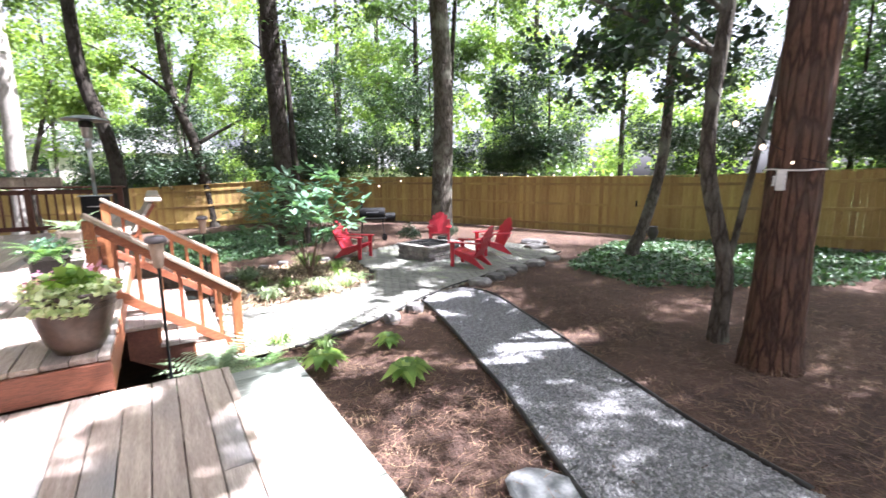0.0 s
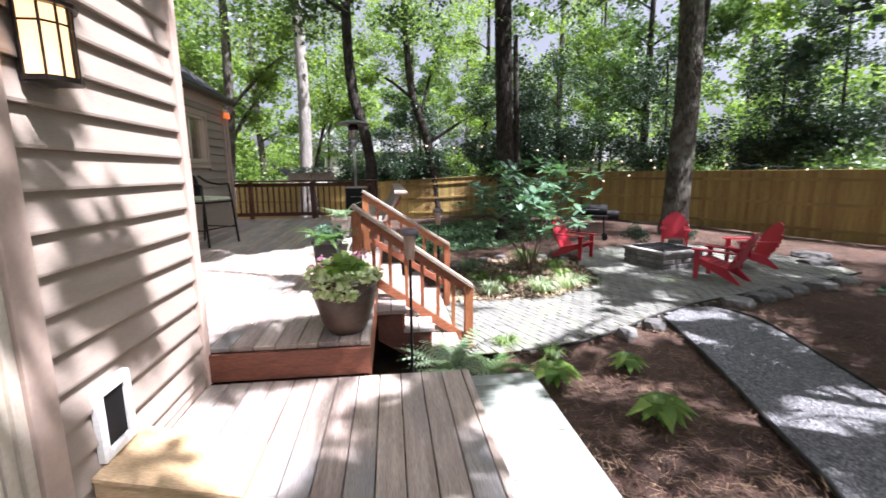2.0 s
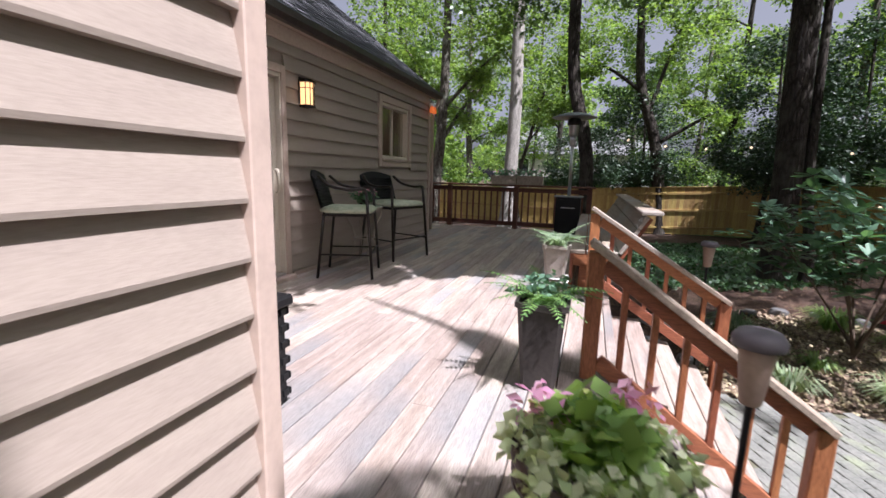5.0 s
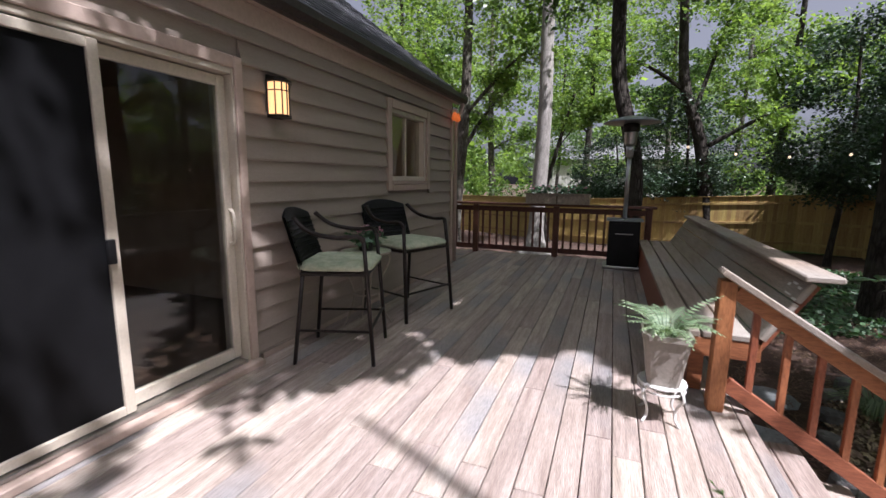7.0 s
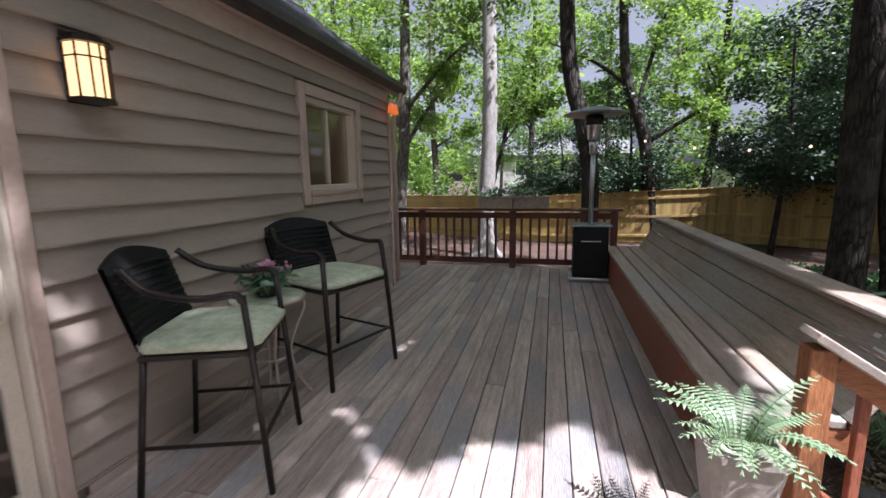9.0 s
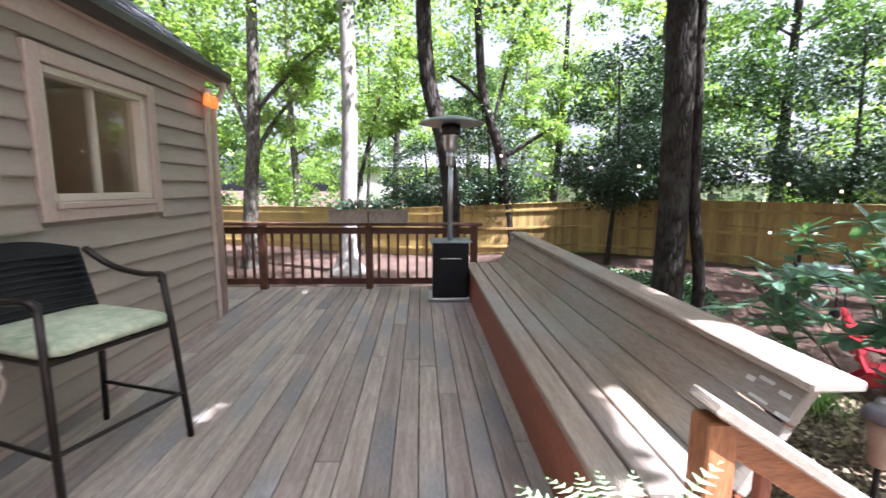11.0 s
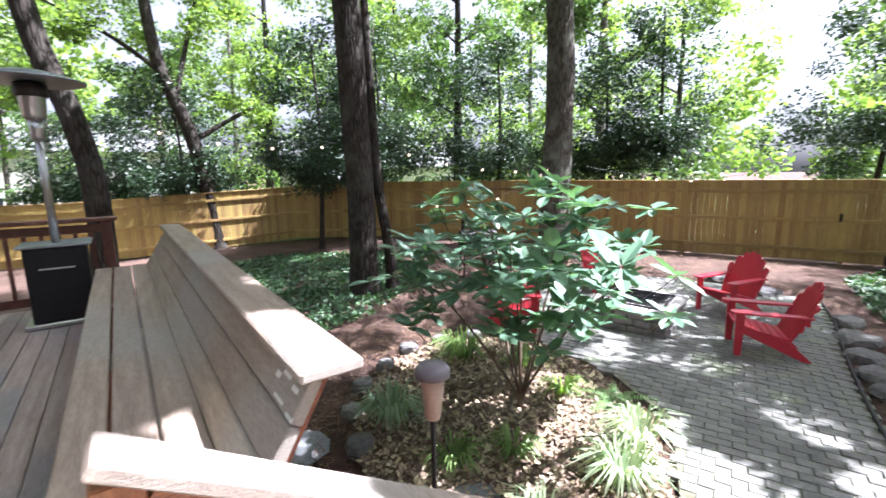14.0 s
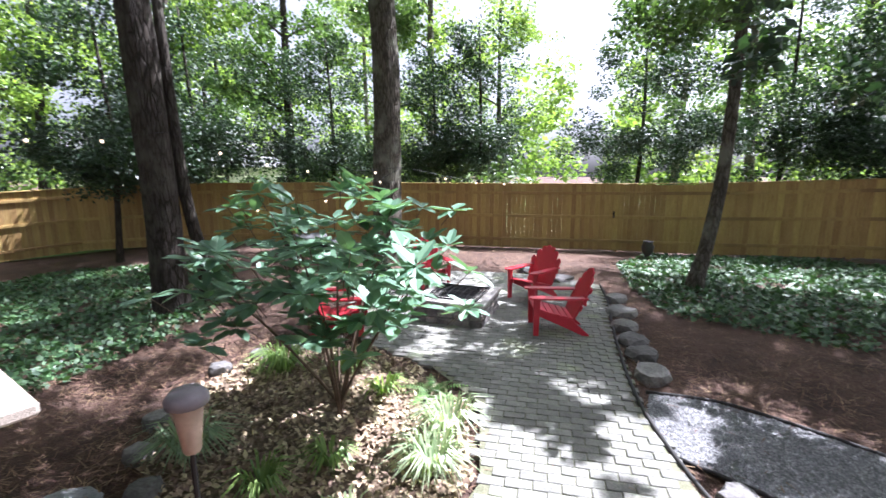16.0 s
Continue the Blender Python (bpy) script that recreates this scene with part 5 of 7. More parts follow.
def solar_light(at, top, group="solar lights"):
    s = thing("solar_light", "tan and grey solar garden lamp on a metal stake", "garden light", group, at=(at[0], at[1], ground_z(*at)))
    h = top - ground_z(*at)
    part("stake", Shape().tube([(0, 0, -0.05), (0, 0, h - 0.24)], 0.012, 8), M_BLACK, s)
    part("body", Shape().lathe([(0.03, h - 0.26), (0.035, h - 0.25), (0.055, h - 0.07), (0.05, h - 0.06)], n=20), M_PLASTIC, s, "tapered tan body", smooth=True)
    part("cap", Shape().lathe([(0.055, h - 0.06), (0.078, h - 0.055), (0.08, h - 0.03), (0.062, h - 0.005), (0.02, h)], n=24), M_PLASTICG, s, "grey domed cap", smooth=True)


# ---- the garden ----
def adirondack():
    c = thing("adirondack_chair", "red plastic adirondack chair on the patio", "garden chair", "adirondack chairs")
    # faces +x
    lean = -24
    mb = pose(-0.22, 0, 0.24, 0, lean, 0)
    n = 7
    for k in range(n):
        y = -0.27 + k * 0.54 / (n - 1)
        top = 0.74 - 0.42 * (y / 0.40) ** 2 * 1.2
        w = 0.0446
        poly = [(y * 0.86 - w * 0.86, 0.0), (y * 0.86 + w * 0.86, 0.0), (y + w, top - 0.03 - 0.02 * abs(y) / 0.27), (y + w * 0.4, top), (y - w * 0.4, top), (y - w, top - 0.03 - 0.02 * abs(y) / 0.27)]
        s = Shape().prism(poly, 0, -0.011, 0.011)
        s.v = [tuple(mb @ Vector(v)) for v in s.v]
        part("back_slat", s, M_CHAIRRED, c, fix=True)
    part("back_rail", Shape().box((-0.035, -0.28, 0.14), (-0.013, 0.28, 0.21), 0.004, mb), M_CHAIRRED, c)
    part("back_rail", Shape().box((-0.035, -0.30, 0.42), (-0.013, 0.30, 0.49), 0.004, mb), M_CHAIRRED, c)
    for k in range(6):
        x = -0.19 + k * 0.095
        z = 0.245 + 0.12 * (x + 0.19) / 0.5
        part("seat_slat", Shape().box((-0.043, -0.26, -0.011), (0.043, 0.26, 0.011), 0.005, pose(x, 0, z, 0, -13, 0)), M_CHAIRRED, c)
    for i in (-1, 1):
        y = i * 0.275
        part("front_leg", Shape().prism([(0.26, 0.0), (0.33, 0.0), (0.345, 0.53), (0.25, 0.53)], 1, y - 0.02, y + 0.02), M_CHAIRRED, c, fix=True)
        part("back_leg", Shape().prism([(-0.45, 0.0), (-0.36, 0.0), (0.27, 0.28), (0.27, 0.38), (-0.2, 0.23)], 1, y * 0.86 - 0.018, y * 0.86 + 0.018), M_CHAIRRED, c, fix=True)
        part("arm", Shape().prism([(-0.40, y - 0.045), (0.22, y - 0.075), (0.37, y - 0.07), (0.40, y - 0.03), (0.40, y + 0.03), (0.37, y + 0.07), (0.22, y + 0.075), (-0.40, y + 0.045)], 2, 0.531, 0.553), M_CHAIRRED, c, fix=True)
        part("arm_bracket", Shape().box((-0.38, y - 0.015, 0.44), (-0.34, y + 0.015, 0.53), 0.004), M_CHAIRRED, c)
    return c


def build_patio_set():
    c = adirondack()
    c.matrix_world = pose(4.14, 10.2, ground_z(4.14, 10.2) + 0.06, 0, 0, -52)
    for x, y, rz in ((6.95, 10.6, 236), (5.80, 7.60, 120), (7.18, 8.5, 166)):
        copy_thing(c, pose(x, y, ground_z(x, y) + 0.06, 0, 0, rz))
    # fire pit
    px, py, pr = 5.70, 9.17, 13.0
    z0 = 0.0
    x0, x1, y0, y1 = -0.55, 0.55, -0.55, 0.55
    f = thing("fire_pit", "square stacked grey stone fire pit with a pale cap", "fire pit", at=(px, py, ground_z(px, py) + 0.03), rz=pr)
    rng = random.Random(3)
    t, hh = 0.20, 0.105
    for course in range(3):
        z = z0 + course * hh
        for side in range(4):
            L = (x1 - x0) if side % 2 == 0 else (y1 - y0) - 2 * t
            u = 0.0
            while u < L - 0.01:
                w = min(L - u, rng.choice([0.2, 0.26, 0.33]))
                if L - u - w < 0.1:
                    w = L - u
                j = rng.uniform(-0.008, 0.008)
                if side == 0:
                    lo, hi = (x0 + u, y0 + j, z), (x0 + u + w, y0 + t, z + hh)
                elif side == 2:
                    lo, hi = (x0 + u, y1 - t, z), (x0 + u + w, y1 + j, z + hh)
                elif side == 1:
                    lo, hi = (x1 - t, y0 + t + u, z), (x1 + j, y0 + t + u + w, z + hh)
                else:
                    lo, hi = (x0 + j, y0 + t + u, z), (x0 + t, y0 + t + u + w, z + hh)
                g = 0.004
                part("stone", Shape().box([v + g for v in lo], [v - g for v in hi], 0.016), M_PITSTONE, f)
                u += w
    zc = z0 + 3 * hh
    for lo, hi in (((x0 - 0.03, y0 - 0.03), (x1 + 0.03, y0 + 0.27)), ((x0 - 0.03, y1 - 0.27), (x1 + 0.03, y1 + 0.03)), ((x0 - 0.03, y0 + 0.275), (x0 + 0.27, y1 - 0.275)), ((x1 - 0.27, y0 + 0.275), (x1 + 0.03, y1 - 0.275))):
        part("cap_stone", Shape().box((*lo, zc), (*hi, zc + 0.055), 0.01), M_CAP, f, "pale cap stone")
    part("ash", Shape().box((x0 + t, y0 + t, z0), (x1 - t, y1 - t, z0 + 0.26), 0.005), M_EDGE, f, "dark ash bed")
    gr = thing("grate", "black metal spark screen lying in the fire pit", "fire pit grate", at=(px, py, ground_z(px, py) + 0.03 + zc + 0.056), rz=pr)
    part("frame", Shape().tube([(0.42 * sx, 0.42 * sy, 0.012) for sx, sy in ((-1, -1), (1, -1), (1, 1), (-1, 1), (-1, -1))], 0.014, 6), M_BLACK, gr)
    for k in range(-6, 7):
        part("bar", Shape().tube([(k * 0.06, -0.41, 0.014), (k * 0.06, 0, 0.05 - abs(k) * 0.004), (k * 0.06, 0.41, 0.014)], 0.007, 5), M_BLACK, gr)
    for k in range(-3, 4):
        part("bar", Shape().tube([(-0.41, k * 0.11, 0.014), (0, k * 0.11, 0.05 - abs(k) * 0.006), (0.41, k * 0.11, 0.014)], 0.007, 5), M_BLACK, gr)


def build_grill():
    z = ground_z(5.95, 13.2)
    g = thing("barrel_grill", "black barrel smoker grill standing on the mulch", "grill", at=(6.0, 13.2, z), rz=-25)
    b = Shape()
    b.tube([(-0.42, 0, 0.85), (-0.40, 0, 0.85), (0.40, 0, 0.85), (0.42, 0, 0.85)], [0.19, 0.215, 0.215, 0.19], 22)
    part("barrel", b, M_BLACK, g, smooth=False)
    part("firebox", Shape().tube([(0.43, 0, 0.74), (0.75, 0, 0.74)], 0.15, 18), M_BLACK, g)
    part("chimney", Shape().tube([(-0.34, 0, 1.03), (-0.34, 0, 1.30)], 0.035, 12), M_BLACK, g)
    part("handle", Shape().tube([(-0.2, -0.24, 0.92), (0.2, -0.24, 0.92)], 0.012, 8), M_STEEL, g)
    part("shelf", Shape().box((-0.45, -0.50, 0.72), (0.45, -0.23, 0.75), 0.006), M_BLACK, g)
    for i in (-1, 1):
        for j in (-1, 1):
            part("leg", Shape().tube([(i * 0.32, j * 0.14, 0.75), (i * 0.38, j * 0.22, 0.0)], 0.016, 8), M_BLACK, g)
    for j in (-1, 1):
        part("wheel", Shape().tube([(0.38, j * 0.23, 0.08), (0.38, j * 0.27, 0.08)], 0.085, 18), M_BLACK, g)


def blades(centre, n, L, spread, rng, w=0.008):
    out = []
    for k in range(n):
        az = rng.uniform(0, 6.283)
        d = np.array([math.cos(az), math.sin(az), 0.0])
        s = np.array([-d[1], d[0], 0.0]) * w
        l = L * rng.uniform(0.6, 1.1)
        b = np.array(centre) + d * rng.uniform(0, spread * 0.25)
        m = b + d * l * 0.35 + np.array([0, 0, l * 0.62])
        t = b + d * l * 0.85 + np.array([0, 0, l * rng.uniform(0.2, 0.55)])
        out.append([b - s, b + s, m + s, m - s])
        out.append([m - s, m + s, t + s * 0.15, t - s * 0.15])
    return out


def grass_tuft(name, label, x, y, n, L, mat_, seed):
    rng = np.random.default_rng(seed)
    t = thing(name, label, "ornamental grass", "grass tufts", at=(x, y, ground_z(x, y)))
    part("grass_clump", quads("grass_clump", np.array(blades((0, 0, 0), n, L, L, rng)), mat_), mat_, t)


def hosta(x, y, r, seed):
    rng = np.random.default_rng(seed)
    t = thing("hosta", "bright lime green hosta clump in the pine straw", "hosta", "hostas", at=(x, y, ground_z(x, y)))
    faces = []
    for k in range(52):
        az = k * 2.399 + rng.uniform(-0.2, 0.2)
        u = (k + 1) / 52
        l = r * (0.5 + 0.6 * u) * rng.uniform(0.8, 1.15)
        d = np.array([math.cos(az), math.sin(az), 0])
        s = np.array([-d[1], d[0], 0]) * l * 0.24
        up = 1.15 - 0.85 * u
        p0 = d * 0.02
        p1 = d * l * 0.5 + np.array([0, 0, l * (0.75 * up + 0.28)])
        p2 = d * l * 1.0 + np.array([0, 0, l * (0.62 * up + 0.02)])
        e = np.array([0, 0, 0.03 * r])
        faces.append([p0, p1 + s + e, p2, p1 - s + e])
    part("leaf_clump", quads("leaf_clump", np.array(faces), L_LIME), L_LIME, t)


def build_shrub():
    x, y = 2.52, 8.55
    z = ground_z(x, y)
    t = thing("rhododendron", "large leafy green rhododendron shrub in the planting bed", "shrub", at=(x, y, z))
    rng = np.random.default_rng(21)
    tips = []
    for k in range(8):
        az = k * 0.785 + rng.uniform(-0.2, 0.2)
        R = rng.uniform(0.5, 1.2)
        h = rng.uniform(1.35, 2.1)
        pts = smooth_line([(0, 0, -0.03), (0.04 * math.cos(az), 0.04 * math.sin(az), 0.2), (0.55 * R * math.cos(az), 0.55 * R * math.sin(az), 0.68 * h), (R * math.cos(az), R * math.sin(az), h)], 4)
        part("branch", Shape().tube(pts, [0.018 * (1 - 0.7 * i / len(pts)) for i in range(len(pts))], 7), M_TWIG, t, smooth=True)
        for j in range(int(len(pts) * 0.65), len(pts)):
            for _ in range(2):
                tips.append(np.array(pts[j]) + rng.normal(size=3) * (0.22, 0.22, 0.13))
    for k in range(85):
        az, R, h = rng.uniform(0, 6.283), 1.3 * math.sqrt(rng.random()), rng.uniform(1.0, 2.25)
        q = (R / 1.35) ** 2 + ((h - 1.5) / 0.8) ** 2
        if q < 1.05:
            tips.append(np.array([R * math.cos(az), R * math.sin(az), h]))
    faces = []
    twigs = Shape()
    for c in tips:
        n = int(rng.integers(6, 10))
        a0 = rng.uniform(0, 6.28)
        tilt = rng.normal(size=2) * 0.3
        for k in range(n):
            az = a0 + k * 6.283 / n
            l = rng.uniform(0.14, 0.24)
            d = np.array([math.cos(az), math.sin(az), rng.uniform(-0.25, 0.35) + tilt[0] * math.cos(az) + tilt[1] * math.sin(az)])
            s = np.array([-math.sin(az), math.cos(az), 0]) * l * 0.25
            e = np.array([0, 0, 0.012])
            faces.append([c + d * 0.015, c + d * l * 0.35 + s + e, c + d * l * 0.8 + s * 0.75 + e, c + d * l])
            faces.append([c + d * 0.015, c + d * l, c + d * l * 0.8 - s * 0.75 + e, c + d * l * 0.35 - s + e])
        twigs.tube([tuple(c - np.array([0, 0, 0.14]) - 0.1 * np.array([c[0], c[1], 0])), tuple(c)], 0.004, 4, False)
    part("leaves", quads("leaves", np.array(faces), L_RHODO), L_RHODO, t)
    tagged(part("twig_growth", twigs, M_TWIG, t), kind="stuff")


def groundcover(name, label, poly, n, size, mat_, lift=0.12):
    P = []
    for x, y in scatter(poly, n):
        h = 0.5 + 0.5 * noise.noise(Vector((x * 1.3, y * 1.3, 3)))
        if h < 0.24:
            continue
        P.append((x, y, ground_z(x, y) + lift * h * (0.4 + 0.8 * RNG.random())))
    solo(name, quads(name, leaves(np.array(P), size, 0.8, 1.6), mat_), mat_, label, "ground cover", "stuff")


def rock(name, label, group, x, y, r, h, seed, m=M_ROCK, lift=0.0):
    rng = random.Random(seed)
    bm = bmesh.new()
    bmesh.ops.create_icosphere(bm, subdivisions=2, radius=1)
    off = Vector((seed * 3.1, seed * 1.7, 0))
    sx = r * rng.uniform(0.85, 1.25)
    for v in bm.verts:
        k = 1 + 0.28 * noise.noise(v.co * 1.6 + off)
        v.co = Vector((v.co.x * k * sx, v.co.y * k * r, max(-0.5, min(0.62, v.co.z * k)) * h))
    me = bpy.data.meshes.new(name)
    bm.to_mesh(me)
    bm.free()
    me.materials.append(m)
    ob = tagged(new(name, me), label, "stone", group)
    ob.matrix_world = pose(x, y, ground_z(x, y) + h * 0.3 + lift, 0, 0, rng.uniform(0, 360))


# ---- fence ----
FENCE = [(14.9, -8.0), (14.6, 3.0), (13.5, 8.4), (12.1, 11.5), (11.0, 15.0), (9.6, 17.3), (7.7, 19.7), (4.9, 22.6), (0.8, 23.2), (-4.0, 24.9), (-9.0, 27.5), (-17.0, 30.5)]


def build_fence():
    f = thing("fence", "new golden pine board privacy fence around the yard", "fence", kind="structure")
    rng = random.Random(11)
    H = 1.98
    cache = {}
    pts = [Vector((x, y, 0)) for x, y in FENCE]
    count = 0
    extra = Shape()
    for a, b in zip(pts, pts[1:]):
        d = b - a
        L = d.length
        n = max(1, math.ceil(L / 0.141))
        ang = math.degrees(math.atan2(d.y, d.x))
        for k in range(n):
            p = a + d * (k + 0.5) / n
            z = ground_z(p.x, p.y)
            m = pose(p.x, p.y, z + rng.uniform(-0.008, 0.008), 0, 0, ang) @ Matrix.Diagonal((L / n / 0.141, 1, 1, 1))
            if p.y > -3 and p.x > -9 and count < 420 and 2 < p.y < 24:
                v = rng.randrange(4)
                if v not in cache:
                    cache[v] = Shape().box((-0.0695 + 0.0006 * v, -0.011, 0.03), (0.0697, 0.011, H), 0.002).mesh("picket", M_FENCE)
                ob = new("picket", cache[v])
                ob.matrix_world = m
                ob.parent = f
                count += 1
            else:
                extra.box((-0.0695, -0.011, 0.03), (0.0695, 0.011, H), 0.003, m)
        segs = max(1, round(L / 2.4))
        for k in range(segs):
            p, q = a + d * k / segs, a + d * (k + 1) / segs
            nrm = Vector((-d.y, d.x, 0)).normalized()
            mid = (p + q) / 2
            if nrm.dot(Vector((2, 8, 0)) - mid) < 0:
                nrm = -nrm
            for hh in (0.3, 1.02, 1.72):
                m = pose(0, 0, 0)
                zp, zq = ground_z(p.x, p.y) + hh, ground_z(q.x, q.y) + hh
                e = (q - p)
                tilt = math.degrees(math.atan2(zq - zp, e.length))
                c = mid + nrm * 0.032
                m = pose(c.x, c.y, (zp + zq) / 2, 0, 0, ang) @ pose(0, 0, 0, 0, -tilt, 0)
                part("rail", Shape().box((-e.length / 2, -0.02, -0.043), (e.length / 2, 0.02, 0.043), 0.004, m), M_FENCE, f)
            c = p - nrm * 0.06
            part("post", Shape().box((c.x - 0.045, c.y - 0.045, ground_z(c.x, c.y) - 0.05), (c.x + 0.045, c.y + 0.045, ground_z(c.x, c.y) + H - 0.05), 0.004), M_FENCE, f)
            zp, zq = ground_z(p.x, p.y) + H + 0.012, ground_z(q.x, q.y) + H + 0.012
            m = pose(mid.x, mid.y, (zp + zq) / 2, 0, 0, ang) @ pose(0, 0, 0, 0, -tilt, 0)
            part("cap_rail", Shape().box((-e.length / 2, -0.05, -0.012), (e.length / 2, 0.05, 0.016), 0.004, m), M_FENCE, f)
    tagged(part("far_pickets", extra, M_FENCE, f), kind="stuff")
    # gate hardware
    hw = thing("gate_latch", "black metal gate latch on the fence", "gate latch", at=(13.38, 8.5, ground_z(13.4, 8.5) + 1.1), rz=12)
    part("plate", Shape().box((-0.012, -0.03, -0.1), (0.0, 0.03, 0.1), 0.003), M_BLACK, hw)
    part("handle", Shape().tube(smooth_line([(0.0, 0, -0.08), (-0.05, 0, -0.05), (-0.05, 0, 0.05), (0.0, 0, 0.08)], 4), 0.012, 8), M_BLACK, hw)


# ---- trees ----
def tree(name, label, base, path, r0, r1, bark, limbs=(), crown=None, leafmat=None, leaf=0.12, per=220, seed=1, n=14, flare=1.5, wob=0.05, low=5.0):
    """A tree: trunk path in offsets from its base, limbs as (start height share, azimuth, length, rise), a crown of leaf clumps."""
    rng = np.random.default_rng(seed)
    x, y = base
    z = ground_z(x, y)
    t = thing(name, label, "tree", at=(x, y, z))
    pts = smooth_line([(0, 0, -0.1), (0, 0, 0.25)] + list(path), 5)
    H = pts[-1].z
    rad = []
    for p in pts:
        u = max(0.0, p.z) / H
        rad.append((r0 + (r1 - r0) * u) * (1 + (flare - 1) * math.exp(-max(0, p.z) / 0.28)))
    part("trunk", Shape().tube(pts, rad, n, wob=wob, seed=seed), bark, t, smooth=True)
    tips = []
    for k, (share, az, L, rise) in enumerate(limbs):
        i = min(len(pts) - 2, next(j for j, v in enumerate(pts) if v.z >= share * H))
        p = pts[i]
        a = radians(az)
        d = Vector((math.cos(a), math.sin(a), 0))
        q = smooth_line([p, p + d * L * 0.35 + Vector((0, 0, L * rise * 0.45)), p + d * L * 0.7 + Vector((rng.uniform(-0.2, 0.2), rng.uniform(-0.2, 0.2), L * rise * 0.8)), p + d * L + Vector((0, 0, L * rise))], 4)
        rr = rad[i] * 0.45
        part("limb", Shape().tube(q, [rr * (1 - 0.8 * j / len(q)) for j in range(len(q))], 8, wob=0.05, seed=seed + k), bark, t, smooth=True)
        tips += [np.array(v) for v in q[len(q) // 3:]]
    if crown is not None and leafmat is not None:
        cs, rs = [], []
        for c in crown:
            cs.append(np.array(c[:3]))
            rs.append(c[3])
        for tp in tips:
            if tp[2] < low:
                continue
            cs.append(tp + rng.normal(size=3) * 0.35)
            rs.append(0.55)
        P = clumps(cs, rs, per, rng)
        # drop the leaves that would shade the SUNNY places
        P = P[~sun_gap(P + np.array([x, y, z]))]
        part("crown", quads("crown", leaves(P, leaf, 0.6, 0.4, rng), leafmat), leafmat, t)
    return t


def cloud(rng, n, cx, cy, z0, z1, R, r=(0.6, 1.1)):
    """Clump centres round an axis, for a crown with an uneven outline."""
    out = []
    for _ in range(n):
        a, q = rng.uniform(0, 6.283), math.sqrt(rng.random())
        u = rng.random()
        w = R * (0.55 + 0.45 * math.sin(math.pi * min(1, u * 1.1)))
        out.append((cx + q * w * math.cos(a), cy + q * w * math.sin(a), z0 + (z1 - z0) * u, rng.uniform(*r)))
    return out


# places kept sunlit by clearing leaves: centre x, y, half widths, height
SUNNY = ((-0.7, 6.1, 0.8, 1.1, 0.0), (-1.85, 5.2, 1.35, 2.1, 0.0), (-1.3, 7.3, 0.11, 0.2, 0.0), (-1.95, 7.7, 0.09, 0.14, 0.0), (-2.75, 8.4, 0.14, 0.2, 0.0), (-2.3, 7.5, 0.08, 0.12, 0.0), (1.7, 5.9, 2.4, 1.25, -0.8), (-0.75, 2.75, 0.6, 0.7, -0.2), (0.62, 2.3, 0.3, 1.0, -0.3), (2.3, 8.1, 1.2, 1.0, -0.9),
         (0.1, 5.4, 0.8, 1.5, -0.3), (0.0, 7.3, 0.35, 0.8, 0.85), (11.2, 7.3, 1.2, 0.5, -0.8), (3.4, 3.2, 0.9, 0.4, -0.7))


def sun_gap(p):
    """Which of the points p stand between the sun and one of the places kept sunlit."""
    hit = np.zeros(len(p), bool)
    for cx, cy, ax, ay, zz in SUNNY:
        s = (p[:, 2] - zz) / SUN_DIR.z
        gx, gy = p[:, 0] - SUN_DIR.x * s, p[:, 1] - SUN_DIR.y * s
        wob = 0.95 + 0.35 * np.sin(3.1 * gx + 1.7 * np.sin(2.3 * gy)) + 0.3 * np.sin(4.7 * gy + 1.3 * np.sin(5.1 * gx)) + 0.2 * np.sin(9.0 * gx + 7.0 * gy)
        hit |= ((gx - cx) / ax) ** 2 + ((gy - cy) / ay) ** 2 < wob
    return hit


# Leaf clumps added high overhead to shade chosen parts of yard and house.
def shade_clumps(rng, n, x0, x1, y0, y1, z0, z1, bx, by, r=(0.5, 0.95)):
    out = []
    while len(out) < n:
        x, y, z = rng.uniform(x0, x1), rng.uniform(y0, y1), rng.uniform(z0, z1)
        out.append((x - bx, y - by, z, rng.uniform(*r)))
    return out


VISTA = 72.0   # the bearing of the open view between the trees


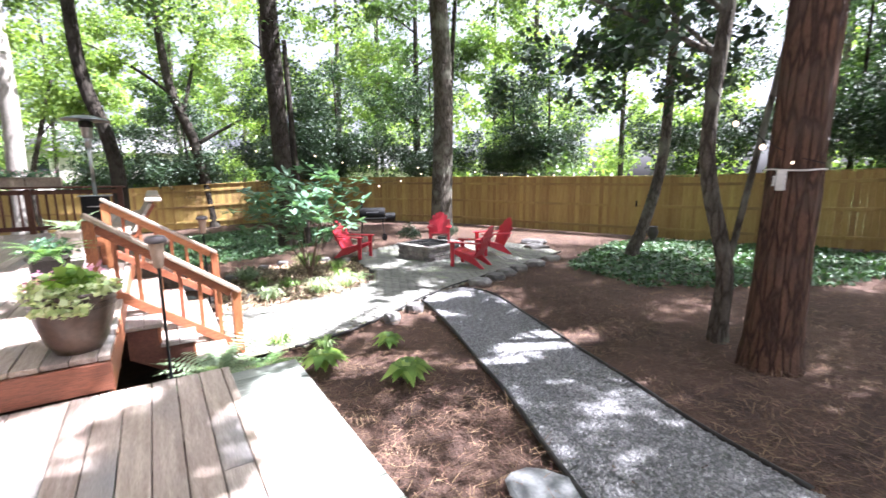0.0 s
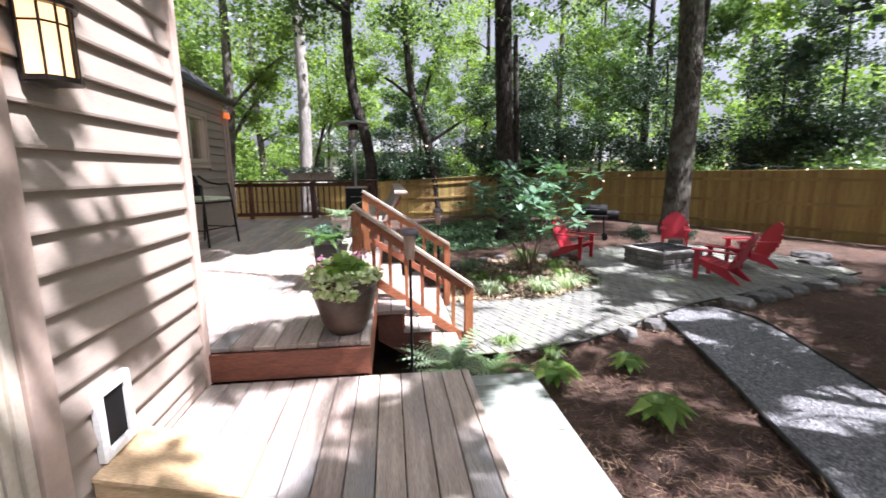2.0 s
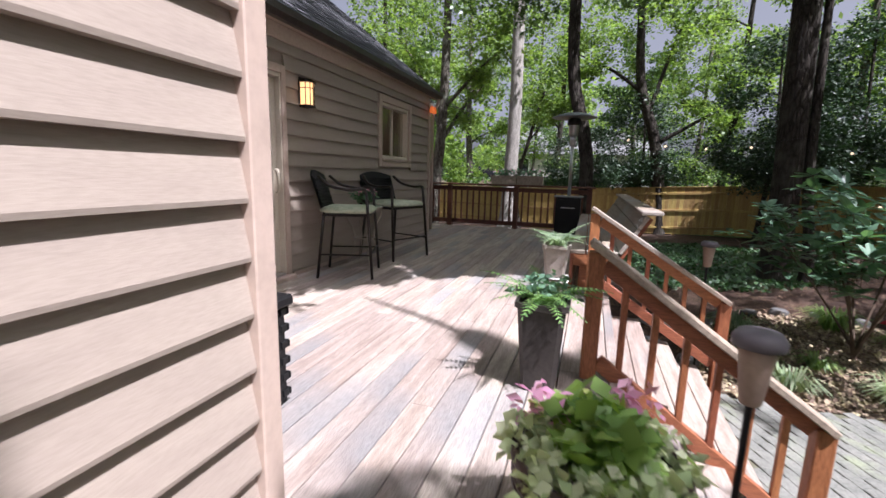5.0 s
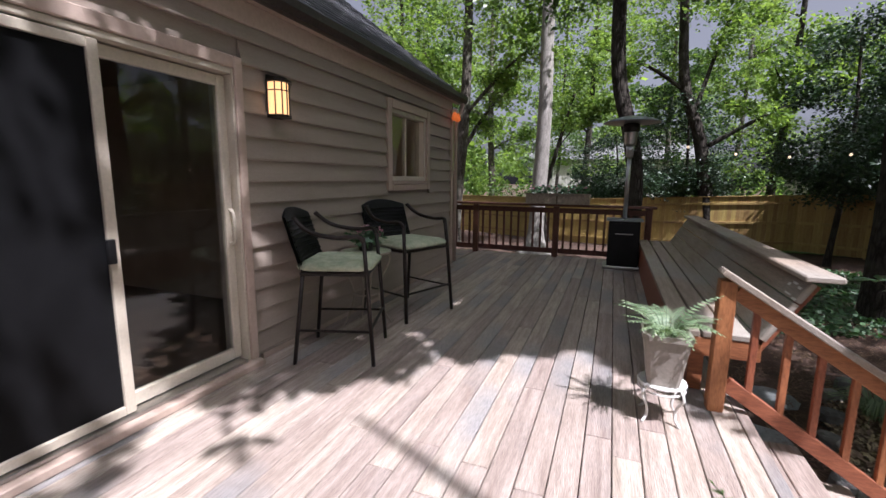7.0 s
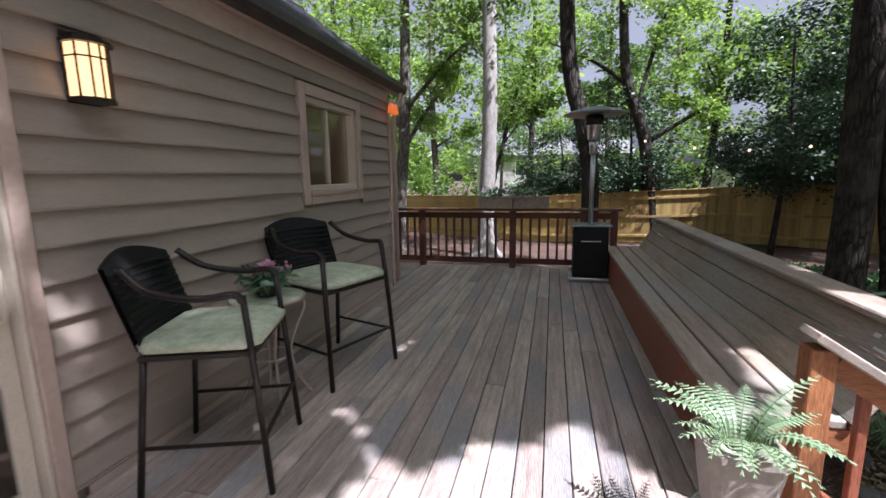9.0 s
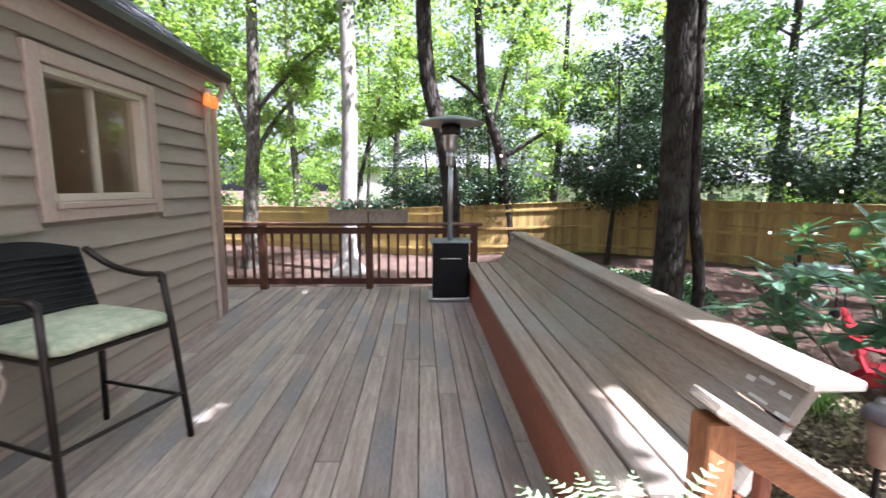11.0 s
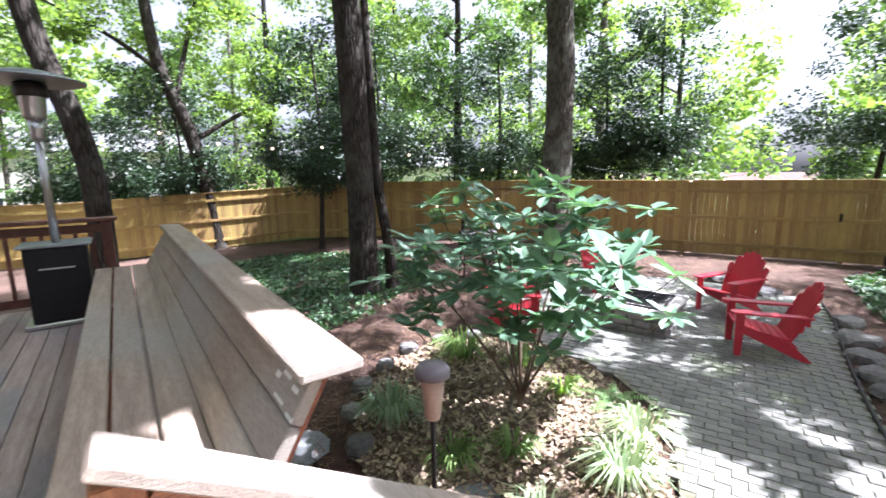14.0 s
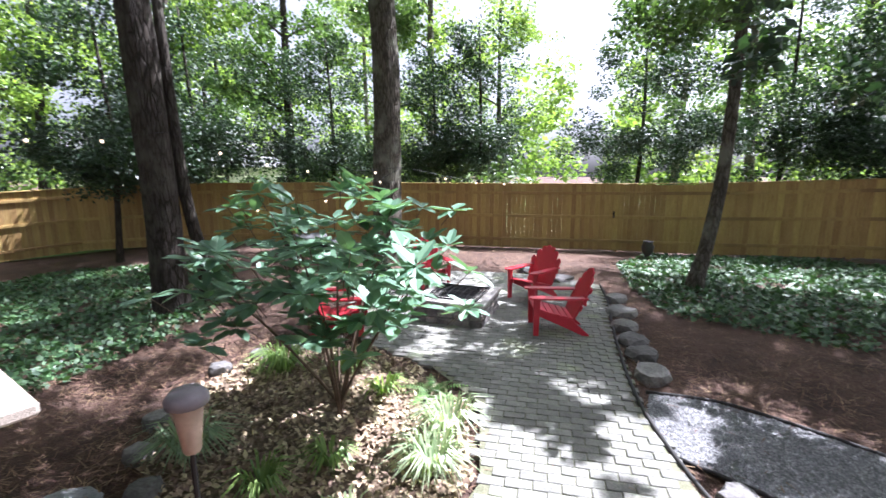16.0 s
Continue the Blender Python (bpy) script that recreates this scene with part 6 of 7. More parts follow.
def build_trees():
    rng = np.random.default_rng(77)
    # trees inside the yard; leaf clumps, mostly out of view, are added to shade it
    tree("pine_tree", "thick straight pine trunk with plated red-brown bark", (4.84, 1.50), [(0.04, 0.0, 2.0), (0.10, -0.02, 4.5), (0.2, -0.05, 9), (0.3, 0, 14)], 0.215, 0.165, M_BARKP,
         [(0.6, 30, 3, 0.3), (0.7, 150, 3, 0.3), (0.8, 270, 2.5, 0.3)], shade_clumps(rng, 120, 1.0, 15.0, -5.0, 5.0, 8.5, 13.5, 4.84, 1.50) + shade_clumps(rng, 110, 6.5, 14.0, -5.0, 1.8, 8.5, 11.0, 4.84, 1.50) + shade_clumps(rng, 60, 0.8, 4.2, -3.0, 2.2, 7.0, 10.0, 4.84, 1.50, (0.35, 0.6)) + shade_clumps(rng, 110, 7.5, 13.5, -3.5, 3.5, 8.2, 10.5, 4.84, 1.50, (0.4, 0.75)) + shade_clumps(rng, 12, 1.4, 3.2, -2.6, 1.4, 8.5, 11.0, 4.84, 1.50, (0.2, 0.35)) + shade_clumps(rng, 14, 1.6, 4.8, -2.2, 1.2, 8.4, 10.6, 4.84, 1.50, (0.18, 0.32)), L_MID, 0.15, 150, 3, 18, 1.25, 0.06, 7.0)
    HANG = [(rng.uniform(-1.2, 1.4), rng.uniform(0.3, 3.5), rng.uniform(2.8, 4.6), rng.uniform(0.3, 0.5)) for _ in range(30)]
    tree("forked_tree", "slender grey tree forking into two stems near the ground", (5.17, 2.12), [(-0.02, 0.0, 0.9), (-0.15, 0.22, 2.1), (0.0, 0.2, 4), (0.2, 0.2, 8)], 0.085, 0.05, M_BARK,
         [(0.09, -62, 0.9, 6.0), (0.34, 110, 2.6, 0.5), (0.42, 150, 2.2, 0.5), (0.36, 60, 2.6, 0.6), (0.7, 200, 1.6, 0.8)], [(0, 0.5, 8.5, 1.0), (-0.8, 0.2, 7.8, 0.9)] + HANG, L_DARK, 0.13, 130, 5, 12, 1.3, 0.05, 6.0)
    tree("leaning_tree", "leaning slim brown tree beside the ivy", (9.55, 6.05), [(0.2, -0.1, 0.8), (0.55, -0.25, 2.4), (0.55, -0.3, 5), (0.6, -0.3, 9)], 0.14, 0.07, M_BARK,
         [(0.5, 180, 2.4, 0.3), (0.55, 60, 2.2, 0.3), (0.65, 250, 2.6, 0.2)], shade_clumps(rng, 46, 7.0, 14.0, 0.0, 9.0, 5.2, 11, 9.55, 6.05) + shade_clumps(rng, 70, 11.0, 17.5, -1.0, 5.5, 7.5, 10.5, 9.55, 6.05) + shade_clumps(rng, 75, 7.6, 12.6, 3.2, 7.4, 8.6, 10.8, 10.6, 6.3, (0.35, 0.6)), L_MID, 0.14, 150, 7, 12, 1.4, 0.05, 4.0)
    tree("dark_oak", "tall dark oak trunk rising from the ivy", (3.38, 13.65), [(0.0, 0, 2.0), (-0.1, 0.0, 5), (-0.15, 0.1, 9), (-0.1, 0, 14)], 0.27, 0.2, M_BARKD,
         [(0.5, 200, 3, 0.4), (0.6, 20, 3, 0.4), (0.6, 120, 3, 0.4), (0.75, 300, 3, 0.3)], shade_clumps(rng, 60, -1.0, 8.0, 4.5, 17.0, 7.5, 12.5, 3.38, 13.65) + shade_clumps(rng, 190, -0.5, 5.0, 3.4, 9.6, 8.0, 10.5, 3.38, 13.65, (0.45, 0.75)) + shade_clumps(rng, 170, -0.5, 4.2, 4.4, 9.0, 8.4, 10.8, 3.38, 13.65, (0.4, 0.7)) + shade_clumps(rng, 150, -5.5, 2.0, 5.0, 14.0, 9.0, 13.5, 3.38, 13.65, (0.5, 0.95)), L_MID, 0.15, 150, 9, 18, 1.15, 0.06, 6.5)
    tree("mottled_oak", "large mottled grey oak trunk near the fence", (8.85, 13.4), [(0.05, 0, 2.0), (0.1, 0.0, 5), (-0.05, 0.1, 9), (0.0, 0, 15)], 0.38, 0.25, M_BARK,
         [(0.5, 220, 3.4, 0.4), (0.6, 40, 3, 0.4), (0.6, 140, 3, 0.4), (0.7, 320, 3.4, 0.3)], shade_clumps(rng, 70, 4.0, 13.0, 6.0, 16.0, 7.5, 13.5, 8.85, 13.4) + shade_clumps(rng, 60, 5.5, 13.5, 8.5, 18.0, 8.0, 12.5, 8.85, 13.4), L_MID, 0.15, 150, 11, 18, 1.3, 0.06, 6.5)
    tree("side_trunk", "slim dark trunk leaning beside the oak", (3.9, 13.45), [(-0.05, 0.02, 1.0), (-0.2, 0.1, 2.4), (-0.3, 0.2, 6)], 0.11, 0.07, M_BARKD, [], [(-0.3, 0.2, 6.2, 0.8)], L_MID, 0.14, 100, 14)
    tree("side_trunk", "slim dark trunk beside the large oak", (9.5, 14.3), [(0.1, 0, 2.0), (0.35, 0.0, 5), (0.7, 0.1, 9)], 0.13, 0.08, M_BARKD, [(0.6, 20, 1.6, 0.8)], [(0.7, 0, 8.8, 1.0)], L_MID, 0.16, 150, 12)
    tree("curved_tree", "dark curving tree trunk behind the patio heater", (-0.76, 14.8), [(0.05, 0, 2.2), (-0.10, 0.0, 3.4), (-0.45, 0.1, 4.8), (-0.55, 0.1, 7), (-0.5, 0, 11)], 0.20, 0.12, M_BARKD,
         [(0.6, 150, 2.6, 0.5), (0.7, 30, 2.6, 0.5), (0.8, 270, 2.4, 0.4)], shade_clumps(rng, 30, -5.0, 3.0, 10.5, 18.0, 7.0, 11.5, -0.76, 14.8), L_MID, 0.16, 140, 13, 14, 1.3)
    tree("pale_tree", "pale grey straight tree trunk with flared roots beyond the railing", (-3.7, 19.8), [(0.05, 0, 2.0), (0.15, 0.0, 5), (0.1, 0.1, 9), (0.2, 0, 14)], 0.27, 0.17, M_BARKW,
         [(0.6, 150, 3, 0.5), (0.7, 30, 3, 0.5), (0.62, 270, 2.6, 0.5)], cloud(rng, 30, 0, 0, 7, 13, 4.0), L_LIGHT, 0.16, 150, 15, 14, 2.6)
    tree("twin_tree", "grey tree trunk dividing into spreading limbs", (-7.2, 20.8), [(0.1, 0, 2.0), (0.3, 0.0, 4.2), (0.4, 0.1, 7), (0.5, 0, 12)], 0.26, 0.13, M_BARK,
         [(0.3, 60, 3.4, 1.0), (0.33, 150, 3.0, 1.4), (0.42, 0, 3, 0.8)], cloud(rng, 30, 0, 0, 6, 12, 4.0), L_LIGHT, 0.16, 150, 17, 14, 1.3)
    tree("forked_oak", "dark oak splitting into a Y beyond the fence", (2.35, 23.2), [(-0.2, 0, 2.0), (-0.6, 0.0, 4.2), (-1.3, 0.1, 6.5), (-1.6, 0, 11)], 0.28, 0.12, M_BARKD,
         [(0.42, 40, 2.2, 2.2), (0.3, 0, 3.4, 0.5), (0.5, 180, 3, 0.6)], cloud(rng, 26, -0.5, 0, 7, 12, 4.0), L_LIGHT, 0.16, 150, 19, 14, 1.3)
    tree("slim_tree", "thin dark tree beyond the deck railing", (-3.9, 24.2), [(-0.2, 0, 2.0), (0.3, 0.0, 4.2), (0.9, 0.1, 6.5)], 0.12, 0.06, M_BARKD, [(0.6, 10, 1.8, 1.0)], cloud(rng, 8, 0.6, 0, 5.5, 8, 1.8), L_LIGHT, 0.15, 150, 23, 10, 1.2)
    # evergreen understory along the fence
    for k, (x, y, h, R) in enumerate(((4.8, 19.6, 6.5, 2.2), (7.6, 20.8, 7.5, 2.4), (1.4, 24.3, 6.0, 2.2), (11.3, 18.2, 7.0, 2.4), (14.6, 13.8, 7.5, 1.8), (17.2, 8.6, 8.0, 2.8),
                                      (17.8, 4.4, 8.0, 3.0), (18.5, 0.2, 8.0, 3.0), (6.8, 21.4, 5.4, 1.5), (14.2, 15.6, 6.5, 1.8), (-1.2, 27.5, 5.0, 2.0), (16.0, 2.2, 6.5, 1.9))):
        r2 = np.random.default_rng(100 + k)
        lowz = 2.0 if k != 12 else 3.0
        tree("holly_tree", "dense dark evergreen understory tree by the fence", (x, y), [(0.1, 0.05, 1.5), (0.15, -0.05, 3.5), (0.0, 0, h)], 0.09, 0.03, M_BARKD,
             [(0.35, 40 + 70 * j, R * 0.8, 0.25) for j in range(5)], cloud(r2, 46, 0, 0, lowz, h, R, (0.45, 0.8)), L_DARK, 0.11, 200, 200 + k, 9, 1.2, 0.05, lowz)
    # taller broadleaf trees further off
    # last seven: added south and west, out of view, to cut sky light
    far = ((-13, 30, 14), (-9, 34, 15), (-3, 33, 16), (2, 36, 15), (6, 30, 14), (10, 27, 15), (14, 24, 15), (19, 19, 15), (24, 12, 15), (25, 5, 15), (24, -3, 15), (22, -10, 14),
           (16, 33, 16), (23, 27, 16), (29, 20, 16), (32, 9, 16), (33, 0, 16), (-16, 38, 16), (-6, 44, 17), (7, 43, 17), (19, 41, 17), (20.5, 15.0, 11), (-11, 24, 12), (2.5, -11, 15), (8.5, -8, 15), (-2, -12, 15), (14, -9, 15), (-17, 0, 15), (-16.5, 8, 15), (-16, 16, 15))
    for k, (x, y, h) in enumerate(far):
        if abs(math.degrees(math.atan2(x + 0.2, y - 5.7)) - VISTA) < 7.5:
            continue
        r2 = np.random.default_rng(300 + k)
        R = r2.uniform(2.8, 4.2)
        lean = r2.uniform(-0.6, 0.6, 2)
        tree("woodland_tree", "tall sunlit broadleaf tree of the woods around the yard, some added unseen for shade", (x, y), [(lean[0] * 0.3, lean[1] * 0.3, 3), (lean[0] * 0.8, lean[1] * 0.8, 7), (lean[0], lean[1], h)], r2.uniform(0.14, 0.3), 0.08,
             M_BARK if k % 2 else M_BARKD, [(0.3 + 0.06 * j, 80 * j + 20 * k, 2.6, 0.5) for j in range(6)], cloud(r2, 44, 0, 0, 2.6 if k % 3 else 4.0, h, R, (0.6, 1.2)), L_LIGHT if k % 3 else L_MID, 0.2, 95, 400 + k, 9, 1.2, 0.05, 2.5)
    # low brush and far woods
    r3 = np.random.default_rng(55)
    cs, rs = [], []
    for k in range(420):
        a = r3.uniform(-0.65, 1.9)
        if abs(math.degrees(a) - VISTA) < 2.5:
            continue
        d = r3.uniform(44, 75)
        x, y = 2 + d * math.sin(a), 4 + d * math.cos(a)
        cs.append((x, y, r3.uniform(-1, 17) * r3.random() ** 0.4))
        rs.append(r3.uniform(1.4, 3.0))
    P = clumps(cs, rs, 130, r3)
    solo("distant_woods", quads("distant_woods", leaves(P, 0.6, 0.7, 0.4, r3), L_LIGHT), L_LIGHT, "sunlit green woods in the distance", "woods", "stuff")
    cs, rs = [], []
    for k in range(170):
        u = r3.random() * (len(FENCE) - 1)
        i = int(u)
        (x1, y1), (x2, y2) = FENCE[i], FENCE[i + 1]
        x, y = x1 + (x2 - x1) * (u - i), y1 + (y2 - y1) * (u - i)
        o = r3.uniform(1.0, 9.0)
        if abs(math.degrees(math.atan2(x + 0.3, y - 5.7)) - VISTA) < 4.0:
            continue
        l = math.hypot(x - 1, y - 6)
        x, y = x + (x - 1) / l * o, y + (y - 6) / l * o
        cs.append((x, y, ground_z(x, y) + r3.uniform(0.4, 2.6)))
        rs.append(r3.uniform(0.5, 1.0))
    P = clumps(cs, rs, 150, r3)
    solo("brush", quads("brush", leaves(P, 0.16, 0.6, 0.4, r3), L_MID), L_MID, "green brush growing beyond the fence", "brush", "stuff")
    lawn = [(-30, 31), (-17, 33), (-9, 29), (0, 24.5), (8, 20.5), (12.5, 16.5), (14.5, 12), (16, 3), (17, -12), (60, -20), (60, 40), (20, 70), (-30, 60)]
    me = draped(lawn, 6.0, 0.02)
    me.materials.append(M_LAWN)
    tagged(new("far_lawn", me), "sunlit lawn of the neighbouring yards", "lawn", kind="structure")


def far_house(x, y, rz, w, d, h, wallmat, label):
    z = ground_z(x, y) - 0.3
    t = thing("neighbour_house", label, "house", at=(x, y, z), rz=rz)
    part("wall", Shape().box((-w / 2, -d / 2, 0), (w / 2, d / 2, h), 0.01), wallmat, t)
    part("roof", Shape().prism([(-d / 2 - 0.5, h), (d / 2 + 0.5, h), (0.0, h + d * 0.32)], 0, -w / 2 - 0.4, w / 2 + 0.4), M_FARROOF, t, fix=True)
    n = int(w / 2.4)
    for k in range(n):
        xx = -w / 2 + (k + 0.5) * w / n
        for zz in ([1.0] if h < 4 else [1.0, 3.7]):
            wi = part("window", Shape().box((xx - 0.5, -d / 2 - 0.03, zz), (xx + 0.5, -d / 2 + 0.02, zz + 1.3), 0.004), M_DARKWIN, t)
            part("frame", Shape().box((xx - 0.6, -d / 2 - 0.06, zz - 0.1), (xx - 0.5, -d / 2 + 0.02, zz + 1.4), 0.004), M_WHITE, wi)
            part("frame", Shape().box((xx + 0.5, -d / 2 - 0.06, zz - 0.1), (xx + 0.6, -d / 2 + 0.02, zz + 1.4), 0.004), M_WHITE, wi)
            part("frame", Shape().box((xx - 0.5, -d / 2 - 0.06, zz + 1.3), (xx + 0.5, -d / 2 + 0.02, zz + 1.4), 0.004), M_WHITE, wi)


def parked_car(x, y, rz):
    c = thing("parked_car", "silver car parked on a sunny drive beyond the fence", "car", at=(x, y, ground_z(x, y) + 0.03), rz=rz)
    part("body", Shape().prism([(-2.2, 0.28), (2.2, 0.28), (2.25, 0.62), (1.95, 0.85), (0.9, 0.95), (-2.1, 0.98), (-2.25, 0.7)], 1, -0.88, 0.88), M_STEEL, c, fix=True)
    part("cabin", Shape().prism([(0.85, 0.95), (0.2, 1.42), (-1.3, 1.45), (-2.0, 0.98)], 1, -0.74, 0.74), M_DARKWIN, c, "dark glazed cabin", fix=True)
    part("roof", Shape().prism([(0.22, 1.425), (0.18, 1.47), (-1.28, 1.50), (-1.32, 1.455)], 1, -0.72, 0.72), M_STEEL, c, fix=True)
    for i in (-1.35, 1.4):
        for j in (-1, 1):
            w = part("wheel", Shape().tube([(i, j * 0.72, 0.33), (i, j * 0.90, 0.33)], 0.33, 20), M_BLACK, c)
            part("rim", Shape().tube([(i, j * 0.86, 0.33), (i, j * 0.91, 0.33)], 0.2, 16), M_STEEL, w)


def garden_urn():
    x, y = 12.6, 7.4
    u = thing("garden_urn", "small dark glazed urn standing by the fence", "urn", at=(x, y, ground_z(x, y)))
    part("vessel", Shape().lathe([(0.10, 0.0), (0.12, 0.04), (0.07, 0.09), (0.15, 0.24), (0.16, 0.36), (0.12, 0.46), (0.14, 0.5), (0.12, 0.5), (0.10, 0.44)], n=24), M_POTDARK, u, smooth=True)


def outlet_box():
    """A white box tied round the pine with a cord."""
    b = thing("outlet_box", "white plastic outlet box tied to the pine trunk", "outlet box", at=(4.86, 1.50, 1.12))
    part("cord", Shape().tube([(0.228 * math.cos(a), 0.228 * math.sin(a), 0.05 + 0.006 * math.sin(3 * a)) for a in np.linspace(0, 6.283, 25)], 0.008, 6), M_WHITE, b)
    part("box", Shape().box((-0.275, -0.035, -0.13), (-0.235, 0.035, 0.055), 0.008), M_WHITE, b)
    part("plug", Shape().tube([(-0.255, 0.05, 0.0), (-0.255, 0.055, -0.09)], 0.012, 8), M_WHITE, b)


def string_lights():
    s = thing("string_lights", "string of warm globe bulbs hung between the trees", "string lights")
    anchor = [((4.75, 1.25, 1.22), (4.5, 2.1, 1.95), 4), ((8.0, 12.1, 1.55), (3.4, 13.3, 2.05), 6), ((3.4, 13.3, 2.05), (-0.6, 14.4, 2.4), 5), ((8.0, 12.1, 1.55), (3.9, 12.9, 0.85), 6), ((8.2, 12.0, 1.5), (13.0, 9.5, 1.45), 6)]
    for i, (a, b, n) in enumerate(anchor):
        a, b = Vector(a), Vector(b)
        sag = 0.15 if i == 0 else 0.3
        pts = [a + (b - a) * k / n - Vector((0, 0, sag * 4 * (k / n) * (1 - k / n))) for k in range(n + 1)]
        part("cable", Shape().tube(pts, 0.004, 5), M_BLACK, s)
        for k in range(1, n):
            sock = part("socket", Shape().tube([pts[k], pts[k] - Vector((0, 0, 0.035))], 0.01, 8), M_BLACK, s)
            part("bulb", Shape().lathe([(0.008, 0.0), (0.022, -0.015), (0.025, -0.03), (0.015, -0.048), (0.003, -0.052)], at=tuple(pts[k] - Vector((0, 0, 0.035))), n=10), M_BULB, sock, "warm lit bulb", smooth=True)
    c = thing("utility_cable", "thin black overhead utility cable", "cable")
    a, b = Vector((-14.0, 24.0, 6.2)), Vector((13.0, 30.0, 1.2))
    part("wire", Shape().tube([a + (b - a) * k / 16 - Vector((0, 0, 0.6 * 4 * (k / 16) * (1 - k / 16))) for k in range(17)], 0.012, 5), M_BLACK, c)


def pavers(patio):
    """Brick pavers in a running pattern, laid square to the house, turned a little."""
    rng = random.Random(8)
    meshes = [Shape().box((-0.0985, -0.0488, -0.05), (0.0985, 0.0488, 0.0), 0.005).mesh("paver", M_PAVER) for _ in range(1)]
    near, far = 0, Shape()
    a = radians(110)
    ca, sa = math.cos(a), math.sin(a)
    cells = []
    for j in range(-90, 130):
        for i in range(-60, 60):
            u = i * 0.205 + (j % 2) * 0.1025
            v = j * 0.105
            x, y = 3.0 + u * ca - v * sa, 6.0 + u * sa + v * ca
            if not inside(x, y, PATIO):
                continue
            if math.hypot(x - 5.70, y - 9.17) < 0.52:
                continue
            cells.append((x, y))
    for x, y in cells:
        z = ground_z(x, y) + 0.045 + rng.uniform(-0.003, 0.003)
        if near < 300 and 2.4 < x < 4.6 and 5.2 < y < 8.6:
            ob = new("paver", meshes[0])
            ob.matrix_world = pose(x, y, z, rng.uniform(-0.8, 0.8), rng.uniform(-0.8, 0.8), 110 + rng.uniform(-1.2, 1.2))
            ob.parent = patio
            near += 1
        else:
            far.box((-0.0985, -0.0488, -0.03), (0.0985, 0.0488, 0.0), 0.005, pose(x, y, z, rng.uniform(-0.8, 0.8), rng.uniform(-0.8, 0.8), 110 + rng.uniform(-1.2, 1.2)))
    tagged(part("more_pavers", far, M_PAVER, patio), kind="stuff")


# ---- put the place together ----
build_ground()
build_surfaces()
up_deck, low_deck, boardwalk = build_decks()
wall_a, wall_b = build_house()
build_sliding_door()
build_window()
build_stairs()
build_railing()
build_bench()
wall_lamp((W2, 6.57, 1.955))
wall_lamp((W1, 2.23, 1.575))
build_pet_door()
build_heater()
build_bar_set()
pot_plants()
build_ottoman()
solar_light((0.0, 4.02), 0.68)
solar_light((0.59, 7.27), 0.57)
build_patio_set()
build_grill()
for bx, by, br in ((6.4, 11.4, 0.3), (7.9, 11.6, 0.32)):
    bush = thing("boxwood_bush", "small dark green boxwood bush behind the fire pit", "bush", "boxwood bushes", at=(bx, by, ground_z(bx, by)))
    part("stem", Shape().tube([(0, 0, -0.02), (0.02, 0.01, 0.2), (0.0, 0.0, 0.42)], [0.02, 0.015, 0.006], 7), M_TWIG, bush, smooth=True)
    part("foliage", quads("foliage", leaves(clumps([(0, 0, 0.36), (0.2, 0.06, 0.3), (-0.18, 0.1, 0.32), (0.05, -0.18, 0.28), (-0.05, 0.02, 0.52), (0.12, 0.16, 0.4)], [br * 0.75] * 6, 230), 0.05), L_DARK), L_DARK, bush)
build_shrub()
edging("path_edging", [(1.75, 1.0), (2.05, 1.75), (2.35, 2.45), (2.62, 3.2), (2.95, 4.1), (3.25, 5.0), (3.45, 5.75)], "thin dark edging strip along the gravel")
edging("path_edging", [(2.95, 0.6), (3.15, 1.35), (3.4, 2.0), (3.7, 2.85), (3.95, 3.5), (4.2, 4.2), (4.45, 4.85), (4.62, 5.5), (4.5, 6.15)], "thin dark edging strip along the gravel")
edging("patio_edging", [(1.2, 4.74), (1.9, 4.91), (2.7, 5.31), (3.4, 5.75), (4.2, 6.16), (5.3, 6.56), (6.6, 6.96), (7.8, 7.31), (8.9, 7.71)], "dark timber edging along the patio", 0.08)
hosta(1.84, 3.29, 0.25, 1)
hosta(2.1, 4.2, 0.20, 2)
hosta(1.3, 4.05, 0.25, 3)
fern("fern", "pale green fern clump beside the stairs", (0.36, 4.24, ground_z(0.36, 4.24)), 0.50, 60, mat_=L_PALE, seed=31, rise=1.15, droop=(0.5, 0.9))
fern("fern", "green fern clump beside the stairs", (0.8, 4.35, ground_z(0.8, 4.35)), 0.40, 18, mat_=L_FERN, seed=32)
fern("fern", "dark fern beside the patio", (3.3, 8.0, ground_z(3.3, 8.0)), 0.40, 18, mat_=L_FERN, seed=33)
for k, (x, y, n, L, m) in enumerate(((2.35, 7.35, 170, 0.40, L_STRIPE), (2.9, 7.55, 90, 0.42, L_STRIPE), (1.45, 9.2, 130, 0.45, L_PALE), (2.9, 9.9, 160, 0.48, L_GRASS), (2.0, 8.1, 70, 0.3, L_GRASS), (1.5, 8.3, 80, 0.32, L_GRASS),
                                     (3.3, 9.2, 90, 0.35, L_GRASS), (1.5, 7.4, 80, 0.36, L_STRIPE), (3.1, 8.5, 60, 0.3, L_LIME), (1.1, 5.0, 60, 0.2, L_GRASS), (1.5, 4.6, 60, 0.2, L_GRASS))):
    grass_tuft("grass_tuft", "striped pale ornamental grass tuft" if m is L_STRIPE else "green ornamental grass tuft in the planting bed", x, y, n, L, m, 60 + k)
groundcover("ivy_bed", "dark green ivy carpet under the trees", [(6.9, 4.0), (7.5, 6.3), (9.4, 7.3), (11.4, 7.9), (13.2, 7.4), (13.9, 4.6), (13.6, 2.4), (11, 1.8), (9.2, 2.2)], 16000, 0.085, L_IVY)
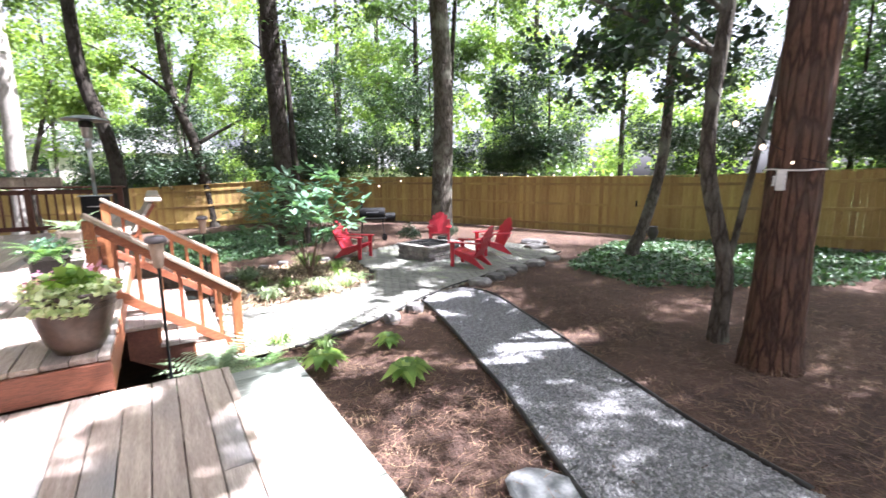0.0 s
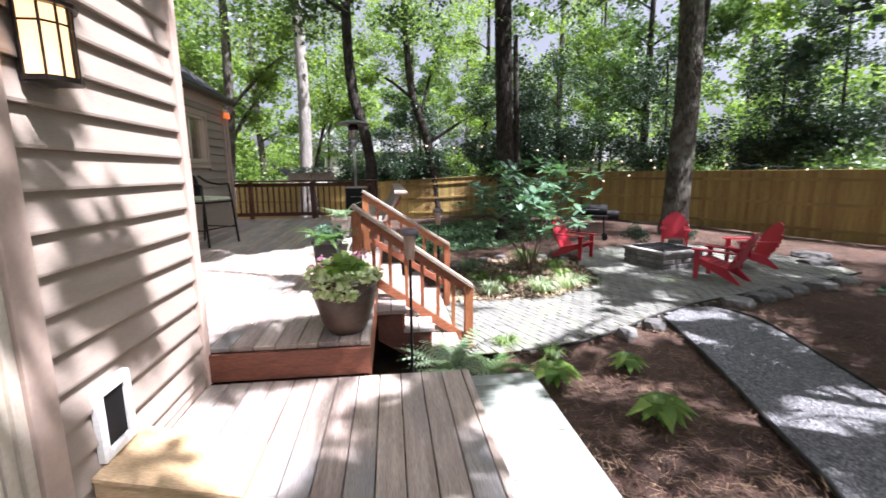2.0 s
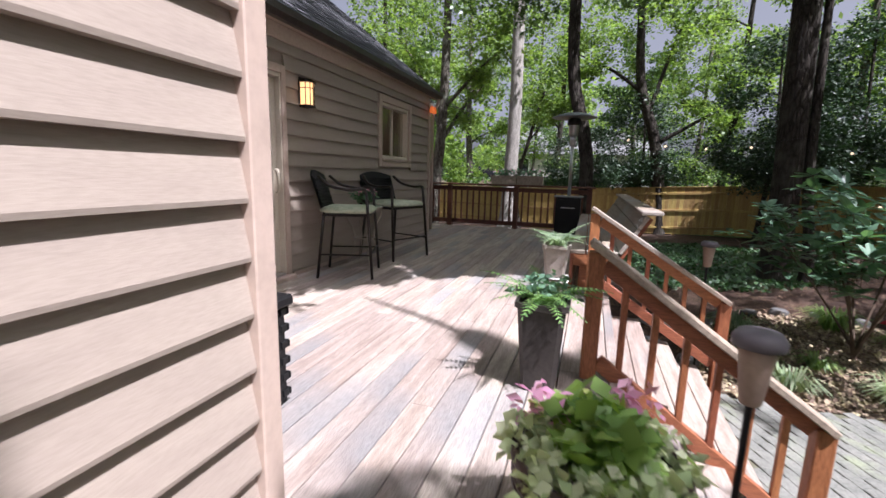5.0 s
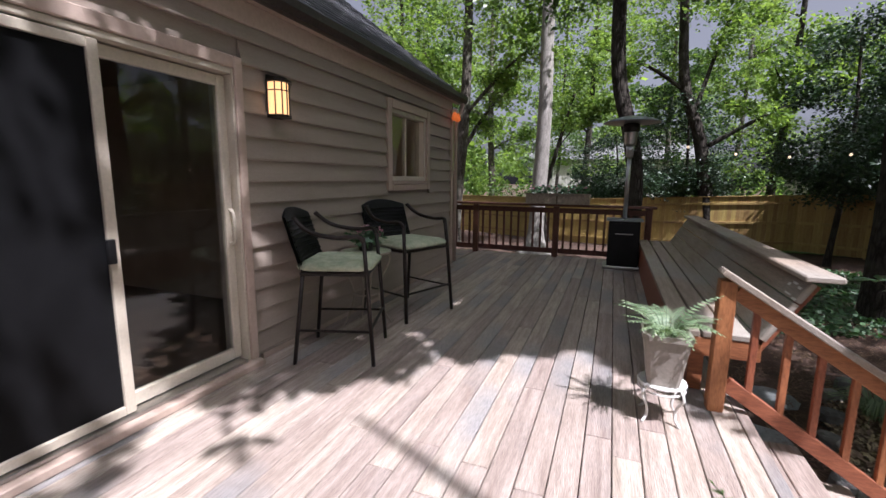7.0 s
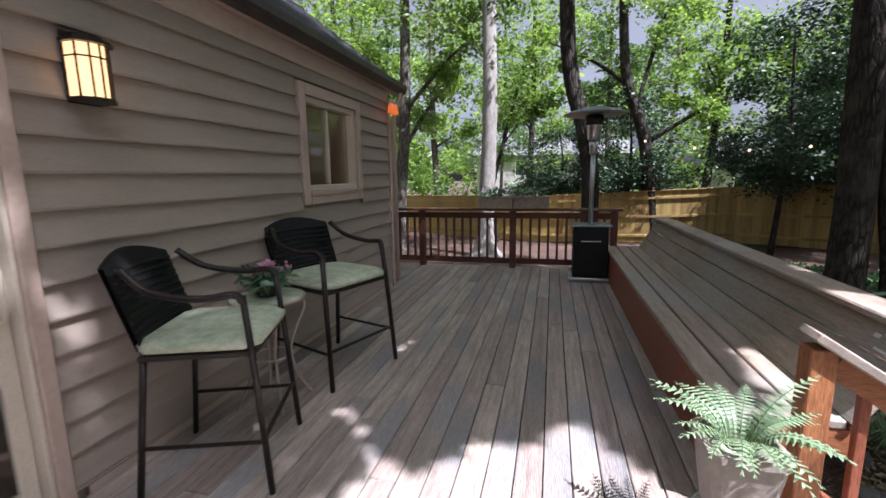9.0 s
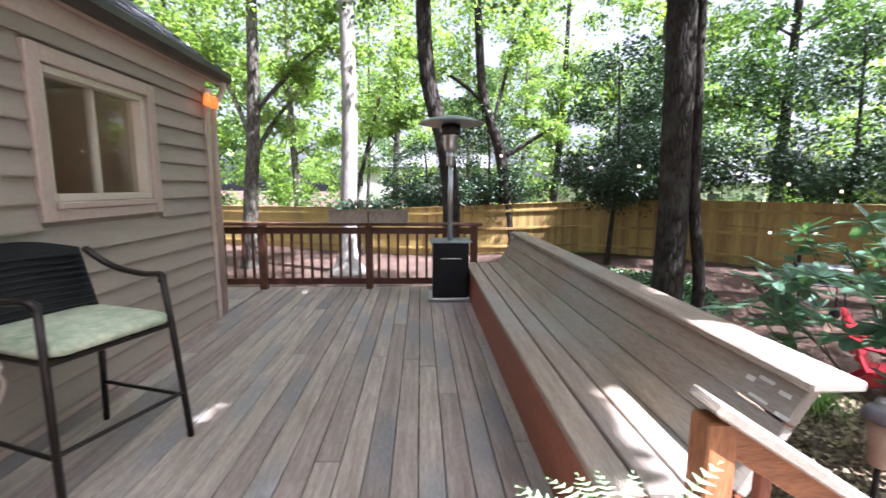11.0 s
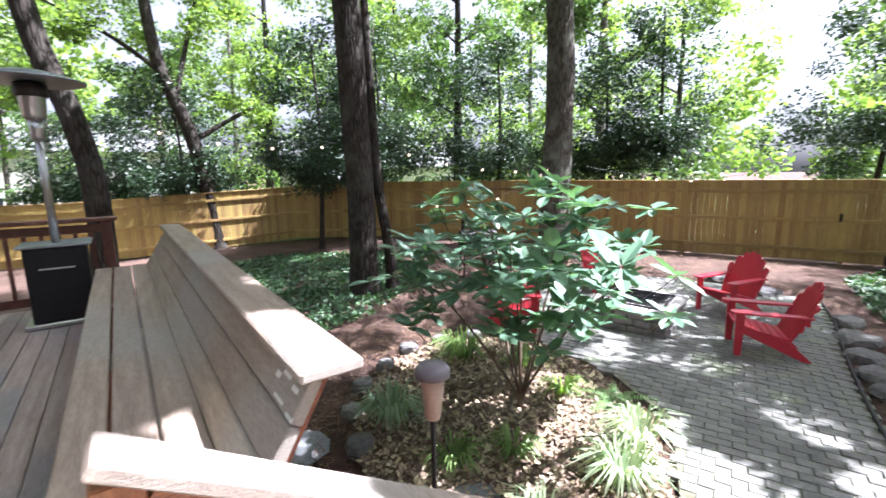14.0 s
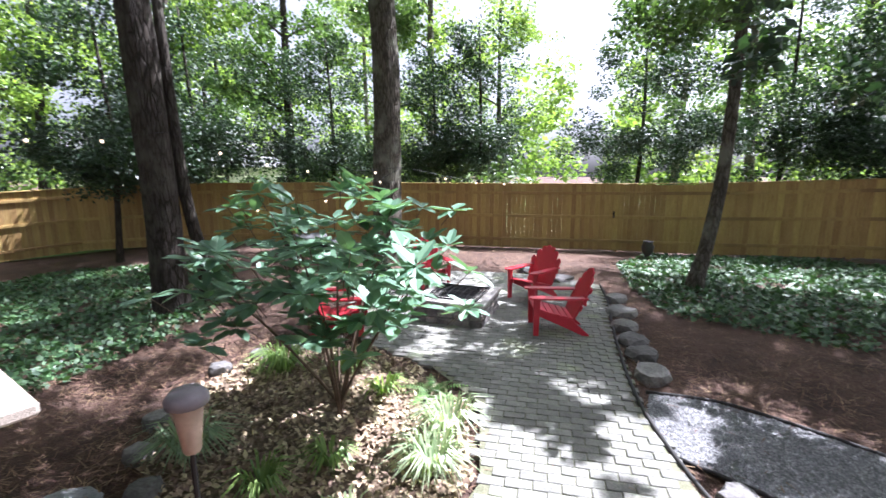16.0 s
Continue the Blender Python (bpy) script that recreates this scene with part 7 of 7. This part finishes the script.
groundcover("ivy_patch", "dark green ivy carpet around the oak", [(0.6, 11.6), (2.6, 12.2), (4.6, 13.6), (6.2, 17.0), (3.5, 19.5), (0.8, 19.0), (-0.2, 14.0)], 15000, 0.085, L_IVY)
for k, (x, y) in enumerate(((0.62, 7.7), (0.78, 8.4), (0.98, 8.95), (1.18, 9.5), (1.5, 9.95), (1.95, 10.25), (2.45, 10.5), (2.95, 10.48), (3.4, 10.3), (3.8, 9.95))):
    rock("border_stone", "grey border stone edging the planting bed", "border stones", x, y, 0.12, 0.13, 40 + k)
for k, (x, y, r) in enumerate(((1.72, 1.46, 0.19), (0.55, 9.3, 0.28), (0.25, 8.3, 0.25), (1.35, 7.85, 0.2))):
    rock("stepping_stone", "flat grey flagstone stepping stone", "stepping stones", x, y, r, 0.035, 70 + k, M_FLAG, 0.012)
for k, (x, y, r) in enumerate(((5.5, 6.35, 0.2), (5.95, 6.55, 0.22), (6.5, 6.75, 0.2), (4.95, 6.15, 0.2), (7.2, 6.95, 0.24), (8.0, 7.2, 0.2), (3.1, 5.35, 0.14), (2.6, 5.1, 0.12), (8.9, 8.6, 0.35), (9.6, 9.4, 0.4), (7.9, 11.8, 0.25))):
    rock("garden_rock", "flat grey garden rock beside the patio", "garden rocks", x, y, r, 0.13, 90 + k)
build_fence()
build_trees()
far_house(20, 46, -12, 16, 8, 3.2, M_FACADE, "low grey neighbouring house seen through the trees")
far_house(-2, 52, 5, 14, 8, 5.5, M_FACADE, "two-storey grey neighbouring house beyond the lawn")
string_lights()
outlet_box()
parked_car(36.0, 16.6, 70)
garden_urn()

# ---- pieces of walls, decks and patio ----
siding(wall_a, wall_b)
boards(up_deck, -3.60, -0.31, 3.335, 12.05, 0.0, M_DECK, seed=2)
boards(up_deck, -6.9, -3.63, 10.53, 12.05, 0.0, M_DECK, seed=3, lens=(1.52, 1.52))
boards(low_deck, -1.37, 0.365, -2.5, 3.295, LOW, M_DECK, seed=4)
boards(boardwalk, 0.375, 0.87, -1.5, 3.42, -0.345, M_GREENWOOD, w=0.19, seed=5, along="x", lens=(0.5, 0.5))
pavers(bpy.data.objects["patio"])
